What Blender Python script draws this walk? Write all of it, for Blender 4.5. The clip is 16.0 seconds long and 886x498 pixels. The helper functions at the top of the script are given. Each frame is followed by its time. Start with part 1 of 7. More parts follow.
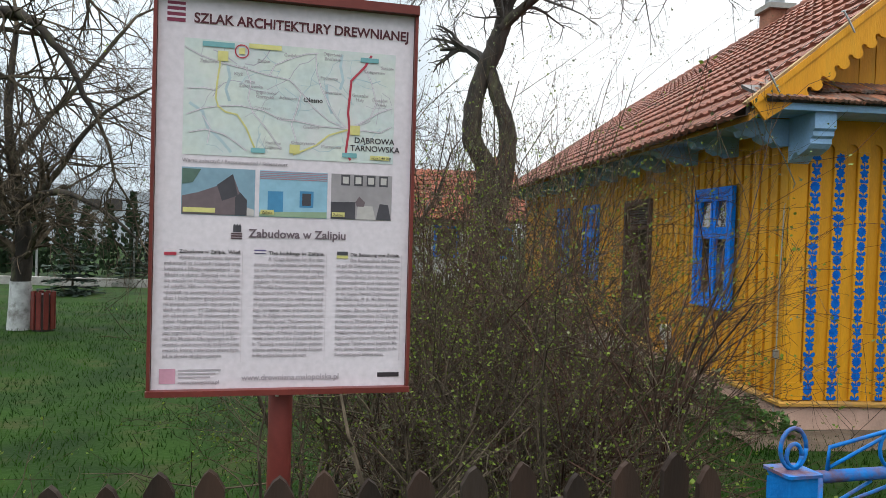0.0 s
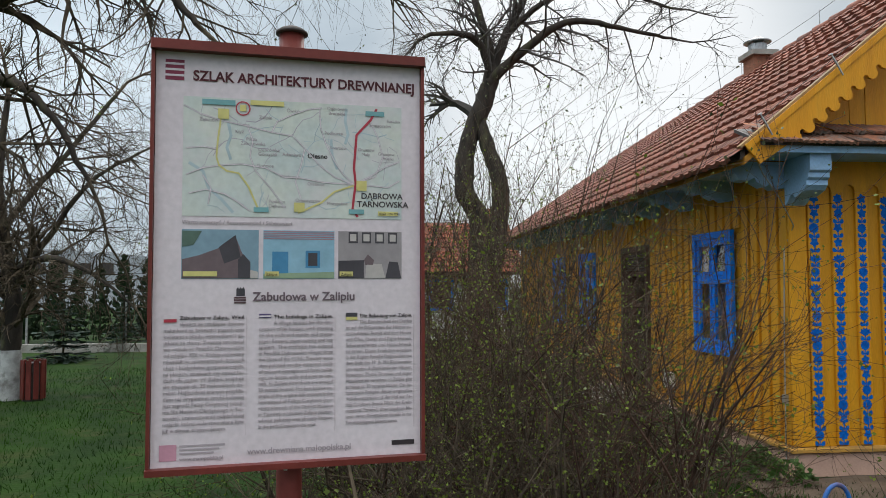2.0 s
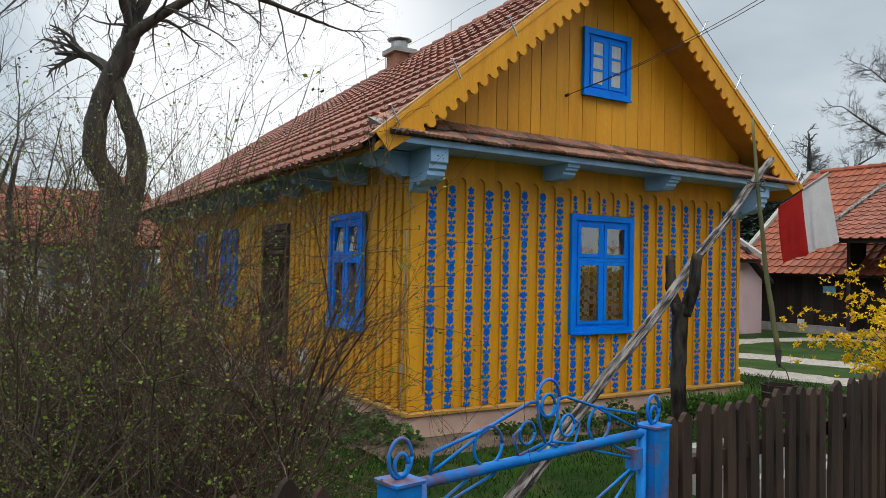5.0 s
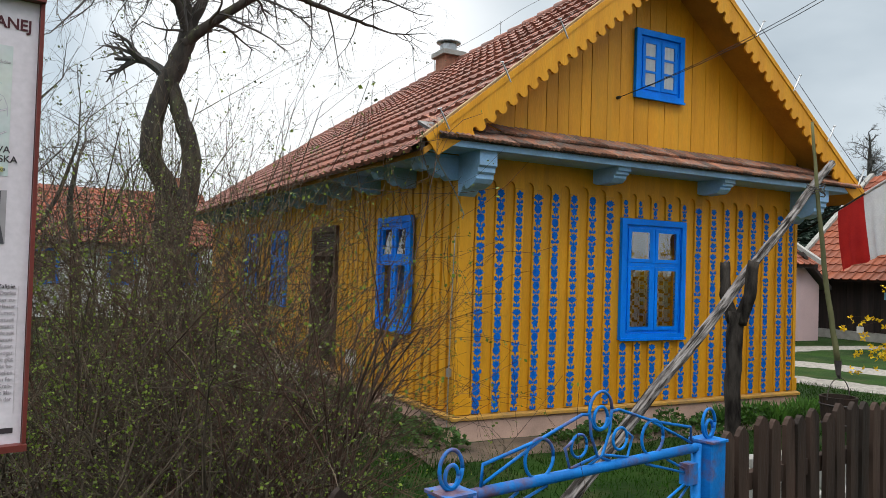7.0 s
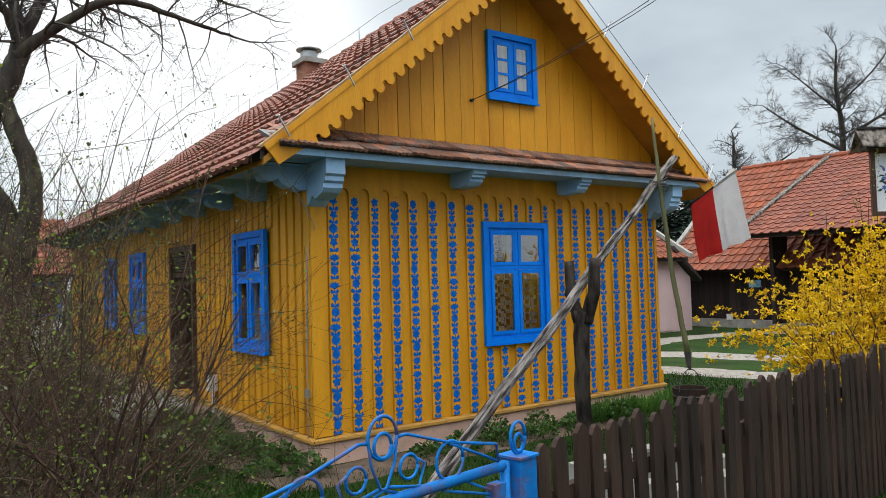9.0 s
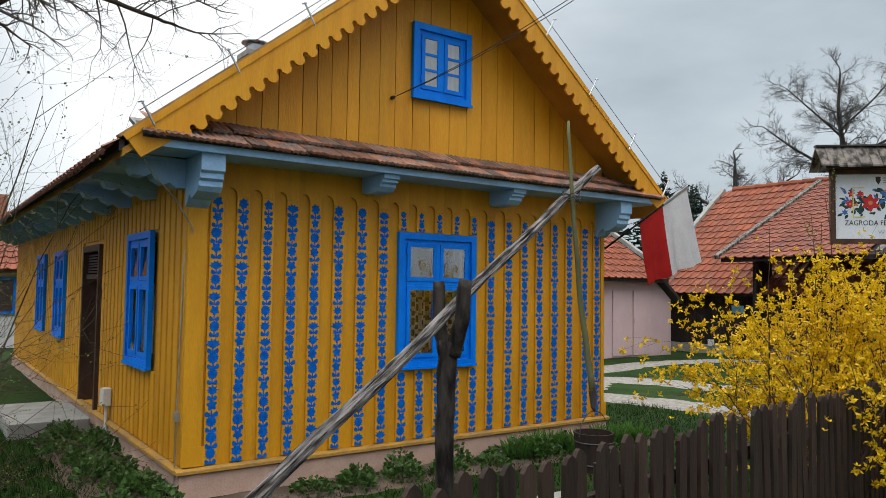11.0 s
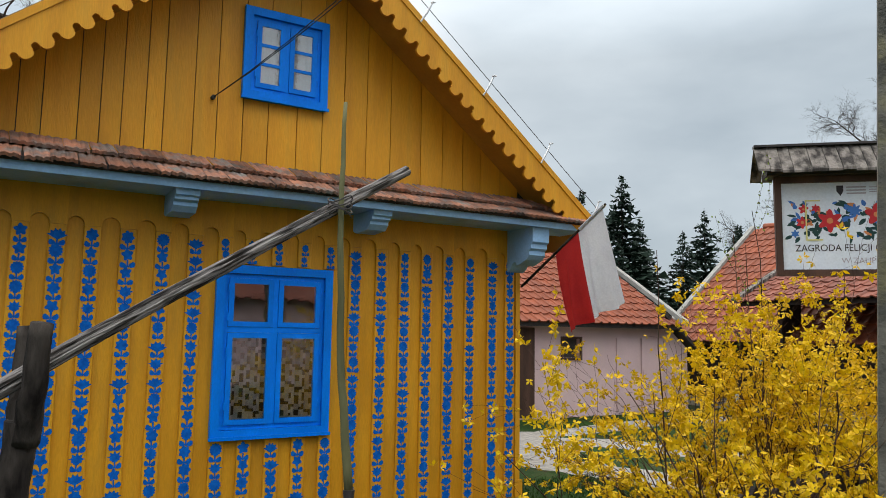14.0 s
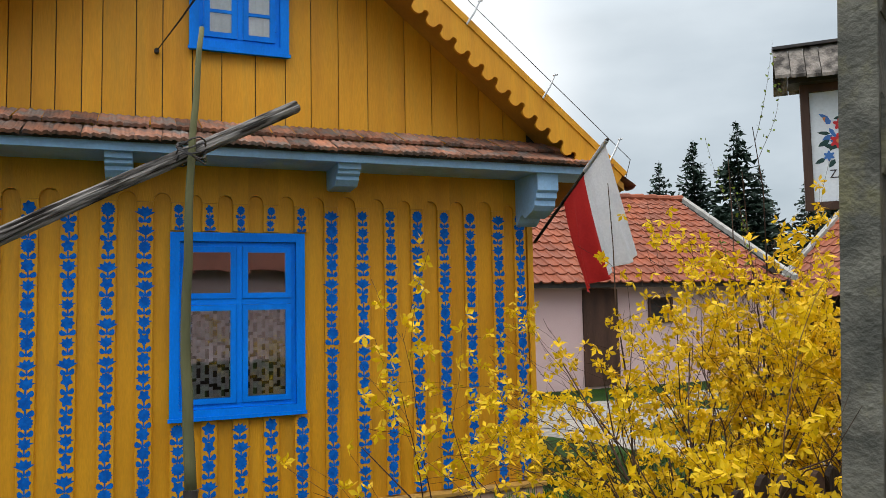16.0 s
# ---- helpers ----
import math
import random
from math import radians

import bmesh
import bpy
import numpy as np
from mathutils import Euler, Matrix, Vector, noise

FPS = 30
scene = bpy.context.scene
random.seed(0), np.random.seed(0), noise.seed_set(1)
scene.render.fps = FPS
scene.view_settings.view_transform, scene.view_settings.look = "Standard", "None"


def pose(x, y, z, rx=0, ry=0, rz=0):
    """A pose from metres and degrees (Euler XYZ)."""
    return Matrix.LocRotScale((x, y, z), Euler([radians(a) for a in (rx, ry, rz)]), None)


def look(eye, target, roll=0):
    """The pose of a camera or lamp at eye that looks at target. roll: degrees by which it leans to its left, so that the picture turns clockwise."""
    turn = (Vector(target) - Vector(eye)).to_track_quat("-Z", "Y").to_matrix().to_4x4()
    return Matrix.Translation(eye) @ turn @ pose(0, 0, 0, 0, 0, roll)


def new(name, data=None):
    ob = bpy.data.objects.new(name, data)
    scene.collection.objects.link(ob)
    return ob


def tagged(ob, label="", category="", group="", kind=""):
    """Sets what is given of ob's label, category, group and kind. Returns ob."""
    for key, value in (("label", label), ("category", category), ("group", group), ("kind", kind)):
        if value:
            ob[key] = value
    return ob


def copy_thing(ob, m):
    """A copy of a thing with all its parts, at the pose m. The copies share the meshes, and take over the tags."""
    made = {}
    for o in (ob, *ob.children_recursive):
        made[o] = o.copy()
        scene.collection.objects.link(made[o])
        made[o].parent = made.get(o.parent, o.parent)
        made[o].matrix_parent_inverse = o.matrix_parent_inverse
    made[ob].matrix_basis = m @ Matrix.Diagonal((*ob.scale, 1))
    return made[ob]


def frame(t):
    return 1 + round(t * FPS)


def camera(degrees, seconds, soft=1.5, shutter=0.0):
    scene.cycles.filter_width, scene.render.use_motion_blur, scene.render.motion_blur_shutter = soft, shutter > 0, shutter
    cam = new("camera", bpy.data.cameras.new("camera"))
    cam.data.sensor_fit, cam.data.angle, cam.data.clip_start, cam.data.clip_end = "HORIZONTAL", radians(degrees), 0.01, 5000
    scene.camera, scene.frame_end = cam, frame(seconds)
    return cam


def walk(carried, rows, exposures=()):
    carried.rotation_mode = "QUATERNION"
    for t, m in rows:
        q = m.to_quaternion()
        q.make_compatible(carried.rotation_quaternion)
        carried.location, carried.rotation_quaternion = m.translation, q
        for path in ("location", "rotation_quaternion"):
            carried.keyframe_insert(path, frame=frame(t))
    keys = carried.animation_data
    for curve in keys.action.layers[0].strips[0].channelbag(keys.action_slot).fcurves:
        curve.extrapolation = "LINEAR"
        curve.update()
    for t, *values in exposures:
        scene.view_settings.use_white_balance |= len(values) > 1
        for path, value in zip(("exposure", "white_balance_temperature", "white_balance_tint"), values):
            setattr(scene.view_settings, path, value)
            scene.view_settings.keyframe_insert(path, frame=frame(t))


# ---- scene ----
cam = camera(61.5, 16.0, soft=0.8)
PATH = [
    (0, (-0.024, -0.024, 1.672), (0.142, 1.969, 1.628), 1.7),
    (0.5, (-0.042, -0.01, 1.72), (0.044, 1.987, 1.785), 0.5),
    (1, (-0.048, 0.009, 1.719), (0.034, 2.003, 1.838), 0.2),
    (1.5, (-0.05, 0.042, 1.694), (0.072, 2.036, 1.789), -0.2),
    (2, (-0.068, 0.068, 1.681), (0.116, 2.057, 1.779), -0.2),
    (2.5, (-0.096, 0.114, 1.673), (0.124, 2.099, 1.779), -0.2),
    (3, (-0.126, 0.142, 1.667), (0.141, 2.121, 1.772), -0.4),
    (3.3, (-0.1, 0.151, 1.67), (0.342, 2.099, 1.774), -0.3),
    (3.5, (-0.059, 0.157, 1.67), (0.599, 2.042, 1.781), -0.2),
    (4, (0.036, 0.156, 1.635), (1.052, 1.874, 1.762), 0.4),
    (4.2, (0.058, 0.12, 1.633), (1.153, 1.792, 1.719), 0.7),
    (6.5, (0.103, 0.014, 1.703), (1.037, 1.782, 1.744), 2.0),
    (7, (0.083, 0.064, 1.677), (1.021, 1.83, 1.728), 1.8),
    (7.5, (0.045, 0.134, 1.684), (1.059, 1.857, 1.739), 1.8),
    (8, (0.108, 0.181, 1.676), (1.268, 1.809, 1.743), 0.2),
    (8.5, (0.371, 0.152, 1.684), (1.544, 1.77, 1.747), -2.7),
    (9, (0.569, 0.092, 1.685), (1.74, 1.711, 1.764), -1.6),
    (9.2, (0.675, 0.088, 1.684), (1.838, 1.713, 1.765), -1.7),
    (11.3, (2.042, 0.227, 1.77), (3.207, 1.848, 1.889), 1.9),
    (11.5, (2.243, 0.266, 1.803), (3.413, 1.882, 1.943), 2.4),
    (12, (2.639, 0.268, 1.852), (3.811, 1.874, 2.073), 1.1),
    (12.5, (3.066, 0.334, 1.823), (4.237, 1.936, 2.078), 1.1),
    (13, (3.448, 0.461, 1.802), (4.615, 2.063, 2.073), 0.8),
    (13.5, (3.832, 0.47, 1.776), (4.946, 2.108, 2.053), 0.4),
    (14, (4.176, 0.514, 1.772), (5.196, 2.219, 2.0), 0.9),
    (14.5, (4.496, 0.66, 1.77), (5.468, 2.402, 1.914), 1.0),
    (15, (4.824, 0.722, 1.74), (5.741, 2.494, 1.874), -1.1),
    (15.5, (5.201, 0.676, 1.763), (6.023, 2.496, 1.878), -0.6),
    (16, (5.513, 0.701, 1.75), (6.24, 2.559, 1.893), -1.1),
]
EXPOSURES = [(0.0, 0.42), (0.5, 0.02), (1.0, -0.05), (1.5, -0.02), (3.0, -0.03), (4.0, 0.02), (7.0, 0.28), (9.0, 0.3), (12.5, 0.03), (14.0, 0.18), (16.0, 0.3)]
walk(cam, [(t, look(eye, target, roll)) for t, eye, target, roll in PATH], EXPOSURES)

# ---- world, sun and exposure ----
def sky_world():
    w = bpy.data.worlds.new("sky")
    w.use_nodes = True
    scene.world = w
    nt = w.node_tree
    nt.nodes.clear()
    N = nt.nodes.new
    L = nt.links.new
    out, bg = N("ShaderNodeOutputWorld"), N("ShaderNodeBackground")
    sky = N("ShaderNodeTexSky")
    sky.sky_type, sky.sun_disc = "NISHITA", False
    sky.sun_elevation, sky.sun_rotation = radians(34), radians(22)
    tc, sep = N("ShaderNodeTexCoord"), N("ShaderNodeSeparateXYZ")
    L(tc.outputs["Generated"], sep.inputs[0])
    # cloud deck: flatten the dome so that clouds stretch towards the horizon
    mp = N("ShaderNodeMapping")
    mp.inputs["Scale"].default_value = (1.0, 1.0, 2.6)
    mp.inputs["Location"].default_value = (3.1, 1.7, 0.4)
    L(tc.outputs["Generated"], mp.inputs[0])
    n1 = N("ShaderNodeTexNoise")
    n1.inputs["Scale"].default_value, n1.inputs["Detail"].default_value, n1.inputs["Roughness"].default_value = 1.7, 6, 0.5
    L(mp.outputs[0], n1.inputs[0])
    ramp = N("ShaderNodeValToRGB")
    e = ramp.color_ramp.elements
    e[0].position, e[0].color = 0.36, (0.30, 0.37, 0.43, 1)
    e[1].position, e[1].color = 0.68, (0.60, 0.67, 0.72, 1)
    L(n1.outputs[0], ramp.inputs[0])
    # thin bright cloud in front of the hidden sun
    dot = N("ShaderNodeVectorMath")
    dot.operation = "DOT_PRODUCT"
    sun_az, sun_el = radians(17), radians(16)
    dot.inputs[1].default_value = (math.sin(sun_az) * math.cos(sun_el), math.cos(sun_az) * math.cos(sun_el), math.sin(sun_el))
    L(tc.outputs["Generated"], dot.inputs[0])
    glow = N("ShaderNodeMapRange")
    glow.interpolation_type = "SMOOTHSTEP"
    glow.inputs["From Min"].default_value, glow.inputs["From Max"].default_value = 0.955, 0.995
    glow.inputs["To Min"].default_value, glow.inputs["To Max"].default_value = 0.0, 0.72
    L(dot.outputs["Value"], glow.inputs[0])
    # overcast sky is brighter overhead
    zen = N("ShaderNodeMapRange")
    zen.inputs["From Min"].default_value, zen.inputs["From Max"].default_value = 0.35, 1.0
    zen.inputs["To Min"].default_value, zen.inputs["To Max"].default_value = 1.0, ZENITH
    L(sep.outputs[2], zen.inputs[0])
    warm = N("ShaderNodeMixRGB")
    warm.inputs[2].default_value = (0.52, 0.525, 0.525, 1)
    wf = N("ShaderNodeMapRange")
    wf.inputs["From Min"].default_value, wf.inputs["From Max"].default_value = 0.4, 0.8
    L(sep.outputs[2], wf.inputs[0])
    L(wf.outputs[0], warm.inputs[0])
    L(ramp.outputs[0], warm.inputs[1])
    m1 = N("ShaderNodeVectorMath")
    m1.operation = "SCALE"
    L(warm.outputs[0], m1.inputs[0])
    L(zen.outputs[0], m1.inputs["Scale"])
    # the cloud deck is thinner and brighter towards the west
    wd = N("ShaderNodeVectorMath")
    wd.operation = "DOT_PRODUCT"
    wd.inputs[1].default_value = (-0.83, 0.40, 0.38)
    L(tc.outputs["Generated"], wd.inputs[0])
    wr = N("ShaderNodeMapRange")
    wr.interpolation_type = "SMOOTHSTEP"
    wr.inputs["From Min"].default_value, wr.inputs["From Max"].default_value = 0.1, 1.0
    wr.inputs["To Min"].default_value, wr.inputs["To Max"].default_value = 1.0, 1.7
    L(wd.outputs["Value"], wr.inputs[0])
    m2 = N("ShaderNodeVectorMath")
    m2.operation = "SCALE"
    L(m1.outputs[0], m2.inputs[0])
    L(wr.outputs[0], m2.inputs["Scale"])
    # unseen southern sky raised up to 1.5 times, added to brighten the gable front
    sd = N("ShaderNodeVectorMath")
    sd.operation = "DOT_PRODUCT"
    sd.inputs[1].default_value = (0.10, -0.91, 0.40)
    L(tc.outputs["Generated"], sd.inputs[0])
    sr = N("ShaderNodeMapRange")
    sr.interpolation_type = "SMOOTHSTEP"
    sr.inputs["From Min"].default_value, sr.inputs["From Max"].default_value = 0.0, 0.9
    sr.inputs["To Min"].default_value, sr.inputs["To Max"].default_value = 1.0, 1.5
    L(sd.outputs["Value"], sr.inputs[0])
    m3 = N("ShaderNodeVectorMath")
    m3.operation = "SCALE"
    L(m2.outputs[0], m3.inputs[0])
    L(sr.outputs[0], m3.inputs["Scale"])
    m1 = m3
    mix = N("ShaderNodeMixRGB")
    mix.inputs[2].default_value = (1.25, 1.27, 1.28, 1)
    L(glow.outputs[0], mix.inputs[0])
    L(m1.outputs[0], mix.inputs[1])
    s1 = N("ShaderNodeVectorMath")
    s1.operation = "SCALE"
    s1.inputs["Scale"].default_value = 0.05
    L(sky.outputs[0], s1.inputs[0])
    add = N("ShaderNodeMixRGB")
    add.inputs[0].default_value = 0.12
    L(mix.outputs[0], add.inputs[1])
    L(s1.outputs[0], add.inputs[2])
    L(add.outputs[0], bg.inputs[0])
    bg.inputs[1].default_value = 1.0
    L(bg.outputs[0], out.inputs[0])


ZENITH = 4.7
sky_world()
sun = new("sun", bpy.data.lights.new("sun", "SUN"))
sun.data.energy, sun.data.angle, sun.data.color = 0.6, radians(25), (1.0, 0.96, 0.9)
sun.matrix_world = look((0, 0, 30), (-0.31 * 30, -0.77 * 30, 30 - 0.56 * 30))


# ---- materials ----
def mat(name, c1, c2=None, rough=0.7, scale=6.0, stretch=(1, 1, 1), bump=0.15, fine=60.0, metal=0.0, rnd=0.0, spec=0.25, dirt=None, dirt_amt=0.5, lo=0.35, hi=0.65):
    """Two-scale procedural surface: c1/c2 by a broad noise, fine grain in colour and relief, dirt in patches, rnd by object."""
    m = bpy.data.materials.new(name)
    m.use_nodes = True
    nt = m.node_tree
    N, L = nt.nodes.new, nt.links.new
    b = nt.nodes["Principled BSDF"]
    b.inputs["Roughness"].default_value, b.inputs["Metallic"].default_value = rough, metal
    b.inputs["Specular IOR Level"].default_value = spec
    tc, mp = N("ShaderNodeTexCoord"), N("ShaderNodeMapping")
    mp.inputs["Scale"].default_value = stretch
    L(tc.outputs["Object"], mp.inputs[0])
    oi = N("ShaderNodeObjectInfo")
    shift = N("ShaderNodeVectorMath")
    shift.operation = "SCALE"
    shift.inputs[0].default_value = (7.3, 5.1, 9.7)
    L(oi.outputs["Random"], shift.inputs["Scale"])
    vadd = N("ShaderNodeVectorMath")
    L(mp.outputs[0], vadd.inputs[0])
    L(shift.outputs[0], vadd.inputs[1])
    n1, n2 = N("ShaderNodeTexNoise"), N("ShaderNodeTexNoise")
    n1.inputs["Scale"].default_value, n1.inputs["Detail"].default_value = scale, 5
    n2.inputs["Scale"].default_value, n2.inputs["Detail"].default_value = fine, 4
    L(vadd.outputs[0], n1.inputs[0])
    L(vadd.outputs[0], n2.inputs[0])
    ramp = N("ShaderNodeValToRGB")
    e = ramp.color_ramp.elements
    c2 = c2 or tuple(x * 0.8 for x in c1)
    e[0].position, e[0].color = lo, (*c2, 1)
    e[1].position, e[1].color = hi, (*c1, 1)
    L(n1.outputs[0], ramp.inputs[0])
    col = ramp.outputs[0]
    mul = N("ShaderNodeMixRGB")
    mul.blend_type = "MULTIPLY"
    mul.inputs[0].default_value = 1.0
    g = N("ShaderNodeMapRange")
    g.inputs["To Min"].default_value, g.inputs["To Max"].default_value = 0.82, 1.14
    L(n2.outputs[0], g.inputs[0])
    L(col, mul.inputs[1])
    L(g.outputs[0], mul.inputs[2])
    col = mul.outputs[0]
    if dirt:
        n3 = N("ShaderNodeTexNoise")
        n3.inputs["Scale"].default_value, n3.inputs["Detail"].default_value = scale * 0.6 + 1.0, 8
        n3.inputs["Roughness"].default_value = 0.65
        L(vadd.outputs[0], n3.inputs[0])
        dr = N("ShaderNodeMapRange")
        dr.inputs["From Min"].default_value, dr.inputs["From Max"].default_value = 0.52, 0.66
        dr.inputs["To Max"].default_value = dirt_amt
        L(n3.outputs[0], dr.inputs[0])
        md = N("ShaderNodeMixRGB")
        md.inputs[2].default_value = (*dirt, 1)
        L(dr.outputs[0], md.inputs[0])
        L(col, md.inputs[1])
        col = md.outputs[0]
    if rnd:
        r = N("ShaderNodeMapRange")
        r.inputs["To Min"].default_value, r.inputs["To Max"].default_value = 1 - rnd, 1 + rnd
        isl = N("ShaderNodeNewGeometry")
        addr = N("ShaderNodeMath")
        addr.operation = "ADD"
        L(oi.outputs["Random"], addr.inputs[0])
        L(isl.outputs["Random Per Island"], addr.inputs[1])
        fr = N("ShaderNodeMath")
        fr.operation = "FRACT"
        L(addr.outputs[0], fr.inputs[0])
        L(fr.outputs[0], r.inputs[0])
        mr = N("ShaderNodeMixRGB")
        mr.blend_type = "MULTIPLY"
        mr.inputs[0].default_value = 1.0
        L(col, mr.inputs[1])
        L(r.outputs[0], mr.inputs[2])
        col = mr.outputs[0]
    L(col, b.inputs["Base Color"])
    rr = N("ShaderNodeMapRange")
    rr.inputs["To Min"].default_value, rr.inputs["To Max"].default_value = max(0.05, rough - 0.12), min(1, rough + 0.12)
    L(n1.outputs[0], rr.inputs[0])
    L(rr.outputs[0], b.inputs["Roughness"])
    if bump:
        bp = N("ShaderNodeBump")
        bp.inputs["Strength"].default_value, bp.inputs["Distance"].default_value = bump, 0.01
        L(n2.outputs[0], bp.inputs["Height"])
        L(bp.outputs[0], b.inputs["Normal"])
    return m


def glass(name):
    m = bpy.data.materials.new(name)
    m.use_nodes = True
    nt = m.node_tree
    N, L = nt.nodes.new, nt.links.new
    nt.nodes.remove(nt.nodes["Principled BSDF"])
    out = nt.nodes["Material Output"]
    tr, gl, fr, mx = N("ShaderNodeBsdfTransparent"), N("ShaderNodeBsdfGlossy"), N("ShaderNodeFresnel"), N("ShaderNodeMixShader")
    gl.inputs["Roughness"].default_value = 0.02
    fr.inputs[0].default_value = 2.9
    wv, bp = N("ShaderNodeTexNoise"), N("ShaderNodeBump")
    wv.inputs["Scale"].default_value = 2.5
    bp.inputs["Strength"].default_value, bp.inputs["Distance"].default_value = 0.03, 0.02
    L(wv.outputs[0], bp.inputs["Height"])
    L(bp.outputs[0], gl.inputs["Normal"])
    L(fr.outputs[0], mx.inputs[0])
    L(tr.outputs[0], mx.inputs[1])
    L(gl.outputs[0], mx.inputs[2])
    L(mx.outputs[0], out.inputs[0])
    return m


YELLOW = mat("yellow_paint", (0.70, 0.328, 0.015), (0.58, 0.258, 0.012), 0.5, 2.0, (3, 3, 0.5), 0.2, 45, rnd=0.07, dirt=(0.36, 0.2, 0.03), dirt_amt=0.3)
YELLOW_GABLE = mat("yellow_paint_boards", (0.72, 0.325, 0.016), (0.58, 0.245, 0.012), 0.5, 2.5, (3, 3, 0.35), 0.25, 45, rnd=0.12, dirt=(0.36, 0.19, 0.03), dirt_amt=0.35)
# darker copy of the wall yellow: shade under the eaves put into the colour
YELLOW_SOFFIT_SHADE = mat("yellow_paint_soffit_shade", (0.5, 0.24, 0.03), (0.36, 0.16, 0.02), 0.7, 3, (1, 1, 1), 0.2, 40)
BLUE = mat("blue_gloss_paint", (0.001, 0.215, 0.86), (0.001, 0.17, 0.70), 0.4, 5, (1, 1, 0.4), 0.08, 80, spec=0.12)
BLUE_FLOWER = mat("blue_flower_paint", (0.004, 0.13, 0.52), (0.003, 0.085, 0.38), 0.7, 30, bump=0, spec=0.1)
BLUE_GATE = mat("blue_gate_paint", (0.005, 0.17, 0.52), (0.006, 0.11, 0.36), 0.5, 8, bump=0.2, fine=90, dirt=(0.13, 0.055, 0.035), dirt_amt=0.85, spec=0.15)
PALE_BLUE = mat("pale_blue_paint", (0.34, 0.56, 0.82), (0.27, 0.46, 0.69), 0.6, 4, bump=0.15, fine=50, dirt=(0.24, 0.32, 0.40), dirt_amt=0.5)
PLINTH = mat("pink_render", (0.55, 0.36, 0.28), (0.44, 0.29, 0.23), 0.9, 3, bump=0.4, fine=70, dirt=(0.26, 0.19, 0.15), dirt_amt=0.5)
TILE = mat("clay_roof_tile", (0.25, 0.088, 0.056), (0.165, 0.058, 0.038), 0.62, 6, bump=0.2, fine=60, rnd=0.22, dirt=(0.17, 0.10, 0.08), dirt_amt=0.4)
TILE_OLD = mat("old_clay_tile", (0.36, 0.15, 0.085), (0.13, 0.088, 0.072), 0.88, 7, bump=0.5, fine=70, rnd=0.4, dirt=(0.17, 0.155, 0.14), dirt_amt=0.95)
TILE_ORANGE = mat("orange_roof_tile", (0.25, 0.066, 0.029), (0.17, 0.046, 0.022), 0.7, 2, bump=0.2, fine=50, rnd=0.15, dirt=(0.28, 0.12, 0.08), dirt_amt=0.4)
TILE_PINK = mat("faded_roof_tile", (0.23, 0.074, 0.044), (0.155, 0.050, 0.032), 0.7, 2, bump=0.2, fine=50, rnd=0.15, dirt=(0.2, 0.1, 0.08), dirt_amt=0.4)
DARKTRIM = mat("dark_metal_trim", (0.06, 0.05, 0.045), (0.035, 0.03, 0.03), 0.5, 10)
BARNWOOD = mat("tarred_boards", (0.030, 0.020, 0.017), (0.016, 0.012, 0.011), 0.8, 5, (3, 3, 0.3), 0.4, 30, rnd=0.35)
PINKWALL = mat("pale_pink_render", (0.66, 0.47, 0.46), (0.58, 0.41, 0.40), 0.9, 1.2, bump=0.3, fine=60)
WHITEWALL = mat("white_render", (0.66, 0.67, 0.68), (0.55, 0.57, 0.58), 0.9, 1.5, bump=0.2)
METALSHEET = mat("pale_grey_sheet", (0.42, 0.45, 0.49), (0.34, 0.37, 0.41), 0.6, 1.2, bump=0.1)
CONCRETE = mat("weathered_concrete", (0.16, 0.148, 0.122), (0.07, 0.067, 0.057), 0.94, 7, bump=0.9, fine=55, dirt=(0.22, 0.19, 0.07), dirt_amt=0.4)
STONE = mat("grey_stone", (0.34, 0.33, 0.30), (0.24, 0.23, 0.21), 0.9, 5, bump=0.4)
GREYWOOD = mat("weathered_grey_wood", (0.22, 0.19, 0.165), (0.035, 0.029, 0.025), 0.85, 16, (1, 1, 0.10), 0.9, 70, lo=0.40, hi=0.60)
BEAMWOOD = mat("cracked_grey_beam_wood", (0.23, 0.208, 0.195), (0.026, 0.022, 0.019), 0.9, 34, (1, 1, 0.13), 1.0, 90, dirt=(0.03, 0.025, 0.022), dirt_amt=0.85, spec=0.1, lo=0.41, hi=0.56)
DARKWOOD = mat("dark_wet_wood", (0.060, 0.050, 0.042), (0.010, 0.008, 0.007), 0.88, 16, (1, 1, 0.3), 1.0, 60, spec=0.08)
MOSSWOOD = mat("green_stained_pole", (0.13, 0.125, 0.055), (0.07, 0.07, 0.03), 0.8, 9, (1, 1, 0.2), 0.4, 50)
FENCE = mat("brown_fence_wood", (0.046, 0.025, 0.017), (0.017, 0.011, 0.008), 0.8, 7, (1, 1, 0.2), 0.5, 50, rnd=0.3, dirt=(0.06, 0.045, 0.036), dirt_amt=0.3)
SIGNRED = mat("oxide_red_paint", (0.17, 0.035, 0.028), (0.12, 0.026, 0.02), 0.45, 6, bump=0.1, dirt=(0.09, 0.02, 0.015), dirt_amt=0.5)
SIGNWHITE = mat("aged_sign_sheet", (0.68, 0.61, 0.645), (0.62, 0.55, 0.585), 0.45, 2, bump=0.03)
BARK = mat("tree_bark", (0.06, 0.049, 0.04), (0.024, 0.02, 0.017), 0.9, 8, (1, 1, 0.3), 0.8, 40, dirt=(0.10, 0.105, 0.045), dirt_amt=0.5)
TWIG = mat("twig_bark", (0.105, 0.062, 0.044), (0.034, 0.021, 0.016), 0.9, 10, rnd=0.35, spec=0.08)
TWIG_GREY = mat("grey_twig_bark", (0.112, 0.088, 0.062), (0.036, 0.029, 0.021), 0.9, 10, rnd=0.35, spec=0.08)
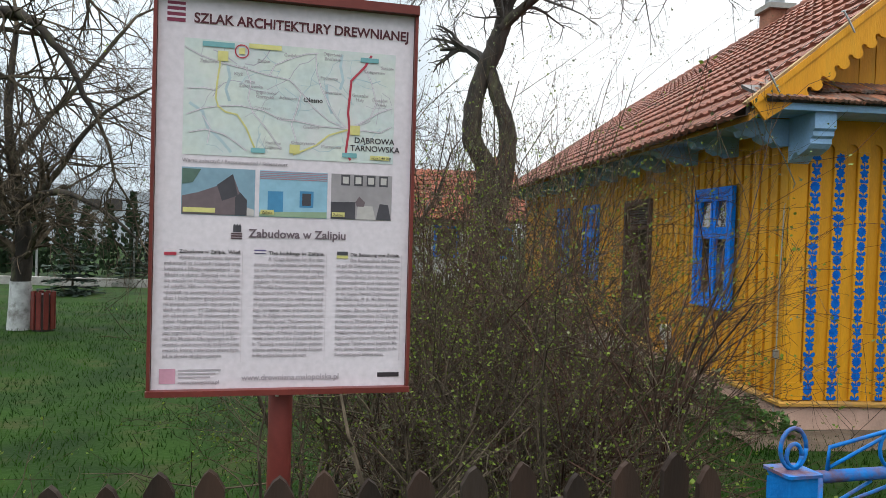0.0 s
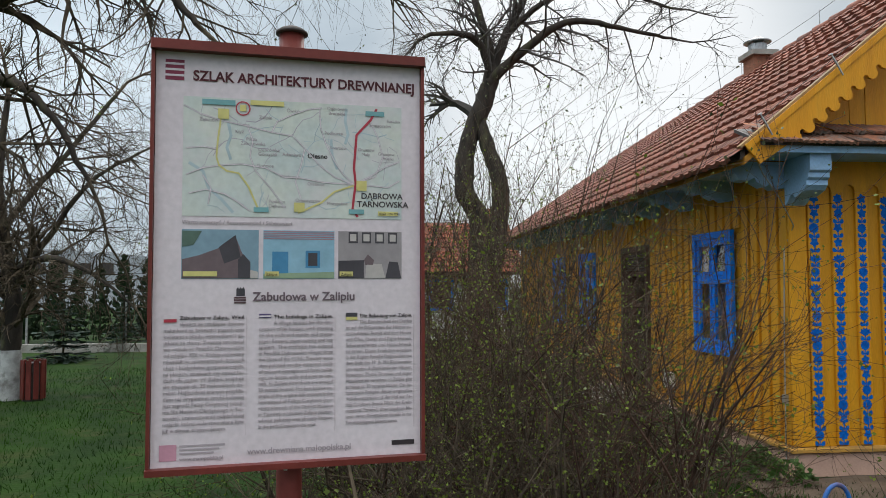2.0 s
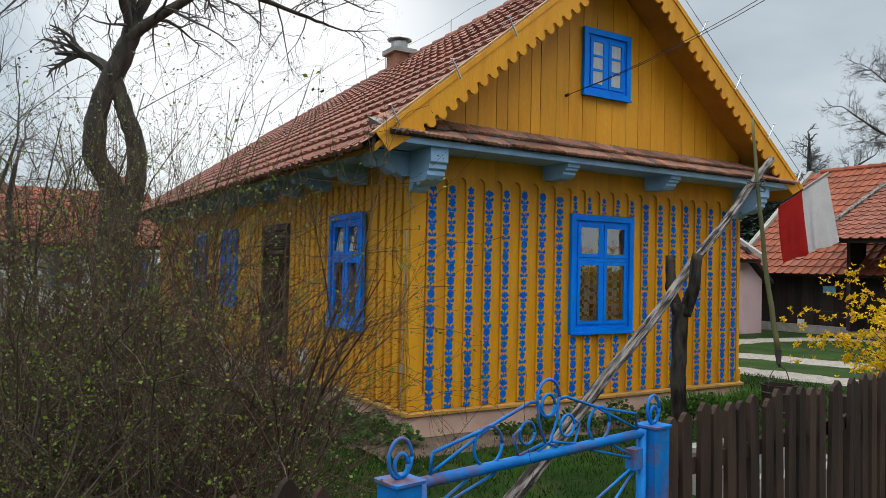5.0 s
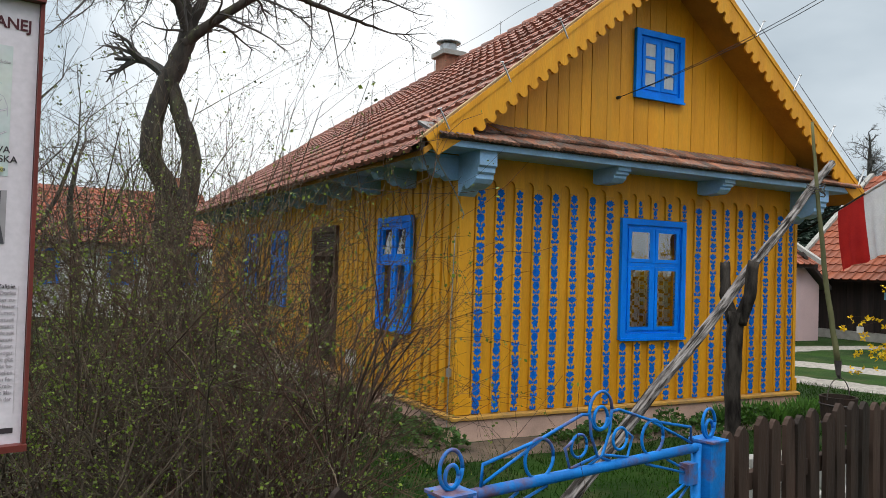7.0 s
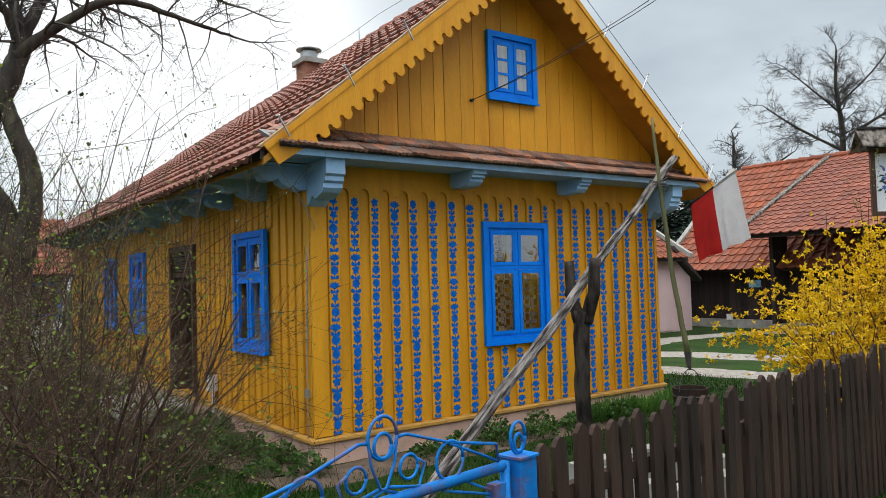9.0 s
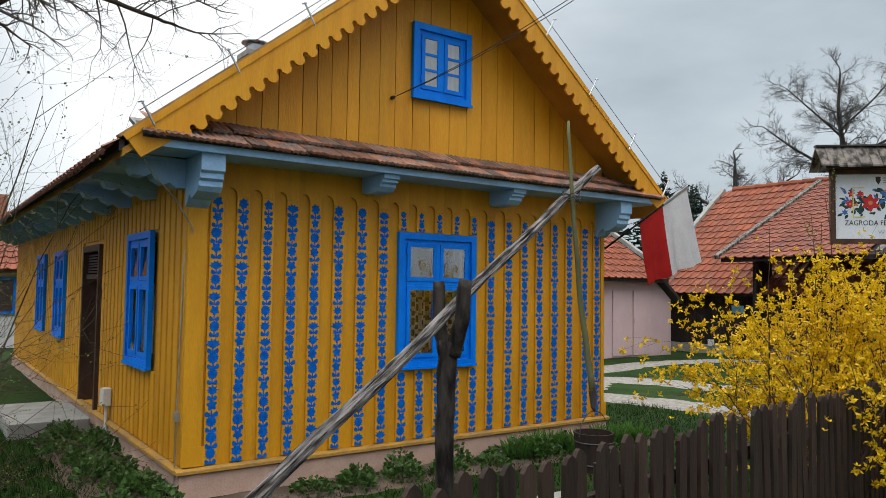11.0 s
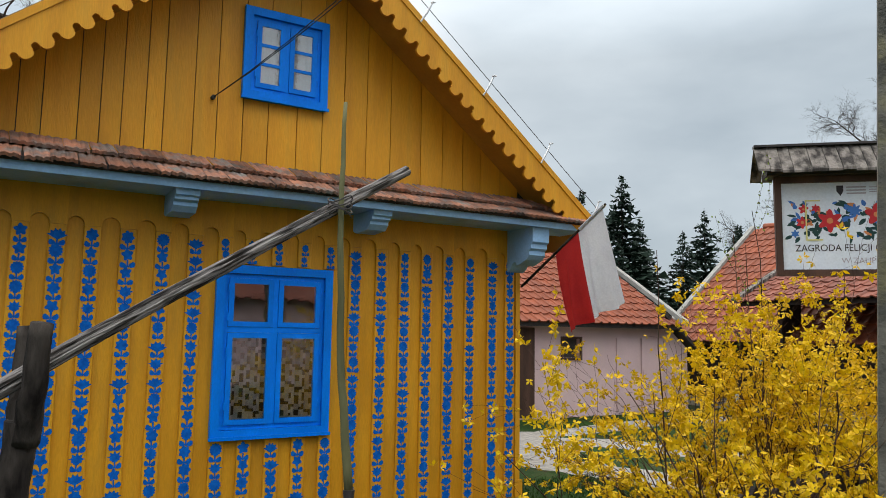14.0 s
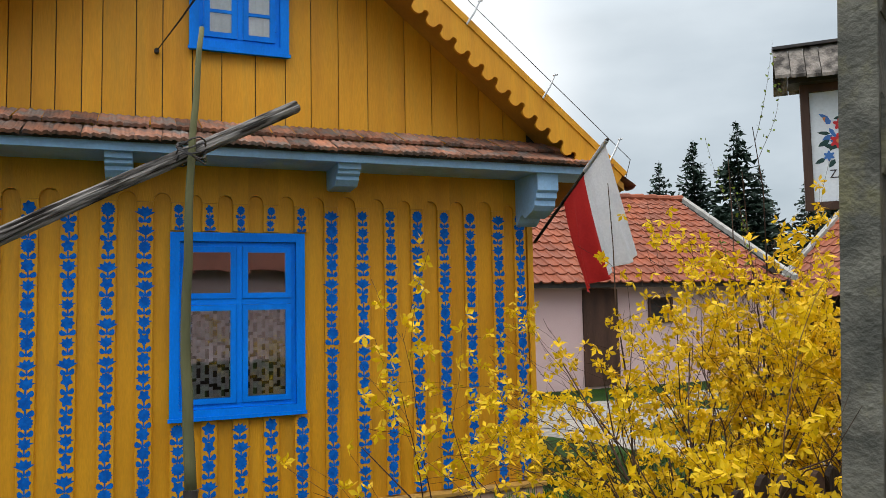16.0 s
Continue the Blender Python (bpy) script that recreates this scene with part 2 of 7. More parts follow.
FAR_TWIG = mat("far_twig_bark", (0.10, 0.092, 0.085), (0.07, 0.065, 0.06), 0.9, 4, rnd=0.2)
WHITEWASH = mat("whitewashed_bark", (0.52, 0.53, 0.52), (0.3, 0.3, 0.29), 0.9, 7, bump=0.6, dirt=(0.12, 0.11, 0.09), dirt_amt=0.7)
BUD = mat("green_bud", (0.17, 0.23, 0.03), (0.09, 0.125, 0.02), 0.6, 20, bump=0, rnd=0.3)
BUD_PALE = mat("grey_green_bud", (0.16, 0.18, 0.09), (0.09, 0.10, 0.05), 0.7, 20, bump=0, rnd=0.3)
PETAL = mat("forsythia_petal", (0.78, 0.53, 0.006), (0.66, 0.40, 0.005), 0.55, 20, bump=0, rnd=0.18)
GRASS = mat("grass_blade", (0.023, 0.064, 0.006), (0.008, 0.027, 0.003), 0.75, 1.2, bump=0, rnd=0.45, spec=0.08)
LEAF = mat("border_plant_leaf", (0.075, 0.15, 0.032), (0.038, 0.085, 0.018), 0.5, 15, bump=0, rnd=0.3)
LEAF_BRIGHT = mat("tulip_leaf", (0.11, 0.24, 0.04), (0.07, 0.16, 0.03), 0.5, 15, bump=0, rnd=0.25)
NEEDLE = mat("spruce_needle", (0.030, 0.052, 0.034), (0.015, 0.028, 0.020), 0.75, 5, bump=0, rnd=0.3)
THUJA = mat("thuja_leaf", (0.02, 0.042, 0.014), (0.011, 0.024, 0.009), 0.75, 5, bump=0, rnd=0.35)
GRAVEL = mat("white_gravel", (0.31, 0.285, 0.25), (0.18, 0.165, 0.145), 0.95, 14, bump=0.8, fine=40)
SOIL = mat("bare_soil", (0.13, 0.095, 0.065), (0.075, 0.055, 0.04), 0.95, 5, bump=0.8, fine=30)
FLAGWHITE = mat("white_flag_cloth", (0.74, 0.73, 0.74), (0.64, 0.63, 0.65), 0.8, 5, bump=0.05)
FLAGRED = mat("red_flag_cloth", (0.52, 0.03, 0.025), (0.42, 0.02, 0.02), 0.8, 5, bump=0.05)
METAL = mat("galvanised_metal", (0.5, 0.5, 0.5), (0.36, 0.36, 0.36), 0.45, 10, metal=0.8)
BLACK = mat("black_plastic", (0.02, 0.02, 0.02), (0.015, 0.015, 0.015), 0.5, 10, bump=0)
CURTAIN = mat("lace_curtain", (0.74, 0.75, 0.76), (0.58, 0.59, 0.60), 0.9, 30, bump=0.2)
INTERIOR = mat("dark_interior", (0.10, 0.085, 0.07), (0.07, 0.06, 0.05), 0.9, 3)
DOORWOOD = mat("dark_door_wood", (0.09, 0.045, 0.03), (0.05, 0.026, 0.018), 0.6, 6, (1, 1, 0.2), 0.4)
BRICK = mat("brick", (0.36, 0.16, 0.10), (0.26, 0.12, 0.08), 0.9, 12, bump=0.4)
WHITEPLASTIC = mat("white_plastic", (0.72, 0.71, 0.68), (0.62, 0.6, 0.57), 0.5, 4)
PANE = glass("window_glass")
INK = mat("dark_ink", (0.045, 0.035, 0.04), (0.035, 0.028, 0.03), 0.6, 10, bump=0)
INK_SOFT = mat("faded_ink", (0.40, 0.35, 0.375), (0.34, 0.295, 0.32), 0.6, 10, bump=0)
INK_RED = mat("dark_red_ink", (0.10, 0.022, 0.03), (0.08, 0.02, 0.025), 0.6, 10, bump=0)


def ink(name, c):
    return mat(name, c, tuple(x * 0.85 for x in c), 0.5, 12, bump=0)


def translucent(m, share):
    """Lets part of the light through thin leaves and petals."""
    nt = m.node_tree
    b, out = nt.nodes["Principled BSDF"], nt.nodes["Material Output"]
    tl, mx = nt.nodes.new("ShaderNodeBsdfTranslucent"), nt.nodes.new("ShaderNodeMixShader")
    nt.links.new(b.inputs["Base Color"].links[0].from_socket, tl.inputs[0])
    mx.inputs[0].default_value = share
    nt.links.new(b.outputs[0], mx.inputs[1])
    nt.links.new(tl.outputs[0], mx.inputs[2])
    nt.links.new(mx.outputs[0], out.inputs[0])


for _m, _s in ((PETAL, 0.35), (GRASS, 0.35), (LEAF, 0.3), (LEAF_BRIGHT, 0.35), (BUD, 0.4), (FLAGWHITE, 0.35), (FLAGRED, 0.35), (CURTAIN, 0.4)):
    translucent(_m, _s)


# ---- geometry helpers ----
class Geo:
    """Collects vertices and faces of one mesh."""

    def __init__(self):
        self.v, self.f = [], []

    def add(self, pts, faces):
        n = len(self.v)
        self.v += [tuple(p) for p in pts]
        self.f += [tuple(i + n for i in face) for face in faces]
        return self

    def box(self, x0, x1, y0, y1, z0, z1, m=None, bev=0.0):
        if bev:
            b = bev
            ring = [(x0 + b, y0), (x1 - b, y0), (x1, y0 + b), (x1, y1 - b), (x1 - b, y1), (x0 + b, y1), (x0, y1 - b), (x0, y0 + b)]
            return self.prism([(x, y) for x, y in ring], "z", z0, z1, m)
        p = [Vector((x, y, z)) for z in (z0, z1) for x, y in ((x0, y0), (x1, y0), (x1, y1), (x0, y1))]
        if m:
            p = [m @ q for q in p]
        return self.add(p, [(3, 2, 1, 0), (4, 5, 6, 7), (0, 1, 5, 4), (1, 2, 6, 5), (2, 3, 7, 6), (3, 0, 4, 7)])

    def prism(self, poly, axis, a, b, m=None):
        """poly in the two other axes (x: y,z; y: x,z; z: x,y), drawn out from a to b."""
        def at(u, w, d):
            return Vector((d, u, w) if axis == "x" else (u, d, w) if axis == "y" else (u, w, d))
        k = len(poly)
        p = [at(u, w, a) for u, w in poly] + [at(u, w, b) for u, w in poly]
        if m:
            p = [m @ q for q in p]
        return self.add(p, [tuple(range(k))[::-1], tuple(range(k, 2 * k))] + [(i, (i + 1) % k, k + (i + 1) % k, k + i) for i in range(k)])

    def tube(self, pts, radii, n=6, cap=True):
        pts = [Vector(p) for p in pts]
        if not hasattr(radii, "__len__"):
            radii = [radii] * len(pts)
        ref = None
        rings = []
        for i, p in enumerate(pts):
            d = (pts[min(i + 1, len(pts) - 1)] - pts[max(i - 1, 0)])
            if d.length < 1e-9:
                d = Vector((0, 0, 1))
            d.normalize()
            if ref is None:
                ref = Vector((1, 0, 0)) if abs(d.x) < 0.8 else Vector((0, 1, 0))
            a = (ref - d * ref.dot(d)).normalized()
            b = d.cross(a)
            ref = a
            rings.append([p + (a * math.cos(2 * math.pi * k / n) + b * math.sin(2 * math.pi * k / n)) * radii[i] for k in range(n)])
        faces = []
        for i in range(len(pts) - 1):
            for k in range(n):
                faces.append((i * n + k, i * n + (k + 1) % n, (i + 1) * n + (k + 1) % n, (i + 1) * n + k))
        if cap:
            faces += [tuple(range(n))[::-1], tuple(range((len(pts) - 1) * n, len(pts) * n))]
        return self.add([q for r in rings for q in r], faces)

    def mesh(self, name, material, smooth=False):
        me = bpy.data.meshes.new(name)
        me.from_pydata(self.v, [], self.f)
        if material:
            me.materials.append(material)
        if smooth:
            me.polygons.foreach_set("use_smooth", [True] * len(me.polygons))
        me.update()
        return me


def part(name, g, material, parent, label="", smooth=False):
    ob = new(name, g if isinstance(g, bpy.types.Mesh) else g.mesh(name, material, smooth))
    ob.parent = parent
    if label:
        tagged(ob, label)
    return ob


def thing(name, label, category, group="", kind="", at=(0, 0, 0)):
    ob = new(name)
    ob.empty_display_size = 0.1
    ob.location = at
    return tagged(ob, label, category, group, kind)


def solid(name, g, material, label, category, group="", kind="", smooth=False):
    return tagged(new(name, g.mesh(name, material, smooth)), label, category, group, kind)


def words(name, body, size, m, material, parent, align="LEFT", bold=0.0, depth=0.0006, width=None):
    cu = bpy.data.curves.new(name, "FONT")
    cu.body, cu.size, cu.align_x, cu.extrude, cu.offset = body, size, align, depth, bold
    tmp = bpy.data.objects.new(name, cu)
    scene.collection.objects.link(tmp)
    dg = bpy.context.evaluated_depsgraph_get()
    me = bpy.data.meshes.new_from_object(tmp.evaluated_get(dg))
    bpy.data.objects.remove(tmp)
    if width:
        xs = [v.co.x for v in me.vertices]
        k = width / max(1e-6, max(xs) - min(xs))
        for v in me.vertices:
            v.co.x *= k
    me.transform(m)
    me.materials.clear()
    me.materials.append(material)
    ob = new(name, me)
    ob.parent = parent
    return ob


# ---- ground ----
def ground_height(x, y):
    return 0.03 * noise.noise((x * 0.35, y * 0.35, 0.0))


g = Geo()
GX = [-400, -120, -50] + [-30 + i * 1.0 for i in range(71)] + [60, 120, 400]
GY = [-400, -100, -40] + [-14 + i * 1.0 for i in range(61)] + [70, 130, 400]
for yy in GY:
    for xx in GX:
        inside = -30 <= xx < 2 and 2 < yy < 46
        g.v.append((xx, yy, ground_height(xx, yy) if inside else 0.0))
for j in range(len(GY) - 1):
    for i in range(len(GX) - 1):
        a = j * len(GX) + i
        g.f.append((a, a + 1, a + 1 + len(GX), a + len(GX)))
LAWN = mat("lawn_ground", (0.019, 0.048, 0.006), (0.009, 0.024, 0.004), 0.95, 1.3, bump=0.8, fine=25, spec=0.1, dirt=(0.06, 0.052, 0.024), dirt_amt=0.45)
solid("ground", g, LAWN, "green spring lawn with bare patches", "ground", kind="structure", smooth=True)

# ---- the painted house ----
X0, X1, YF, YB = 3.60, 8.55, 6.38, 18.5
XC, ZR, SL = 6.08, 5.34, 0.812
ZB, ZT = 0.26, 2.80
house = thing("house", "mustard yellow timber cottage with blue painted flowers and red tiled roof", "house", at=(XC, 12, 0))
HM = Matrix.Translation((-XC, -12, 0))


def hp(name, g, material, parent=None, label="", smooth=False):
    """A part of the house from world coordinates."""
    me = g if isinstance(g, bpy.types.Mesh) else g.mesh(name, material, smooth)
    if not isinstance(g, bpy.types.Mesh):
        me.transform(HM)
    ob = part(name, me, material, parent or house, label)
    return ob


# window openings: front (x range), attic, side (y ranges)
FW = (5.63, 6.59, 0.95, 2.29)
AW = (5.75, 6.475, 3.64, 4.41)
SIDE_WINDOWS = [(7.37, 8.28, 0.95, 2.245), (12.15, 13.05, 0.95, 2.22), (14.1, 15.0, 0.95, 2.22)]
DOOR = (9.80, 10.85, 0.22, 2.22)


def wall_cells(g, u0, u1, z0, z1, holes, put):
    """Fills a wall stretch with boxes round its openings."""
    us = sorted({u0, u1, *[h for o in holes for h in o[:2]]})
    for a, b in zip(us, us[1:]):
        cuts = sorted([(o[2], o[3]) for o in holes if o[0] <= a and o[1] >= b])
        z = z0
        for c, d in cuts:
            if c > z:
                put(a, b, z, c)
            z = d
        if z < z1:
            put(a, b, z, z1)


def inset(o, d):
    return (o[0] + d, o[1] - d, o[2] + d, o[3] - d)


g = Geo()
wall_cells(g, X0 + 0.03, X1 - 0.03, 0.0, ZT + 0.1, [inset(FW, 0.07)], lambda a, b, c, d: g.box(a, b, YF, YF + 0.16, c, d))
wall_front = hp("wall_front", g, YELLOW, label="mustard boarded gable wall with rows of blue painted flowers")
g = Geo()
wall_cells(g, YF + 0.165, YB, 0.0, ZT + 0.1, [inset(o, 0.07) for o in SIDE_WINDOWS] + [inset(DOOR, 0.02)], lambda a, b, c, d: g.box(X0 + 0.03, X0 + 0.19, a, b, c, d))
wall_side = hp("wall_side", g, YELLOW, label="mustard boarded long wall with narrow round-topped grooves")
g = Geo()
g.box(X1 - 0.16, X1 - 0.004, YF + 0.165, YB - 0.165, 0, ZT + 0.1)
hp("wall_far_side", g, YELLOW)
g = Geo()
g.box(X0 + 0.03, X1 - 0.03, YB + 0.002, YB + 0.16, 0, ZT + 0.1)
hp("wall_back", g, YELLOW)
g = Geo()
g.box(X0 + 0.2, X1 - 0.17, YF + 0.17, YB - 0.005, 0.15, 0.2)
hp("inner_floor", g, INTERIOR)
g = Geo()
g.box(X0 + 0.2, X1 - 0.17, YF + 0.17, YB - 0.005, ZT - 0.1, ZT - 0.05)
hp("inner_ceiling", g, INTERIOR)
g = Geo()
g.box(X0 + 0.2, X1 - 0.17, 9.2, 9.3, 0.2, ZT - 0.1)
g.box(X0 + 1.6, X0 + 1.7, 9.3, 11.2, 0.2, ZT - 0.1)
g.box(X0 + 0.2, X1 - 0.17, 11.2, 11.3, 0.2, ZT - 0.1)
hp("inner_wall", g, INTERIOR)

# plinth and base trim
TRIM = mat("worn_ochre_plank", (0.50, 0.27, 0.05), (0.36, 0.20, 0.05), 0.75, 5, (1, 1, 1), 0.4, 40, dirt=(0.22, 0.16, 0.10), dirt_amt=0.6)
g = Geo()
g.box(X0 - 0.02, X1 + 0.02, YF - 0.05, YF - 0.002, -0.1, 0.20)
g.box(X0 - 0.02, X0 + 0.026, YF, YB, -0.1, 0.20)
g.box(X1 + 0.002, X1 + 0.02, YF, YB, -0.1, 0.20)
hp("plinth", g, PLINTH, label="pale pink rendered plinth")
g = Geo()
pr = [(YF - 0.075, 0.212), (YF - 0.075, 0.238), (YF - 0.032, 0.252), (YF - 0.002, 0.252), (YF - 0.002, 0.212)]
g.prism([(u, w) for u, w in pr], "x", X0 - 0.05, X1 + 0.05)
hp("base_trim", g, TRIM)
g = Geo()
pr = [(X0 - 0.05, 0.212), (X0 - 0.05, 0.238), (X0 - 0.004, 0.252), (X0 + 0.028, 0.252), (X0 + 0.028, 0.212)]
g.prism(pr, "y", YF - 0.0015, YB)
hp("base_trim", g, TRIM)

# front strips with flowers
NS, SW_ = 21, 0.112
STRIP_X = (3.835, 4.06, 4.285, 4.515, 4.738, 4.978, 5.223, 5.463, 5.69, 5.902, 6.12, 6.34, 6.57, 6.80, 7.05, 7.28, 7.505, 7.735, 7.97, 8.225, 8.43)
ZS0, ZS1 = ZB + 0.005, 2.505


def motif(g, x, z, y, kind, s, rnd):
    """One painted flower with a stem and leaves, in the wall's plane."""
    def poly(pts):
        lift = 0.0005 * len(g.f)
        g.add([(x + px * s, y - lift, z + pz * s) for px, pz in pts], [tuple(range(len(pts)))])
    def ring(cx, cz, r, amp, k, n=24, ph=0.0, sq=1.0):
        poly([(cx + (r + amp * math.cos(k * 2 * math.pi * i / n + ph)) * math.sin(2 * math.pi * i / n), cz + sq * (r + amp * math.cos(k * 2 * math.pi * i / n + ph)) * math.cos(2 * math.pi * i / n)) for i in range(n)][::-1])
    def fan(half, r0, r1, teeth, base):
        pts = [(-0.010, base), (0.010, base)]
        for i in range(2 * teeth + 1):
            w = half - 2 * half * i / (2 * teeth)
            rr = r1 if i % 2 == 0 else r0
            pts.append((rr * math.sin(w), base + rr * math.cos(w)))
        poly(pts)
    if kind == 0:
        ring(0, 0.010, 0.0335, 0.0035, 13, 52, rnd.uniform(0, 3))
    elif kind == 1:
        fan(1.15, 0.044, 0.058, 5, -0.024)
        ring(0, -0.006, 0.020, 0.002, 4, 16)
    elif kind == 2:
        ring(0, 0.010, 0.0325, 0.0045, 7, 42, rnd.uniform(0, 3))
    elif kind == 3:
        fan(0.8, 0.046, 0.064, 3, -0.026)
        ring(0, 0.002, 0.027, 0.002, 6, 24)
    elif kind == 4:
        ring(0, 0.004, 0.030, 0.003, 9, 36, sq=0.82)
        fan(1.3, 0.030, 0.046, 4, -0.004)
    else:
        ring(0, 0.012, 0.029, 0.006, 5, 40, rnd.uniform(0, 3))
    poly([(-0.005, -0.056), (0.005, -0.056), (0.005, -0.015), (-0.005, -0.015)])
    wide = rnd.uniform(0.85, 1.2)
    for sgn in (-1, 1):
        p = [(0.002, -0.050), (0.014, -0.058), (0.030, -0.056), (0.037, -0.046), (0.035, -0.031), (0.026, -0.025), (0.010, -0.036)]
        p = [(sgn * u * wide, w) for u, w in p]
        poly(p if sgn > 0 else p[::-1])


MOTIFS = []
for k in range(18):
    g = Geo()
    motif(g, 0.0, 0.0, 0.0, (0, 2, 5, 0, 4, 1)[k % 6], 1.0, random.Random(300 + k))
    MOTIFS.append(g.mesh("painted_flower", BLUE_FLOWER))


def flower_row(x, z0, z1, seed):
    r = random.Random(seed)
    n = max(2, int((z1 - z0 - 0.02) / 0.128))
    pitch = (z1 - z0 - 0.02) / n
    for i in range(n):
        ob = new("painted_flower", r.choice(MOTIFS))
        ob.parent = wall_front
        s = r.uniform(1.22, 1.36) * pitch / 0.128
        ob.matrix_local = HM @ Matrix.Translation((x + r.uniform(-0.004, 0.004), YF - 0.0275, z0 + 0.01 + pitch * (i + 0.5))) @ Matrix.Diagonal((s * r.uniform(0.86, 1.0), 1, s, 1)) @ Euler((0, r.uniform(-0.06, 0.06), 0)).to_matrix().to_4x4()


for i in range(NS):
    x = STRIP_X[i]
    spans = [(ZS0, ZS1)]
    if FW[0] - 0.03 < x < FW[1] + 0.04:
        spans = [(ZS0, FW[2] - 0.012), (FW[3] + 0.012, ZS1)]
    for j, (a, b) in enumerate(spans):
        g = Geo()
        g.prism([(x - SW_ / 2, YF - 0.001), (x - SW_ / 2, YF - 0.022), (x - SW_ / 2 + 0.004, YF - 0.026), (x + SW_ / 2 - 0.004, YF - 0.026), (x + SW_ / 2, YF - 0.022), (x + SW_ / 2, YF - 0.001)], "z", a, b - 0.002)
        hp("strip", g, YELLOW, wall_front)
        flower_row(x, a, b, i * 3 + j)

# frieze board with round arches between the strips
g = Geo()
for i in range(NS + 1):
    xa = (STRIP_X[i - 1] + SW_ / 2) if i else X0 + 0.155
    xb = (STRIP_X[i] - SW_ / 2) if i < NS else X1 - 0.05
    r = (xb - xa) / 2
    top = ZS1 + 0.01
    arch = [(xa, top)] + [(xa + r - r * math.cos(math.pi * k / 10), top + r * 1.0 * math.sin(math.pi * k / 10)) for k in range(11)] + [(xb, top)]
    xr = xb + SW_ if i < NS else X1 - 0.002
    xl = xa if i else X0 + 0.002
    poly = [(xl, ZT - 0.004), (xl, ZS1)] + ([(xa, ZS1)] if i == 0 else []) + arch + [(xb, ZS1), (xr, ZS1), (xr, ZT - 0.004)]
    clean = [p for k, p in enumerate(poly) if k == 0 or (abs(p[0] - poly[k - 1][0]) + abs(p[1] - poly[k - 1][1])) > 1e-5]
    g = Geo()
    g.prism(clean[::-1], "y", YF - 0.026, YF - 0.001)
    hp("frieze_board", g, YELLOW, wall_front)
for xa, xb in ((X0, X0 + 0.155), (X1 - 0.05, X1)):
    g = Geo()
    g.box(xa, xb, YF - 0.03, YF - 0.001, ZB, ZS1 - 0.001)
    g.box(xa - 0.004, xb + 0.03, YF - 0.036, YF - 0.031, ZB + 0.002, ZB + 0.16)
    hp("corner_board", g, YELLOW, wall_front)

# side boards with round-topped grooves
SP, SB = 0.175, 0.122
k = 0
y = YF + 0.02
gf = Geo()
while y + SB < YB:
    y0, y1 = y, y + SB
    spans = [(ZB + 0.005, 2.55)]
    for o in SIDE_WINDOWS:
        if y1 > o[0] + 0.01 and y0 < o[1] - 0.01:
            spans = [(ZB + 0.005, o[2] - 0.01), (o[3] + 0.012, 2.55)]
    if y1 > DOOR[0] and y0 < DOOR[1]:
        spans = [(DOOR[3] + 0.05, 2.55)]
    for a, b in spans:
        g = Geo()
        g.prism([(X0 + 0.029, y0), (X0 + 0.004, y0), (X0, y0 + 0.004), (X0, y1 - 0.004), (X0 + 0.004, y1), (X0 + 0.029, y1)], "z", a, b)
        hp("side_board", g, YELLOW, wall_side)
    r = (SP - SB) / 2
    arch = [(y1, 2.551), (y1, 2.56)] + [(y1 + r - r * math.cos(math.pi * q / 6), 2.56 + r * math.sin(math.pi * q / 6)) for q in range(7)] + [(y1 + 2 * r, 2.551), (y1 + SP, 2.551), (y1 + SP, ZT - 0.004), (y1, ZT - 0.004)]
    gf.prism(arch, "x", X0, X0 + 0.029)
    y += SP
gf.box(X0, X0 + 0.029, YF + 0.001, YF + 0.02 + SB, 2.551, ZT - 0.004)
hp("side_frieze", gf, YELLOW, wall_side)

# gable boards
rng = random.Random(4)
GABLE_X = (3.3, 3.55, 3.76, 3.98, 4.206, 4.358, 4.588, 4.732, 4.878, 5.043, 5.172, 5.393, 5.571, 5.777, 5.985, 6.23, 6.455, 6.653, 6.87, 7.108, 7.42, 7.652, 7.876, 8.08, 8.3, 8.52, 8.73, 8.95)
for x, x2 in zip(GABLE_X, GABLE_X[1:]):
    za, zb = ZR - 0.13 - SL * abs(x - XC), ZR - 0.13 - SL * abs(x2 - XC)
    if x < XC < x2:
        top = [(x2 - 0.004, zb), (XC, ZR - 0.13), (x + 0.003, za)]
    else:
        top = [(x2 - 0.004, zb), (x + 0.003, za)]
    ob = Geo()
    base = 3.06 + rng.uniform(-0.012, 0.012)
    if min(za, zb) > base + 0.02:
        d = rng.uniform(0, 0.006)
        # leave the attic window free
        if x2 > AW[0] + 0.06 and x < AW[1] - 0.06:
            lowb = Geo()
            lowb.box(x + 0.003, x2 - 0.004, YF - 0.022 + d, YF, base, AW[2] + 0.05)
            hp("gable_board", lowb, YELLOW_GABLE, wall_front)
            lo = AW[3] - 0.05
            if x + 0.003 < AW[0] + 0.05:
                ob.box(x + 0.003, AW[0] + 0.05, YF - 0.022 + d, YF, AW[2] + 0.051, lo - 0.001)
            if x2 - 0.004 > AW[1] - 0.05:
                ob.box(AW[1] - 0.05, x2 - 0.004, YF - 0.022 + d, YF, AW[2] + 0.051, lo - 0.001)
            ob.prism([(x + 0.003, lo), (x2 - 0.004, lo)] + top, "y", YF - 0.022 + d, YF)
        else:
            ob.prism([(x + 0.003, base), (x2 - 0.004, base)] + top, "y", YF - 0.022 + d, YF)
        hp("gable_board", ob, YELLOW_GABLE, wall_front)
g = Geo()
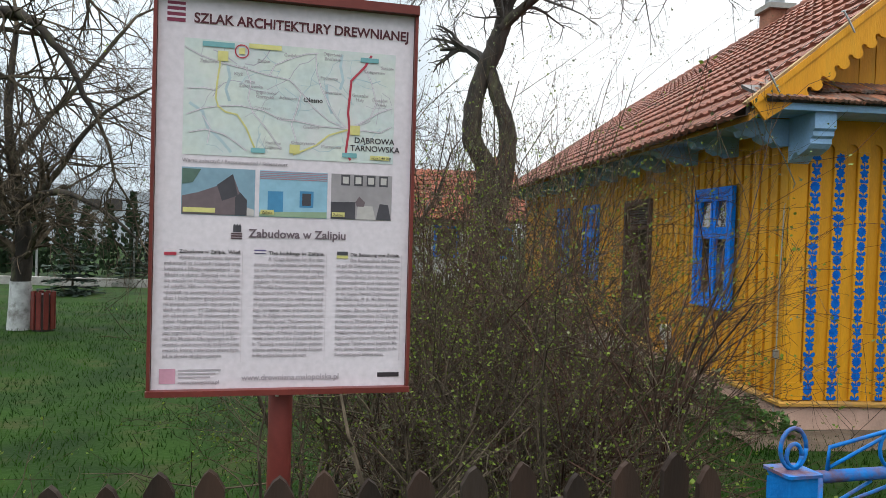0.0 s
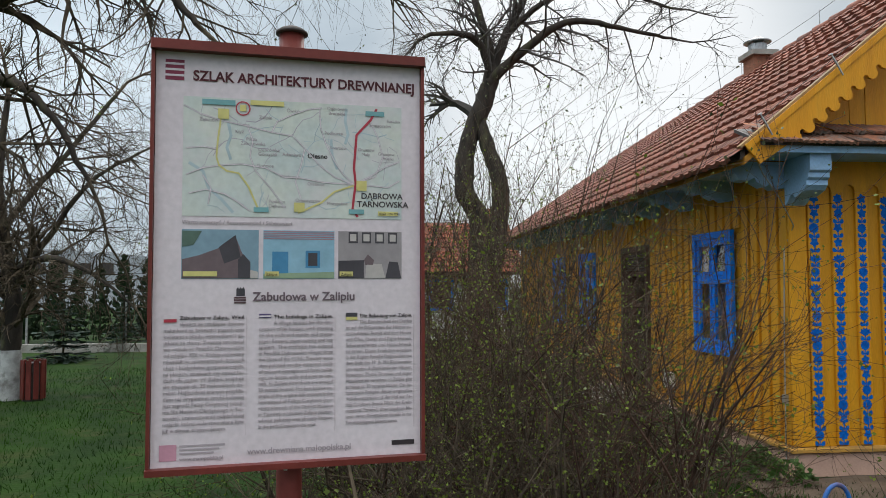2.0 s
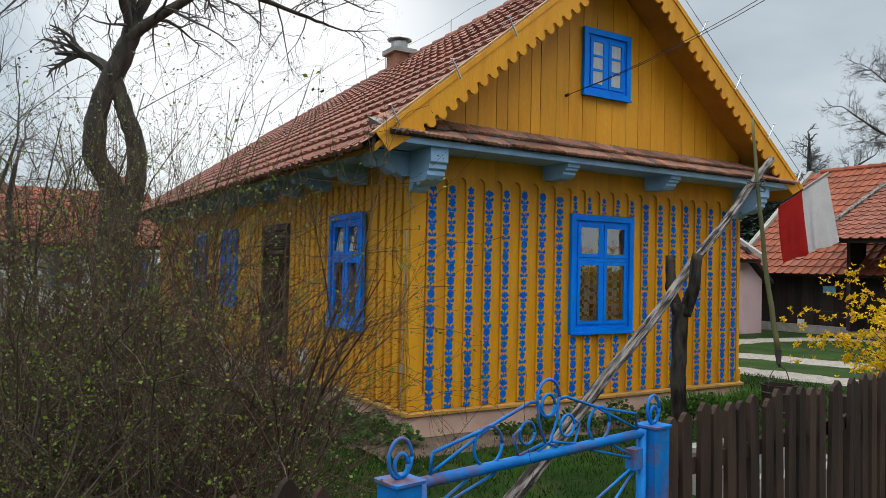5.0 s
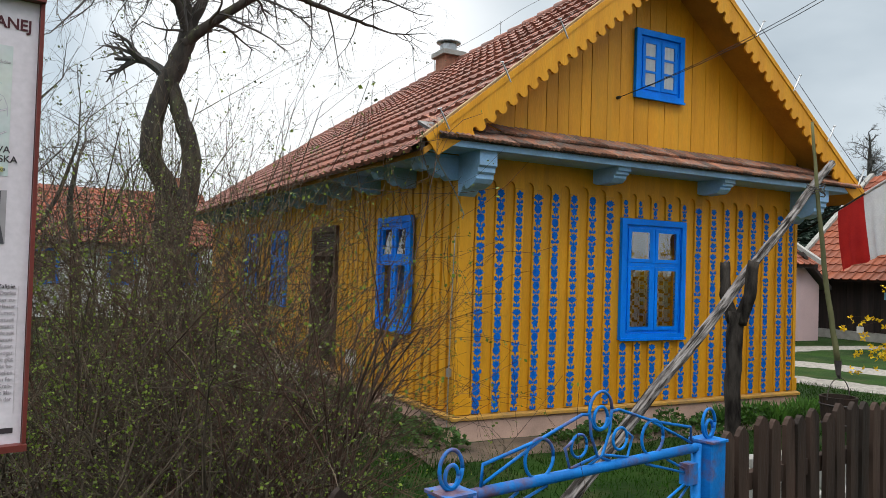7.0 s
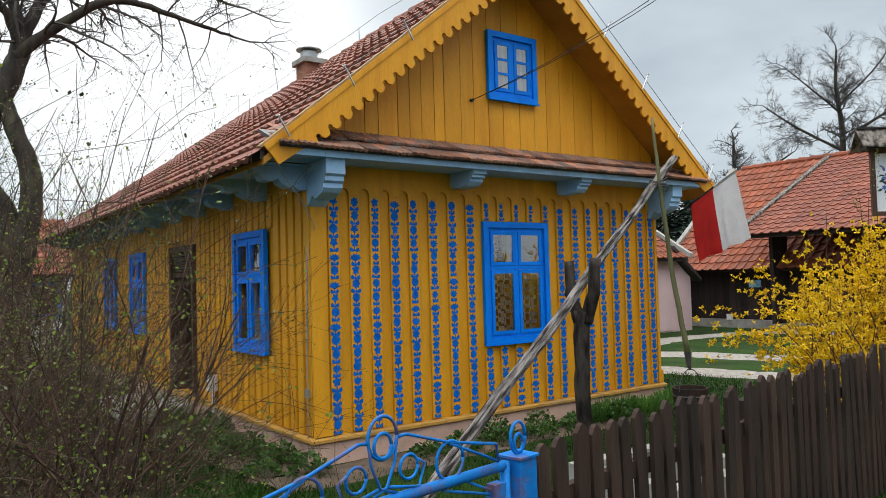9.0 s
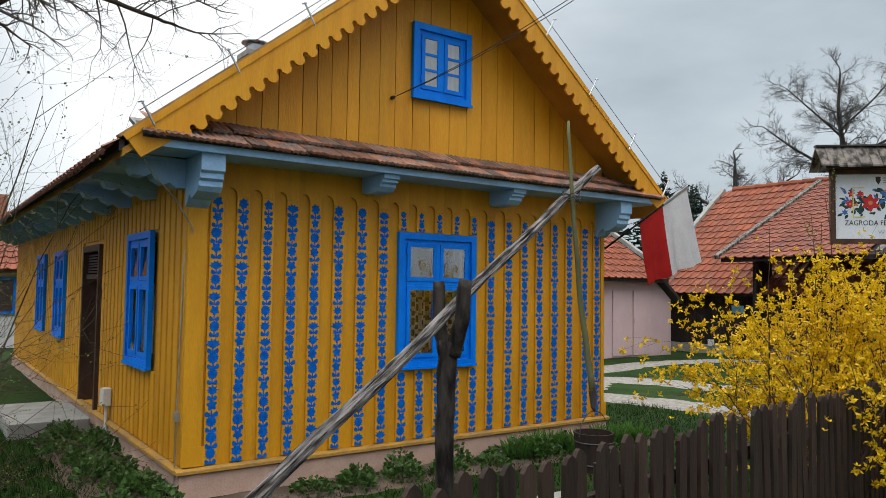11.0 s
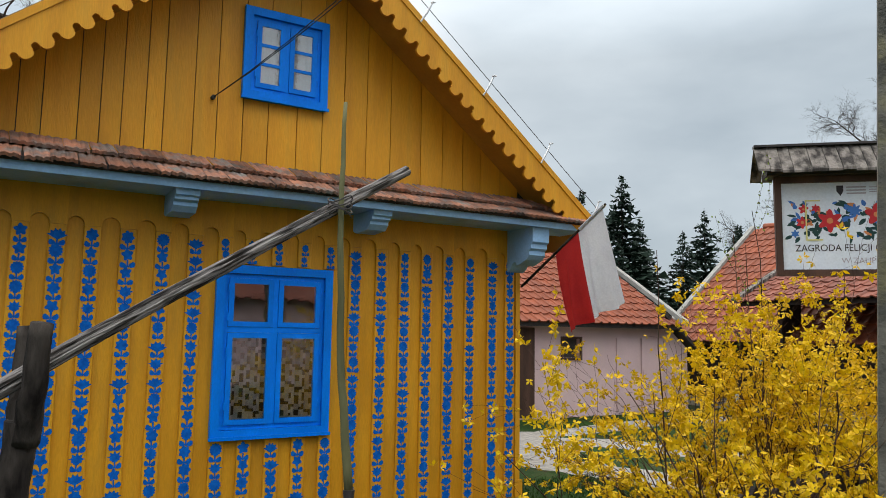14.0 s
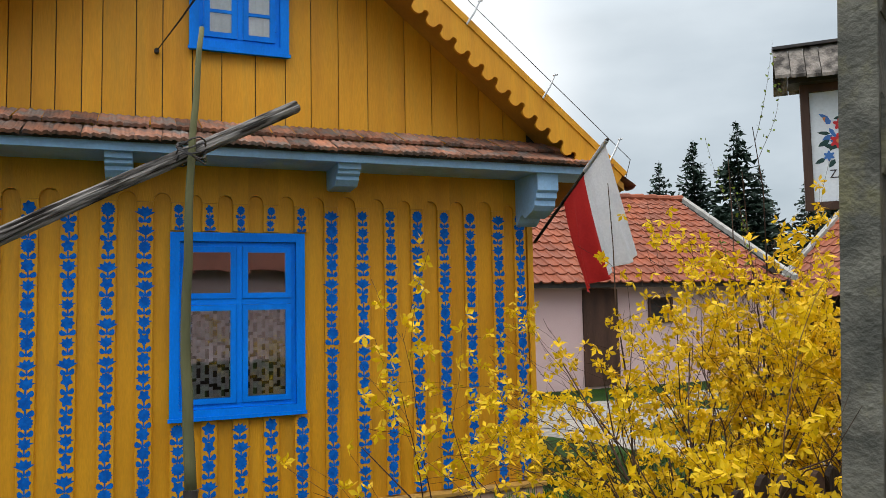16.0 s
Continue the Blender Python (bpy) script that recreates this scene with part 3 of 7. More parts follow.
g.prism([(3.3, 3.0), (AW[0] + 0.06, 3.0), (AW[0] + 0.06, ZR - 0.2 - SL * (XC - AW[0] - 0.06)), (3.3, 3.02)], "y", YF + 0.004, YF + 0.03)
g.prism([(8.86, 3.0), (8.86, 3.02), (AW[1] - 0.06, ZR - 0.2 - SL * (AW[1] - 0.06 - XC)), (AW[1] - 0.06, 3.0)], "y", YF + 0.004, YF + 0.03)
g.box(AW[0] + 0.06, AW[1] - 0.06, YF + 0.004, YF + 0.03, 3.0, AW[2] + 0.06)
g.prism([(AW[0] + 0.06, AW[3] - 0.06), (AW[1] - 0.06, AW[3] - 0.06), (AW[1] - 0.06, ZR - 0.5), (XC, ZR - 0.2), (AW[0] + 0.06, ZR - 0.5)], "y", YF + 0.004, YF + 0.03)
hp("gable_backing", g, DARKTRIM, wall_front)

# ---- roof ----
EX0, EX1, YR0, YR1 = 2.98, 9.20, 5.925, 18.9


def sag(x, y):
    """How far the old roof has sunk towards its far end, most at the ridge."""
    return 0.035 * max(0.0, y - 7.5) * max(0.0, 1 - abs(x - XC) / (XC - EX0))


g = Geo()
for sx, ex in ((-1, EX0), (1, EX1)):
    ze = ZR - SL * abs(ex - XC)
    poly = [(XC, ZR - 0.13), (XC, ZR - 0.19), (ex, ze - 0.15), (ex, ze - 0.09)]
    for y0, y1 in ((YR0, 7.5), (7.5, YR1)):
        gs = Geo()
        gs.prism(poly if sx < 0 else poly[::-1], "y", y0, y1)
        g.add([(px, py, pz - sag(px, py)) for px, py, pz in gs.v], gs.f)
roof = hp("roof", g, YELLOW_SOFFIT_SHADE, label="steep red clay tiled gable roof")


def tile_mesh(w, l, name, material, roll=0.022, droop=0.0):
    """An interlocking clay tile: pan, side roll, thick lower edge. Lies along -v (down) and u (across), w is up."""
    prof = [(0, 0.0), (0.12, -0.006), (0.45, -0.008), (0.66, 0.0), (0.74, roll * 0.8), (0.83, roll), (0.92, roll * 0.8), (1.0, 0.004)]
    g = Geo()
    n = len(prof)
    pts = []
    for v, lift in ((0, 0.004), (-l, 0.034 + droop)):
        pts += [(u * w, v, h + lift) for u, h in prof]
    pts += [(u * w, -l, h + 0.006) for u, h in prof]
    f = []
    for i in range(n - 1):
        f += [(i, n + i, n + i + 1, i + 1), (n + i, 2 * n + i, 2 * n + i + 1, n + i + 1)]
    g.add(pts, f)
    return g


def slope_frame(origin, along, up):
    """Matrix with u along the eave, v up the slope, w outward."""
    a, b = Vector(along).normalized(), Vector(up).normalized()
    c = a.cross(b)
    m = Matrix.Identity(4)
    for i, q in enumerate((a, b, c)):
        m[0][i], m[1][i], m[2][i] = q
    m.translation = Vector(origin)
    return m


# bargeboards with scroll-cut lower edge
VERGE = mat("weathered_tan_plank", (0.36, 0.24, 0.11), (0.22, 0.15, 0.08), 0.8, 6, (1, 1, 1), 0.4, 40, dirt=(0.2, 0.17, 0.13), dirt_amt=0.6)
def scallop(total, pitch, depth):
    """The lower edge of a bargeboard: lobes with a round bite between them; (s, drop) pairs."""
    pts = []
    s = 0.0
    while s + pitch <= total + 1e-6:
        for q in range(9):
            a = math.pi * q / 8
            pts.append((s + pitch * (0.30 - 0.30 * math.cos(a)), depth * (0.45 + 0.55 * math.sin(a))))
        pts.append((s + pitch * 0.60, depth * 0.22))
        R_ = pitch * 0.175
        for q in range(9):
            a = math.pi * (1.22 - q / 8 * 1.44)
            pts.append((s + pitch * 0.80 + R_ * math.cos(a), depth * 0.12 - R_ * math.sin(a)))
        pts.append((s + pitch * 0.985, depth * 0.35))
        s += pitch
    return pts


def bargeboard(ex, sx):
    ze = ZR - SL * abs(ex - XC) + 0.005
    L_ = math.hypot(abs(ex - XC), abs(ex - XC) * SL)
    d = Vector((XC - ex, 0, abs(ex - XC) * SL)).normalized()
    nrm = Vector((-d.z, 0, d.x)) if sx < 0 else Vector((d.z, 0, -d.x))
    if nrm.z > 0:
        nrm = -nrm
    W = 0.215
    edge = scallop(L_ - 0.42, 0.148, 0.058)
    top = [(0, 0), (L_, 0), (L_ + (W + 0.01) * SL, W + 0.01)]
    low = [(s + 0.34, W + q) for s, q in edge][::-1]
    pts = top + [p for p in low if p[0] < L_ + W * SL - 0.03] + [(0.33, W + 0.01), (0.0, W - 0.02)]
    base = Vector((ex, 0, ze))
    pl = [base + d * s + nrm * q for s, q in pts]
    g = Geo()
    poly = [(p.x, p.z) for p in pl]
    if sx > 0:
        poly = poly[::-1]
    g.prism(poly, "y", YR0 - 0.028, YR0 - 0.002)
    # upper cover strip
    q4 = [base + d * -0.01 + nrm * -0.006, base + d * L_ + nrm * -0.006, base + d * L_ + nrm * 0.045, base + d * -0.01 + nrm * 0.045]
    poly = [(p.x, p.z) for p in q4]
    g.prism(poly if sx < 0 else poly[::-1], "y", YR0 - 0.038, YR0 - 0.029)
    hp("bargeboard", g, YELLOW_GABLE, roof, "yellow bargeboard with scroll-cut lower edge")
    g = Geo()
    q4 = [base + d * -0.03 + nrm * -0.022, base + d * (L_ + 0.01) + nrm * -0.022, base + d * (L_ + 0.01) + nrm * -0.002, base + d * -0.03 + nrm * -0.002]
    poly = [(p.x, p.z) for p in q4]
    g.prism(poly if sx < 0 else poly[::-1], "y", YR0 - 0.001, YR0 + 0.07)
    hp("verge_plank", g, VERGE, roof, "weathered tan verge plank")


bargeboard(EX0, -1)
bargeboard(EX1, 1)
# rafter end strip under the gable overhang, ridge
g = Geo()
for k in range(int((YR1 - YR0) / 0.38)):
    yy = YR0 + 0.02 + k * 0.38
    zr = ZR - 0.088 - sag(XC, yy)
    g.tube([(XC, yy, zr), (XC, yy + 0.40, zr + 0.004)], [0.075, 0.088], 10)
hp("ridge_tiles", g, TILE, roof, "overlapping half-round ridge tiles", True)
g = Geo()
g.box(EX0 - 0.02, EX0 + 0.02, YR0 + 0.03, YR1, 2.72, 2.80)
hp("eave_board", g, DARKTRIM, roof)
# blue carved finial below the apex
g = Geo()
fin = [(-0.03, 0.12), (0.03, 0.12), (0.035, 0.0), (0.09, -0.14), (0.12, -0.15), (0.06, -0.2), (0.0, -0.05), (-0.06, -0.2), (-0.12, -0.15), (-0.09, -0.14), (-0.035, 0.0)]
g.prism([(XC + u, 4.88 + w) for u, w in fin], "y", YR0 - 0.06, YR0 - 0.046)
hp("gable_finial", g, BLUE, roof, "bright blue cut-out gable finial")

# cornice: front soffit, fascia, corbels
g = Geo()
g.box(X0 - 0.52, X1 + 0.52, YR0 + 0.012, YF - 0.03, ZT - 0.02, ZT + 0.02)
g.box(X0 - 0.50, X1 + 0.50, YR0 - 0.02, YR0 + 0.01, 2.775, 2.855)
cornice = hp("cornice", g, PALE_BLUE, label="pale blue boarded cornice")
g = Geo()
g.box(EX0 + 0.03, X0 - 0.004, YF - 0.02, YB, ZT - 0.06, ZT - 0.03)
hp("side_soffit", g, PALE_BLUE)


def corbel_front(x, w, z0, z1, y0, big):
    h, d = z1 - z0, (YF - 0.03) - y0
    yb = YF - 0.03
    if big:
        poly = [(yb, z1), (yb, z0), (yb - 0.05, z0 + 0.03), (yb - 0.09, z0 + 0.08), (yb - 0.13, z0 + 0.09), (yb - 0.15, z0 + 0.055), (yb - 0.19, z0 + 0.06), (yb - d + 0.10, z0 + 0.10), (yb - d + 0.06, z0 + 0.14), (yb - d + 0.06, z0 + 0.18), (yb - d + 0.03, z0 + 0.20), (yb - d + 0.03, z0 + 0.24), (yb - d, z0 + 0.26), (yb - d, z1)]
    else:
        poly = [(yb, z1), (yb, z0 + 0.02), (yb - 0.06, z0), (yb - d + 0.12, z0 + 0.01), (yb - d + 0.07, z0 + 0.05), (yb - d + 0.07, z0 + 0.075), (yb - d + 0.03, z0 + 0.09), (yb - d + 0.03, z0 + 0.11), (yb - d, z0 + 0.12), (yb - d, z1)]
    g = Geo()
    g.prism(poly, "x", x - w / 2, x + w / 2)
    hp("corbel", g, PALE_BLUE, cornice, "pale blue stepped wooden corbel")


for x, w, z0, y0, big in ((X0 + 0.06, 0.19, 2.38, 5.95, True), (5.30, 0.17, 2.615, 5.95, False), (6.85, 0.17, 2.615, 5.95, False), (X1 - 0.06, 0.19, 2.38, 5.95, True)):
    corbel_front(x, w, z0, ZT - 0.022, y0, big)
yy = YF + 0.06
while yy < YB:
    xb, z0, z1 = X0 - 0.003, 2.54, ZT - 0.062
    poly = [(xb, z1), (xb, z0), (xb - 0.10, z0 - 0.01), (xb - 0.16, z0 + 0.03), (xb - 0.20, z0 + 0.01), (xb - 0.28, z0 + 0.05), (xb - 0.30, z0 + 0.09), (xb - 0.36, z0 + 0.06), (xb - 0.44, z0 + 0.07), (xb - 0.47, z0 + 0.12), (xb - 0.53, z0 + 0.14), (xb - 0.55, z1)]
    g = Geo()
    g.prism(poly, "y", yy - 0.075, yy + 0.075)
    hp("corbel", g, PALE_BLUE, cornice, "pale blue scroll-cut rafter end")
    yy += 0.98


# ---- windows ----
def window(kind, M, w, h, name, label):
    """A window in the plane u (across), w (up), facing -v; casing, frame, sashes with panes, curtain (attic: white
    sheet). M puts it in the wall.
    """
    def gm(gg):
        gg.v = [tuple(M @ Vector(p)) for p in gg.v]
        return gg
    c = 0.066
    g = Geo()
    loops = [[(0, 0), (w, 0), (w, h), (0, h)], [(c, c), (w - c, c), (w - c, h - c), (c, h - c)]]
    ring_v = [(u, v, z) for lp in loops for v in (-0.048, -0.002) for u, z in lp]
    ring_f = []
    for k in range(4):
        q = (k + 1) % 4
        ring_f += [(k, q, 8 + q, 8 + k), (4 + q, 4 + k, 12 + k, 12 + q), (q, k, 4 + k, 4 + q), (8 + k, 8 + q, 12 + q, 12 + k)]
    g.add(ring_v, ring_f)
    win = hp(name, gm(g), BLUE, label=label)
    g = Geo()
    g.box(-0.010, w + 0.010, -0.062, -0.049, -0.008, 0.018)
    hp("window_sill", gm(g), BLUE, win)
    g = Geo()
    i0, i1, j0, j1 = c + 0.002, w - c - 0.002, c + 0.002, h - c - 0.002
    f = 0.034
    for a in ((i0, i1, j0, j0 + f), (i0, i1, j1 - f, j1), (i0, i0 + f, j0 + f, j1 - f), (i1 - f, i1, j0 + f, j1 - f)):
        g.box(a[0], a[1], -0.022, 0.004, a[2], a[3])
    mid = (i0 + i1) / 2
    cross = j1 - f - (j1 - j0) * 0.335 if kind != "attic" else None
    if cross:
        g.box(i0 + f, i1 - f, -0.026, 0.004, cross - 0.022, cross + 0.022)
        g.box(mid - 0.02, mid + 0.02, -0.026, 0.004, j0 + f, cross - 0.022)
        g.box(mid - 0.02, mid + 0.02, -0.026, 0.004, cross + 0.022, j1 - f)
        cells = [(i0 + f, mid - 0.02, j0 + f, cross - 0.022), (mid + 0.02, i1 - f, j0 + f, cross - 0.022), (i0 + f, mid - 0.02, cross + 0.022, j1 - f), (mid + 0.02, i1 - f, cross + 0.022, j1 - f)]
    else:
        g.box(mid - 0.02, mid + 0.02, -0.026, 0.004, j0 + f, j1 - f)
        cells = [(i0 + f, mid - 0.02, j0 + f, j1 - f), (mid + 0.02, i1 - f, j0 + f, j1 - f)]
    hp("window_frame", gm(g), BLUE, win)
    for a0, a1, b0, b1 in cells:
        s = 0.040
        g = Geo()
        a0, a1, b0, b1 = a0 + 0.002, a1 - 0.002, b0 + 0.002, b1 - 0.002
        for q in ((a0, a1, b0, b0 + s), (a0, a1, b1 - s, b1), (a0, a0 + s, b0 + s, b1 - s), (a1 - s, a1, b0 + s, b1 - s)):
            g.box(q[0], q[1], -0.034, 0.0, q[2], q[3])
        panes = [(a0 + s, a1 - s, b0 + s, b1 - s)]
        if kind == "attic":
            zs = [b0 + s + (b1 - b0 - 2 * s) * k / 3 for k in range(4)]
            for z in zs[1:3]:
                g.box(a0 + s, a1 - s, -0.033, 0.01, z - 0.012, z + 0.012)
            panes = [(a0 + s, a1 - s, zs[k] + (0.012 if k else 0), zs[k + 1] - (0.012 if k < 2 else 0)) for k in range(3)]
        # hinges on the outer stile
        hx = a0 - 0.006 if a0 < mid - 0.1 else a1 + 0.006
        for hz in (b0 + (b1 - b0) * 0.2, b0 + (b1 - b0) * 0.8):
            g.box(hx - 0.006, hx + 0.006, -0.042, -0.0345, hz - 0.03, hz + 0.03)
        hp("sash", gm(g), BLUE, win)
        for q in panes:
            g = Geo()
            back = 0.12 * (q[3] - q[2]) if kind == "side" else 0.0
            g.add([(q[0], -0.028, q[2]), (q[1], -0.028, q[2]), (q[1], -0.028 + back, q[3]), (q[0], -0.028 + back, q[3])], [(0, 1, 2, 3)])
            p = hp("pane", gm(g), PANE, win)
            p.visible_shadow = False
    # curtain; the attic has an added white sheet in place of reflected sky
    g = Geo()
    n = 26
    top = h - 0.1 if kind == "attic" else (cross - 0.02 if kind == "front" else h * 0.62)
    lace = kind == "front"
    cols = [(i0 + f + (i1 - i0 - 2 * f) * k / n, (-0.018 + 0.003 * math.sin(k * 1.9)) if kind == "attic" else 0.10 + 0.018 * math.sin(k * 1.9)) for k in range(n + 1)]
    rows = 30 if lace else 1
    zs = [0.12 + (top - 0.12) * k / rows for k in range(rows + 1)]
    for a in range(n):
        for b in range(rows):
            if lace and 0 < b < rows - 1 and ((a % 4 == 1 and b % 4 in (1, 2)) or (a % 4 == 3 and b % 4 in (0, 3)) or (a * 37 + b * 53) % 7 == 0):
                continue
            g.add([(cols[a][0], cols[a][1], zs[b]), (cols[a + 1][0], cols[a + 1][1], zs[b]), (cols[a + 1][0], cols[a + 1][1], zs[b + 1]), (cols[a][0], cols[a][1], zs[b + 1])], [(0, 1, 2, 3)])
    hp("curtain", gm(g), WHITEPLASTIC if kind == "attic" else CURTAIN, win, "white sheet behind the glass in place of reflected sky" if kind == "attic" else "lace curtain behind the glass")
    return win


window("front", Matrix.Translation((FW[0], YF - 0.001, FW[2])), FW[1] - FW[0], FW[3] - FW[2], "window", "bright blue four-pane casement window with lace curtain")
window("attic", Matrix.Translation((AW[0], YF - 0.024, AW[2])), AW[1] - AW[0], AW[3] - AW[2], "window", "small bright blue six-pane attic window")
for o in SIDE_WINDOWS:
    M = Matrix.Translation((X0 + 0.002, o[1], o[2])) @ Matrix.Rotation(radians(-90), 4, "Z")
    window("side", M, o[1] - o[0], o[3] - o[2], "window", "bright blue four-pane window in the long wall")
# side door: a dark open doorway with frame and a half-open leaf
g = Geo()
g.box(X0 - 0.02, X0 + 0.19, DOOR[0], DOOR[0] + 0.07, 0.22, DOOR[3])
g.box(X0 - 0.02, X0 + 0.19, DOOR[1] - 0.07, DOOR[1], 0.22, DOOR[3])
g.box(X0 - 0.02, X0 + 0.19, DOOR[0] + 0.07, DOOR[1] - 0.07, DOOR[3] - 0.08, DOOR[3])
g.box(X0 + 0.02, X0 + 0.10, DOOR[0] + 0.07, DOOR[1] - 0.07, 1.80, 1.86)
door = hp("door", g, DOORWOOD, label="dark wooden doorway with its leaf standing open")
g = Geo()
for k in range(7):
    g.box(X0 + 0.04, X0 + 0.07, DOOR[0] + 0.08, DOOR[1] - 0.08, 1.88 + k * 0.035, 1.90 + k * 0.035)
hp("louvre", g, DARKTRIM, door)
g = Geo()
g.box(X0 + 0.2, X0 + 1.05, DOOR[0] + 0.075, DOOR[0] + 0.115, 0.24, 1.8)
for k in range(3):
    g.box(X0 + 0.28, X0 + 0.97, DOOR[0] + 0.1151, DOOR[0] + 0.125, 0.32 + k * 0.5, 0.72 + k * 0.5)
hp("door_leaf", g, DOORWOOD, door)
g = Geo()
g.box(X0 - 0.9, X0 - 0.065, DOOR[0] - 0.1, DOOR[1] + 0.5, -0.05, 0.17, bev=0.02)
hp("doorstep", g, STONE, label="low grey stone doorstep")

# chimney
g = Geo()
g.box(5.82, 6.14, 11.0, 11.36, 4.7, 5.25, bev=0.01)
chim = hp("chimney", g, BRICK, label="short brick chimney with metal cowl")
g = Geo()
g.box(5.76, 6.20, 10.94, 11.42, 5.251, 5.33, bev=0.02)
hp("chimney_cap", g, STONE, chim)
g = Geo()
g.tube([(5.96, 11.16, 5.331), (5.96, 11.16, 5.46)], [0.14, 0.14], 16)
g.tube([(5.96, 11.16, 5.49), (5.96, 11.16, 5.505), (5.96, 11.16, 5.57), (5.96, 11.16, 5.60)], [0.21, 0.21, 0.07, 0.03], 16)
for k in range(4):
    a = math.pi * k / 2 + 0.4
    g.tube([(5.96 + 0.11 * math.cos(a), 11.16 + 0.11 * math.sin(a), 5.455), (5.96 + 0.11 * math.cos(a), 11.16 + 0.11 * math.sin(a), 5.495)], 0.015, 5)
hp("cowl", g, METAL, chim)


# ---- house fittings: lightning wire with clips, cable, meter box, flag ----
def rake_point(x, off=0.0):
    return Vector((x, YR0 - 0.03, ZR - SL * abs(x - XC) + 0.005 + off))


g = Geo()
wire = [rake_point(EX0 + 0.1 + (XC - EX0 - 0.1) * k / 16, 0.11 + 0.004 * math.sin(k)) for k in range(17)] + [rake_point(XC + (EX1 - 0.12 - XC) * k / 16, 0.12 + 0.03 * min(1, k / 4)) for k in range(1, 17)]
wire += [Vector((9.26, YR0 - 0.02, 2.92)), Vector((9.28, YR0 + 0.1, 2.74)), Vector((9.1, YR0 + 0.3, 2.62)), Vector((8.62, YF + 0.05, 2.45))]
g.tube(wire, 0.0035, 5)
g.tube([Vector((XC, YR0, ZR + 0.20)) + Vector((0, 0.8 * k, 0.02 * math.sin(k * 2) - sag(XC, YR0 + 0.8 * k))) for k in range(16)], 0.003, 5)
lw = hp("lightning_wire", g, DARKTRIM, label="thin lightning conductor wire along the roof edge")
for x in (3.15, 3.78, 4.42, 5.1, 5.75, 6.5, 7.15, 7.8, 8.45, 9.05):
    p = rake_point(x) + Vector((0, -0.045, 0))
    g = Geo()
    up = 0.15 if x > XC + 0.6 else 0.12
    lean_ = -0.07 if x < XC else 0.08
    g.tube([p + Vector((-lean_ * 0.5, 0.0, -0.06)), p + Vector((lean_ * 0.3, 0.0, 0.04)), p + Vector((lean_, 0, up))], [0.008, 0.010, 0.007], 6)
    g.tube([p + Vector((lean_ - 0.02, 0, up - 0.015)), p + Vector((lean_ + 0.02, 0, up - 0.002))], 0.007, 6)
    hp("wire_clip", g, METAL, lw)
for k in range(5):
    g = Geo()
    g.tube([(XC, 7.5 + 2.2 * k, ZR - 0.05 - sag(XC, 7.5 + 2.2 * k)), (XC, 7.5 + 2.2 * k, ZR + 0.22 - sag(XC, 7.5 + 2.2 * k))], 0.007, 5)
    hp("wire_clip", g, METAL, lw)
g = Geo()
g.tube([(5.95, 12.4, ZR - 0.25), (5.80, 12.4, ZR + 0.85)], [0.008, 0.004], 5)
hp("lightning_rod", g, METAL, lw)
# down wire at the corner
g = Geo()
g.tube([(3.08, 5.96, 2.78), (3.2, 6.05, 2.62), (3.45, 6.22, 2.42), (3.63, 6.33, 2.2), (3.60, 6.44, 2.0), (3.585, 6.45, 1.2), (3.575, 6.45, 0.05)], 0.006, 5)
g.box(3.56, 3.60, 6.43, 6.47, 0.62, 0.70)
hp("down_wire", g, METAL, label="grey down conductor beside the wall corner")
# service cable from the gable
g = Geo()
ca = Vector((5.53, 6.335, 3.60))
for dz in (0.0, 0.02):
    g.tube([ca + Vector((0.342 * q, -0.94 * q, (0.20 + dz) * q + 0.05 * q * q)) for q in (0.45 * k for k in range(17))], 0.0036, 5)
g.tube([(5.53, 6.37, 3.60), (5.53, 6.32, 3.60)], 0.018, 8)
tagged(new("power_cable", g.mesh("power_cable", BLACK)), "twin black power cable fixed to the gable boards", "cable")
g = Geo()
g.box(X0 - 0.10, X0 - 0.004, 8.92, 9.08, 0.42, 0.60, bev=0.012)
mb = hp("meter_box", g, WHITEPLASTIC, label="small off-white plastic junction box on the wall")
g = Geo()
g.tube([(X0 - 0.04, 9.0, 0.42), (X0 - 0.04, 9.0, 0.15), (X0 - 0.10, 8.98, 0.0)], 0.02, 8)
hp("drain_pipe", g, WHITEPLASTIC, mb)

flag = thing("flag", "red and white cloth flag on a slanting pole", "flag", at=(8.57, 6.35, 2.25))
FB, FT = Vector((8.57, 6.345, 2.25)), Vector((8.50, 5.13, 2.86))
FMi = Matrix.Translation(-FB)
g = Geo()
g.tube([FMi @ FB, FMi @ FB.lerp(FT, 0.5), FMi @ FT.lerp(FB, -0.03)], [0.013, 0.012, 0.011], 8)
part("pole", g, DARKWOOD, flag, "dark wooden flag pole", True)
g = Geo()
g.tube([FMi @ FB.lerp(FT, 0.75), FMi @ FB.lerp(FT, 1.02)], [0.018, 0.016], 8)
part("sleeve", g, FLAGWHITE, flag, "white cloth sleeve")


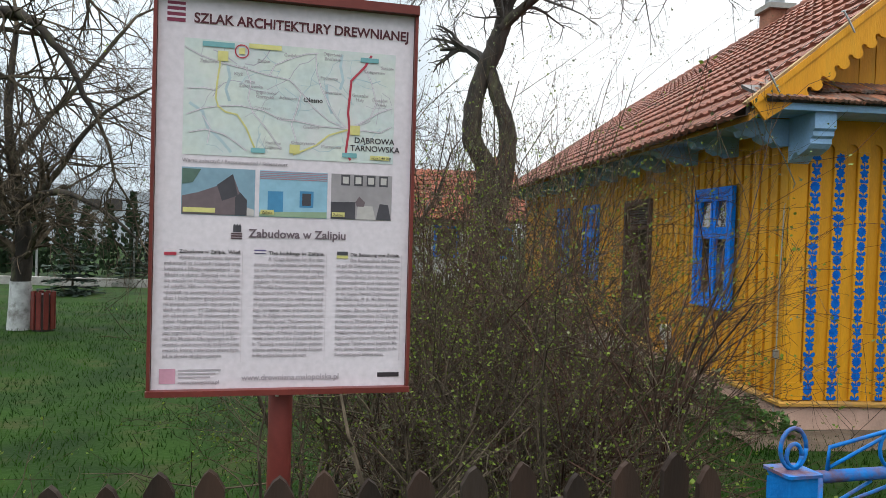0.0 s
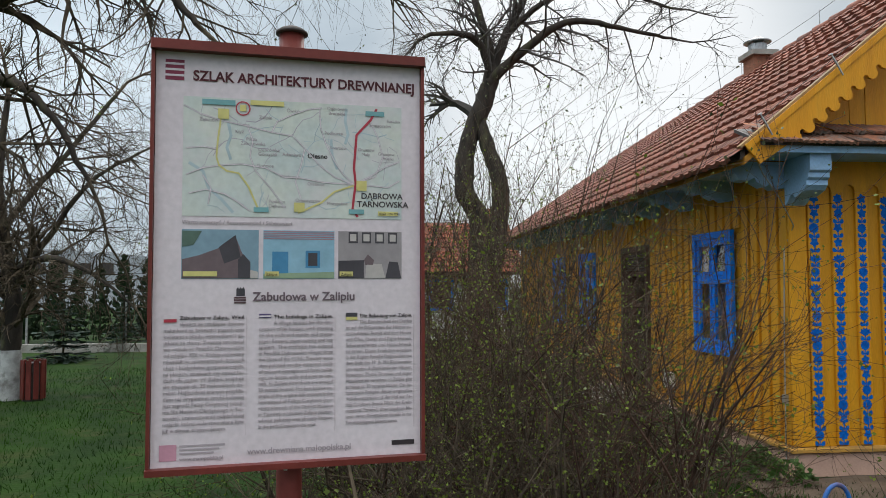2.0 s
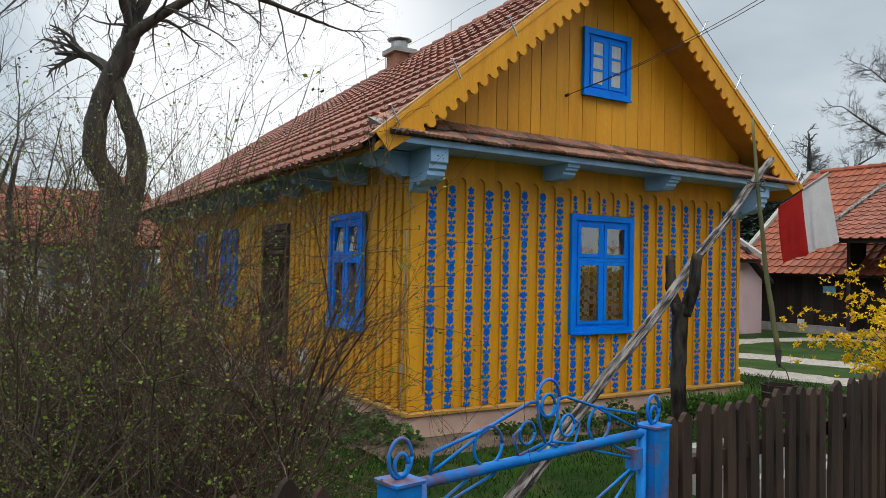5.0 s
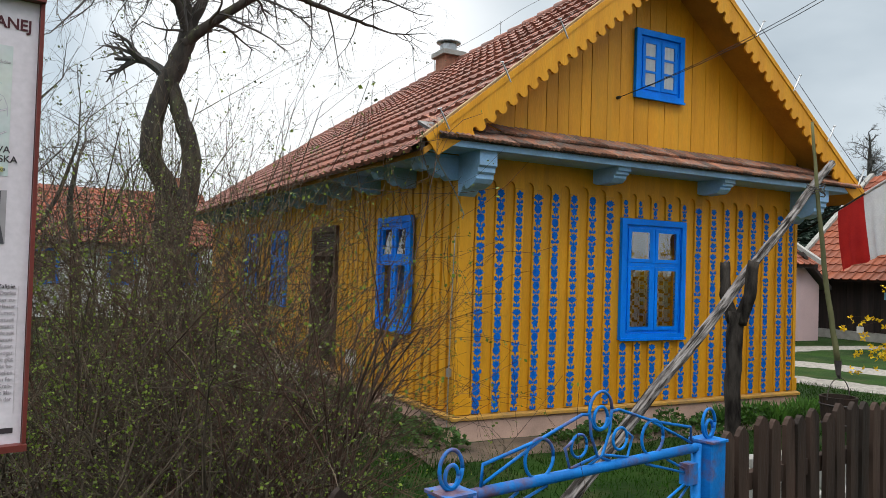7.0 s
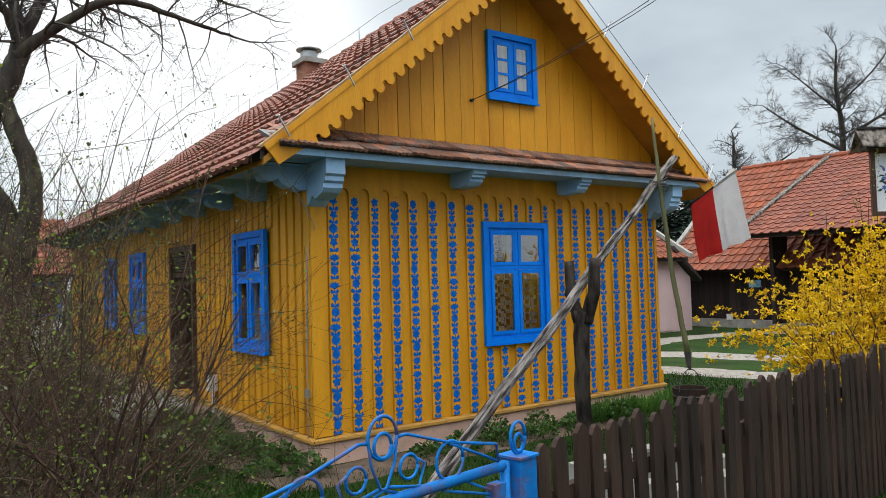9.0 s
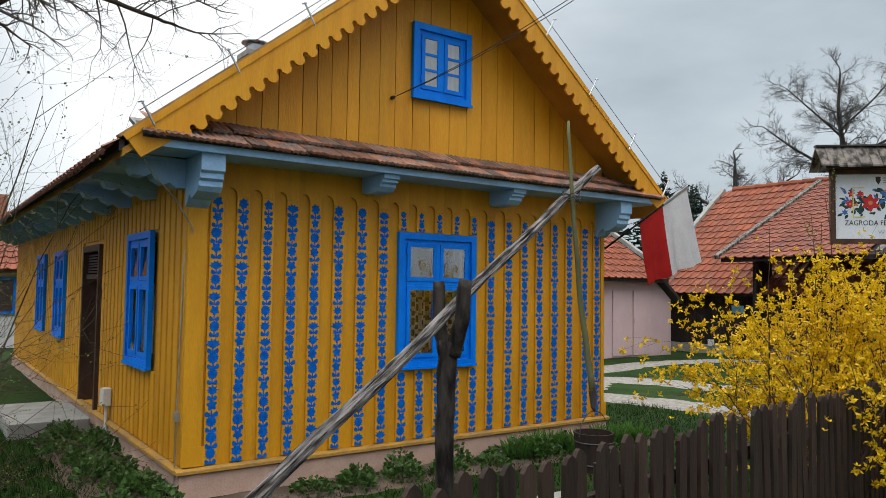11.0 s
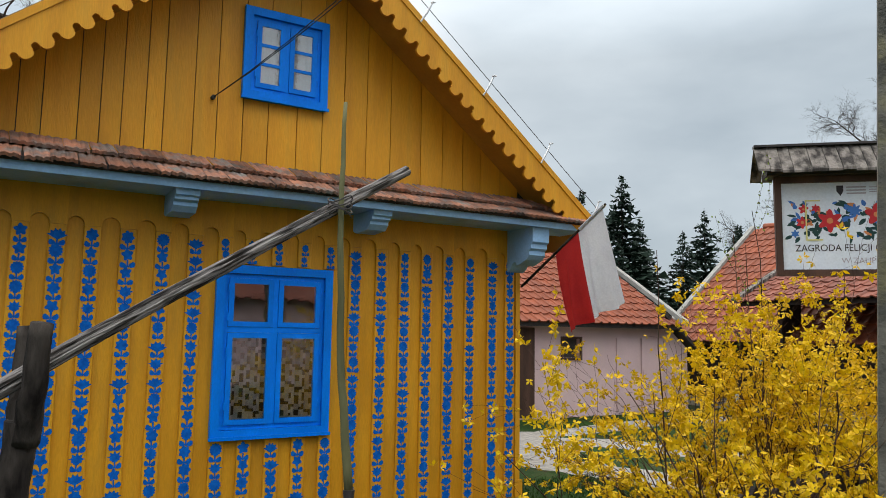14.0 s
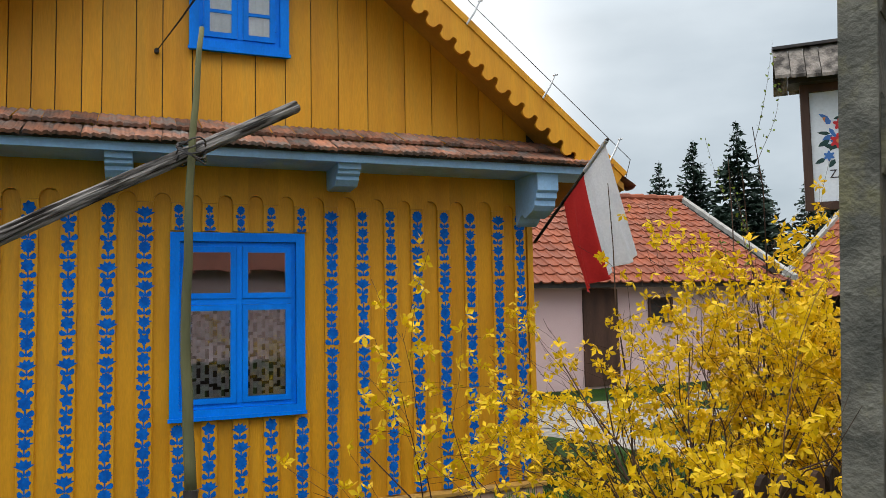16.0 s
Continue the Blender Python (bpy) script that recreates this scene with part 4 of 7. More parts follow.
def flag_half(u0, u1, material, label):
    g = Geo()
    nu, nv = 14, 16
    for j in range(nv + 1):
        v = j / nv
        for i in range(nu + 1):
            u = u0 + (u1 - u0) * i / nu
            s = 0.46 + 0.54 * u
            p = FMi @ FB.lerp(FT, s)
            side = 0.055 * v * math.sin(u * 15 + 1.2 * v) + 0.03 * v * math.sin(u * 31 + 2)
            g.v.append(tuple(p + Vector((0.14 * v + 0.07 * v * v + side, 0.14 * v * (1 - u) + 0.05 * side - 0.03 * v, -0.015 - v * (0.78 - 0.16 * (1 - u)) - 0.10 * v * (1 - u)))))
    for j in range(nv):
        for i in range(nu):
            a = j * (nu + 1) + i
            g.f.append((a, a + 1, a + nu + 2, a + nu + 1))
    part("cloth", g, material, flag, label, True)


flag_half(0.0, 0.5, FLAGRED, "red half of the flag")
flag_half(0.5, 1.0, FLAGWHITE, "white half of the flag")

# ---- information board ----
BA = radians(9)
BM = Matrix.Translation((-0.205, 1.905, 0.012)) @ Matrix.Rotation(BA, 4, "Z")
board = thing("information_board", "red-framed information board on a red steel post, printed map and text", "information board", at=(-0.205, 1.905, 0.012))
board.rotation_euler = (0, 0, BA)
U0, U1, V0, V1 = -0.378, 0.256, 1.25, 2.225
UC = -0.063
g = Geo()
g.tube([(UC, 0.055, -0.3), (UC, 0.055, 2.302)], 0.031, 16)
part("post", g, SIGNRED, board, "oxide red round steel post", True)
g = Geo()
g.tube([(UC, 0.055, 2.303), (UC, 0.055, 2.309), (UC, 0.055, 2.318), (UC, 0.055, 2.325)], [0.040, 0.040, 0.028, 0.010], 16)
part("post_cap", g, DARKTRIM, board, "dark domed post cap", True)
g = Geo()
g.box(U0, U1, 0.004, 0.022, V0, V1)
part("panel", g, SIGNWHITE, board, "aged pinkish white printed panel")
for a in ((U0 - 0.010, U1 + 0.010, V1 - 0.001, V1 + 0.022), (U0 - 0.010, U1 + 0.010, V0 - 0.012, V0 + 0.002)):
    g = Geo()
    g.box(a[0], a[1], -0.022, 0.028, a[2], a[3], bev=0.003)
    part("frame_rail", g, SIGNRED, board)
for u in (U0 - 0.009, U1 + 0.001):
    g = Geo()
    g.box(u, u + 0.008, -0.010, 0.026, V0 + 0.003, V1 - 0.002)
    part("frame_stile", g, SIGNRED, board)
for z in (1.45, 2.05):
    g = Geo()
    g.box(UC - 0.12, UC + 0.12, 0.023, 0.035, z - 0.02, z + 0.02)
    part("bracket", g, SIGNRED, board)
r = random.Random(3)
g = Geo()
for k in range(16):
    u = U0 + 0.02 + r.random() * 0.6
    g.tube([(u, 0.0, V0 - 0.012), (u, 0.0, V0 - 0.016), (u, 0.0, V0 - 0.021)], [0.002, 0.004, 0.001], 6)
ob = part("raindrop", g, WHITEPLASTIC, board, "raindrops hanging from the lower rail")
tagged(ob, kind="stuff")
W_, H_ = U1 - U0, V1 - V0


def bp(fx, fy):
    """Board place from fractions across and down."""
    return U0 + W_ * fx, V1 - H_ * fy


def plate(name, fx0, fy0, fx1, fy1, material, y=0.0035, parent=board, label="", d=0.0006):
    a, b = bp(fx0, fy1), bp(fx1, fy0)
    g = Geo()
    g.box(a[0], b[0], y - d, y, a[1], b[1])
    return part(name, g, material, parent, label)


def bwords(body, fx, fy, size, material, align="LEFT", bold=0.0, width=None, y=0.0025):
    u, w = bp(fx, fy)
    words("lettering", body, size, Matrix.Translation((u, y, w)) @ Matrix.Rotation(radians(90), 4, "X"), material, board, align, bold, 0.0004, width)


bwords("SZLAK ARCHITEKTURY DREWNIANEJ", 0.555, 0.068, 0.034, INK_RED, "CENTER", 0.0008, 0.535)
plate("logo", 0.033, 0.020, 0.10, 0.070, ink("dark_pink", (0.22, 0.035, 0.07)))
for k in range(3):
    plate("logo_bar", 0.03, 0.028 + k * 0.014, 0.10, 0.033 + k * 0.014, SIGNWHITE, 0.0025)
map_ob = plate("map", 0.098, 0.108, 0.925, 0.40, mat("map_print", (0.58, 0.61, 0.55), (0.50, 0.56, 0.55), 0.45, 9, bump=0.0, dirt=(0.60, 0.55, 0.58), dirt_amt=0.5))


def map_line(pts, w, material, y=0.0024):
    g = Geo()
    P = [Vector((bp(a, b)[0], y, bp(a, b)[1])) for a, b in pts]
    for k, p in enumerate(P):
        d = (P[min(k + 1, len(P) - 1)] - P[max(k - 1, 0)]).normalized()
        n = Vector((-d.z, 0, d.x)) * w / 2
        g.v += [tuple(p - n), tuple(p + n)]
    g.f += [(2 * k, 2 * k + 2, 2 * k + 3, 2 * k + 1) for k in range(len(P) - 1)]
    part("map_line", g, material, board)


RED = ink("route_red", (0.42, 0.045, 0.07))
YEL = ink("route_yellow", (0.64, 0.58, 0.22))
GRY = ink("map_grey", (0.44, 0.41, 0.46))
LBL = ink("map_blue", (0.42, 0.52, 0.56))
TEAL = ink("map_teal", (0.18, 0.38, 0.40))
map_line([(0.825, 0.115), (0.80, 0.145), (0.745, 0.185), (0.735, 0.27), (0.742, 0.31), (0.735, 0.345), (0.73, 0.375), (0.75, 0.395)], 0.006, RED, 0.0016)
map_line([(0.235, 0.135), (0.23, 0.175), (0.222, 0.215), (0.218, 0.255), (0.228, 0.275), (0.255, 0.288), (0.30, 0.293), (0.335, 0.325), (0.375, 0.385)], 0.0042, YEL, 0.0018)
map_line([(0.735, 0.315), (0.66, 0.332), (0.61, 0.36), (0.52, 0.388)], 0.0042, YEL, 0.0018)
ROADS = (
    [(0.10, 0.13), (0.16, 0.15), (0.24, 0.165), (0.33, 0.175), (0.42, 0.188), (0.50, 0.195), (0.545, 0.225), (0.60, 0.265), (0.66, 0.295), (0.735, 0.312)],
    [(0.42, 0.188), (0.44, 0.16), (0.50, 0.14), (0.56, 0.125), (0.61, 0.12)],
    [(0.545, 0.225), (0.53, 0.27), (0.51, 0.31), (0.53, 0.35)],
    [(0.60, 0.12), (0.605, 0.17), (0.625, 0.21), (0.655, 0.25), (0.69, 0.285), (0.735, 0.312)],
    [(0.735, 0.312), (0.80, 0.29), (0.86, 0.265), (0.915, 0.25)],
    [(0.735, 0.312), (0.81, 0.315), (0.87, 0.318), (0.915, 0.30)],
    [(0.80, 0.15), (0.83, 0.19), (0.85, 0.24), (0.82, 0.29), (0.735, 0.312)],
    [(0.228, 0.275), (0.17, 0.282), (0.11, 0.30)],
    [(0.228, 0.275), (0.31, 0.27), (0.40, 0.278), (0.47, 0.30), (0.53, 0.30), (0.62, 0.31), (0.735, 0.312)],
    [(0.33, 0.175), (0.35, 0.21), (0.34, 0.25), (0.36, 0.285), (0.42, 0.33), (0.47, 0.375)],
    [(0.11, 0.235), (0.17, 0.23), (0.218, 0.235)],
    [(0.12, 0.345), (0.18, 0.335), (0.25, 0.345), (0.30, 0.365), (0.34, 0.385)],
    [(0.17, 0.30), (0.20, 0.33), (0.19, 0.37)],
)
for k, pts in enumerate(ROADS):
    map_line(pts, 0.0034, GRY, 0.0022 - k * 0.00001)
    map_line(pts, 0.0018, SIGNWHITE, 0.0019 - k * 0.00001)
for pts in ([(0.705, 0.118), (0.70, 0.15), (0.712, 0.185), (0.70, 0.21)], [(0.645, 0.20), (0.65, 0.24), (0.67, 0.275)], [(0.26, 0.17), (0.27, 0.20), (0.255, 0.23), (0.27, 0.26)], [(0.12, 0.27), (0.17, 0.29), (0.19, 0.33), (0.24, 0.36), (0.28, 0.39)]):
    map_line(pts, 0.007, LBL, 0.0026)
r = random.Random(9)
for k in range(34):
    a, b = r.uniform(0.12, 0.9), r.uniform(0.12, 0.38)
    pts = [(a, b)]
    ang = r.uniform(0, 6.28)
    for q in range(r.randint(3, 7)):
        ang += r.uniform(-0.7, 0.7)
        a, b = a + 0.035 * math.cos(ang), b + 0.022 * math.sin(ang)
        if not (0.105 < a < 0.918 and 0.115 < b < 0.393):
            break
        pts.append((a, b))
    if len(pts) > 1:
        map_line(pts, r.choice((0.0012, 0.0018, 0.0026)), r.choice((GRY, LBL, LBL)), 0.0027 - k * 0.000005)
bwords("Olesno", 0.555, 0.249, 0.0165, INK, "LEFT", 0.0003)
bwords("DĄBROWA", 0.763, 0.348, 0.0205, INK, "LEFT", 0.0003)
bwords("TARNOWSKA", 0.748, 0.369, 0.0205, INK, "LEFT", 0.0003)
for body, fx, fy in (("Ćwików", 0.475, 0.135), ("Dąbrówki", 0.63, 0.124), ("Breńskie", 0.635, 0.136), ("Smęgorzów", 0.795, 0.162), ("Sutków", 0.865, 0.149), ("Podborze", 0.62, 0.187), ("Swarzów", 0.64, 0.224), ("Gruszów", 0.75, 0.226), ("Mały", 0.765, 0.238), ("Gruszów", 0.83, 0.235), ("Wielki", 0.845, 0.247), ("Adamierz", 0.46, 0.246), ("Niwka", 0.29, 0.175), ("Zalipie", 0.372, 0.155), ("Odporyszów", 0.51, 0.36), ("Morzychna", 0.63, 0.366), ("Wielopole", 0.45, 0.301), ("Oleśnica", 0.555, 0.318), ("Żelichów", 0.155, 0.167), ("Kłyż", 0.285, 0.193), ("Pilcza", 0.325, 0.211), ("Żelichowska", 0.305, 0.222), ("Dąbrówka", 0.37, 0.236), ("Gorzycka", 0.37, 0.247), ("Gorzyce", 0.365, 0.276), ("Podlesie", 0.41, 0.364), ("Dębowe", 0.41, 0.376)):
    bwords(body, fx, fy, 0.0115, INK_SOFT)
for fx0, fy0, fx1, fy1, m in ((0.165, 0.113, 0.285, 0.126, TEAL), (0.78, 0.122, 0.855, 0.134, TEAL), (0.715, 0.376, 0.775, 0.388, TEAL), (0.355, 0.376, 0.41, 0.388, TEAL), (0.34, 0.11, 0.465, 0.122, YEL), (0.83, 0.38, 0.91, 0.391, YEL), (0.222, 0.135, 0.262, 0.16, YEL), (0.745, 0.303, 0.785, 0.328, YEL), (0.505, 0.362, 0.545, 0.385, YEL)):
    plate("map_label", fx0, fy0, fx1, fy1, m, 0.0012)
bwords("skala 1:40 000", 0.835, 0.389, 0.009, INK, y=0.0004)
g = Geo()
cu, cw = bp(0.313, 0.132)
ring = [(math.cos(2 * math.pi * k / 28), math.sin(2 * math.pi * k / 28)) for k in range(28)]
g.add([(cu + a * 0.0175, 0.0009, cw + b * 0.0175) for a, b in ring] + [(cu + a * 0.0145, 0.0009, cw + b * 0.0145) for a, b in ring], [(k, (k + 1) % 28, 28 + (k + 1) % 28, 28 + k) for k in range(28)])
part("map_circle", g, RED, board)
plate("map_mark", 0.302, 0.123, 0.325, 0.139, YEL, 0.0014)
bwords("Warto zobaczyć / Recommended / Sehenswert", 0.098, 0.419, 0.0125, INK_SOFT, "LEFT", 0.0002, 0.255)
# three small pictures
SKY_P, DGREY, BROWN_P, CREAM = ink("print_sky", (0.22, 0.34, 0.42)), ink("print_dark", (0.07, 0.065, 0.075)), ink("print_brown", (0.16, 0.12, 0.13)), ink("print_cream", (0.5, 0.46, 0.44))
LB, MB_, DG = ink("print_light_blue", (0.27, 0.46, 0.58)), ink("print_mid_blue", (0.07, 0.24, 0.42)), ink("print_green", (0.10, 0.16, 0.13))
p1 = plate("picture", 0.098, 0.432, 0.375, 0.552, SKY_P, label="small print of a dark wooden church")
p2 = plate("picture", 0.392, 0.432, 0.66, 0.552, LB, label="small print of a pale blue cottage front")
p3 = plate("picture", 0.675, 0.432, 0.925, 0.552, ink("print_mauve", (0.33, 0.30, 0.31)), label="small print of a furnished cottage room")


def shape(pts, material, y=0.0024):
    g = Geo()
    P = [bp(a, b) for a, b in pts]
    g.add([(u, y, w) for u, w in P], [tuple(range(len(P)))[::-1]])
    part("print_shape", g, material, board)


shape([(0.10, 0.551), (0.10, 0.505), (0.16, 0.495), (0.24, 0.475), (0.29, 0.448), (0.315, 0.49), (0.345, 0.51), (0.345, 0.551)], BROWN_P)
shape([(0.23, 0.475), (0.29, 0.445), (0.31, 0.50), (0.25, 0.515)], DGREY, 0.0021)
shape([(0.30, 0.551), (0.30, 0.505), (0.32, 0.492), (0.345, 0.512), (0.345, 0.551)], DGREY, 0.0019)
shape([(0.10, 0.475), (0.10, 0.436), (0.17, 0.436), (0.14, 0.47)], DG, 0.0021)
shape([(0.345, 0.551), (0.345, 0.53), (0.373, 0.535), (0.373, 0.551)], CREAM, 0.0019)
for k in range(5):
    shape([(0.393, 0.434 + k * 0.0045), (0.659, 0.434 + k * 0.0045), (0.659, 0.436 + k * 0.0045), (0.393, 0.436 + k * 0.0045)], ink("print_pink", (0.42, 0.22, 0.25)), 0.0021)
shape([(0.425, 0.548), (0.425, 0.485), (0.485, 0.485), (0.485, 0.548)], MB_)
shape([(0.55, 0.525), (0.55, 0.482), (0.605, 0.482), (0.605, 0.525)], MB_)
shape([(0.56, 0.52), (0.56, 0.488), (0.595, 0.488), (0.595, 0.52)], DGREY, 0.0021)
shape([(0.393, 0.551), (0.393, 0.54), (0.659, 0.535), (0.659, 0.551)], ink("print_grass", (0.27, 0.36, 0.24)), 0.0021)
for k in range(4):
    a = 0.715 + k * 0.052
    shape([(a, 0.462), (a, 0.434), (a + 0.036, 0.434), (a + 0.036, 0.462)], DGREY)
    shape([(a + 0.006, 0.457), (a + 0.006, 0.439), (a + 0.03, 0.439), (a + 0.03, 0.457)], CREAM, 0.0021)
shape([(0.676, 0.551), (0.676, 0.507), (0.775, 0.505), (0.775, 0.551)], DGREY)
shape([(0.78, 0.551), (0.785, 0.515), (0.845, 0.515), (0.86, 0.551)], CREAM, 0.0021)
shape([(0.86, 0.551), (0.875, 0.508), (0.91, 0.51), (0.923, 0.551)], DGREY, 0.0022)
shape([(0.775, 0.505), (0.79, 0.49), (0.815, 0.505), (0.81, 0.517), (0.78, 0.517)], BROWN_P, 0.0019)
for a, b, body in ((0.105, 0.225, ""), (0.398, 0.45, "Zalipie"), (0.68, 0.732, "Zalipie")):
    plate("picture_label", a, 0.534, b, 0.546, YEL, 0.0016)
    if body:
        bwords(body, a + 0.004, 0.5445, 0.010, INK, y=0.0009)
# heading and the three columns
bwords("Zabudowa w Zalipiu", 0.355, 0.606, 0.0295, ink("heading_ink", (0.17, 0.125, 0.145)), "LEFT", 0.0006)
for k in range(3):
    plate("emblem", 0.287, 0.596 + k * 0.006, 0.33, 0.600 + k * 0.006, ink("emblem_ink", (0.12, 0.07, 0.08)), 0.003)
for a in (0.295, 0.305, 0.315):
    shape([(a, 0.594), (a, 0.577), (a + 0.006, 0.572), (a + 0.011, 0.579), (a + 0.011, 0.594)], DGREY, 0.003)
PL = ["Zabudowa w Zalipiu. Wieś", "słynąca ze zdobienia domów", "malunkami na ścianach i piecach oraz", "kwiatami z bibuły, wycinankami i pa-", "jąkami ze słomy. Zwyczaj ten istniał", "we wsiach na Powiślu Dąbrowskim", "od schyłku XIX w. Kwiaty malowano", "również na zewnętrznych ścianach", "chat i budynków gospodarczych,", "na płotach, studniach czy nawet bu-", "dach dla psów. W Zalipiu znajduje", "się obecnie ok. 20 malowanych do-", "mów. Najbardziej znanym przykła-", "dem tej oryginalnej sztuki ludowej", "jest zagroda Felicji Curyłowej (obec-", "nie filia Muzeum Okręgowego w Tar-", "nowie), utalentowanej zalipiańskiej", "malarki, której malarstwo znane było", "już w okresie międzywojennym."]
EN = ["The buildings in Zalipie.", "A village famous for the dec-", "oration of its houses, with daubing", "on the walls and stoves and crepe-", "paper flowers, paper-cutting and hay", "spiders. This tradition has existed", "in Powiśle Dąbrowskie villages since", "the close of the C19th. Flowers were", "also painted on the external walls", "of peasant cottages and farm build-", "ings, on fences, wells and even on ken-", "nels. In Zalipie now there are around", "20 painted houses. The best known ex-", "ample of this original folk artwork is the", "homestead of Felicja Curyłowa (cur-", "rently a branch of the District Museum", "in Tarnów), a talented Zalipie painter,", "whose painting was already known", "in the period between the wars."]
DE = ["Die Bebauung von Zalipie.", "Die Berühmtheit des Dorfes", "ist auf die Dekoration der Häuser zu-", "rückzuführen. Bemalt sind dort Häuser", "und Öfen, überall sind Papierblumen,", "Scherenschnitte und Heuschmuck", "zu sehen. Diese Tradition existiert", "in der Region Powiśle Dąbrowskie seit", "dem Ende des 19. Jh. Mit Blumenmoti-", "ven wurden Außenwände der Häuser,", "Scheunen, Zäune, Brunnen und sogar", "Hundehütten versehen. In Zalipie gibt", "es heute ca. 20 bemalte Häuser. Das be-", "kannteste Beispiel dieser originellen", "Volkskunstvariante ist der Hof von Fe-", "licja Curyłowa (heute Filiale des Kreis-", "museums Tarnów), einer begabten Ma-", "lerin, deren Kunsttalente bereits in der", "Zwischenkriegszeit bekannt waren."]
for col, (f0, f1, lines) in enumerate(((0.04, 0.325, PL), (0.378, 0.655, EN), (0.705, 0.965, DE))):
    for k in range(19):
        fy = 0.646 + 0.0148 * k + 0.004
        first = k < 2
        x0 = f0 + (0.055 if first else 0.0)
        bwords(lines[k], x0, fy, 0.0128, INK_SOFT if k else INK, "LEFT", 0.0001, (f1 - x0) * W_ * (1.0 if k < 18 else 0.78))
    plate("flag_mark", f0, 0.638, f0 + 0.045, 0.648, (SIGNWHITE, ink("mark_blue", (0.12, 0.09, 0.2)), DGREY)[col], 0.003)
    plate("flag_mark", f0, 0.6485 if col != 1 else 0.642, f0 + 0.045, 0.656 if col != 1 else 0.646, (RED, SIGNWHITE, YEL)[col], 0.0022)
    plate("column_edge", f1 + 0.008, 0.645, f1 + 0.0095, 0.93, ink("edge_pink", (0.6, 0.52, 0.55)), 0.0034)
plate("stamp", 0.03, 0.945, 0.09, 0.983, ink("stamp_pink", (0.55, 0.28, 0.36)))
for k in range(3):
    plate("text_bar", 0.10, 0.947 + k * 0.009, 0.26 - k * 0.02, 0.951 + k * 0.009, INK_SOFT, 0.0032)
bwords("www.malopolska.pl", 0.10, 0.984, 0.0125, INK_SOFT, "LEFT", 0.0002)
bwords("www.drewniana.malopolska.pl", 0.34, 0.977, 0.020, INK_SOFT, "LEFT", 0.0003)
plate("mark_bar", 0.885, 0.962, 0.975, 0.974, INK, 0.0032)

# ---- blue gate ----
GL, GR_ = Vector((1.075, 1.845, 0.045)), Vector((2.285, 2.055, 0.045))
gd = (GR_ - GL).normalized()
gang = math.atan2(gd.y, gd.x)


def circle(g, u, z, ru, rz, r=0.006, n=20, a0=0.0, a1=2 * math.pi, y=0.0):
    g.tube([(u + ru * math.cos(a0 + (a1 - a0) * k / n), y, z + rz * math.sin(a0 + (a1 - a0) * k / n)) for k in range(n + 1)], r, 6)


def gate_post():
    p = thing("gate_post", "blue painted square steel gate post with scroll finial", "gate post", "gate posts", at=tuple(GL))
    g = Geo()
    g.box(-0.046, 0.046, -0.046, 0.046, -0.3, 1.02, bev=0.005)
    part("shaft", g, BLUE_GATE, p)
    g = Geo()
    g.box(-0.053, 0.053, -0.053, 0.053, 1.021, 1.029, bev=0.005)
    part("cap_plate", g, BLUE_GATE, p)
    g = Geo()
    circle(g, 0, 1.085, 0.040, 0.054, 0.006)
    circle(g, 0.003, 1.066, 0.023, 0.031, 0.006)
    part("scroll_finial", g, BLUE_GATE, p, "", True)
    p.rotation_euler = (0, 0, gang)
    return p


gp = gate_post()
copy_thing(gp, Matrix.Translation(GR_) @ Matrix.Rotation(gang, 4, "Z"))
GWID = (GR_ - GL).length
gate = thing("gate", "bright blue wrought iron garden gate with circles and scrolls", "gate", at=tuple(GL))
gate.rotation_euler = (0, 0, gang)
a, b = 0.075, GWID - 0.075
mid = (a + b) / 2
zb = 1.005
g = Geo()
g.tube([(a, 0, zb), (b, 0, zb)], 0.017, 10)
part("top_bar", g, BLUE_GATE, gate, "chipped blue tubular bar", True)
g = Geo()
g.tube([(a, 0, 0.12), (b, 0, 0.12)], 0.016, 8)
part("bottom_bar", g, BLUE_GATE, gate, "", True)
for u in (a, b):
    g = Geo()
    g.tube([(u, 0, 0.08), (u, 0, zb + 0.012)], 0.018, 10)
    part("stile", g, BLUE_GATE, gate, "", True)
g = Geo()
circle(g, mid, zb + 0.183, 0.055, 0.062, 0.0055)
circle(g, mid, zb + 0.160, 0.033, 0.036, 0.0055)
part("crown_scroll", g, BLUE_GATE, gate, "", True)
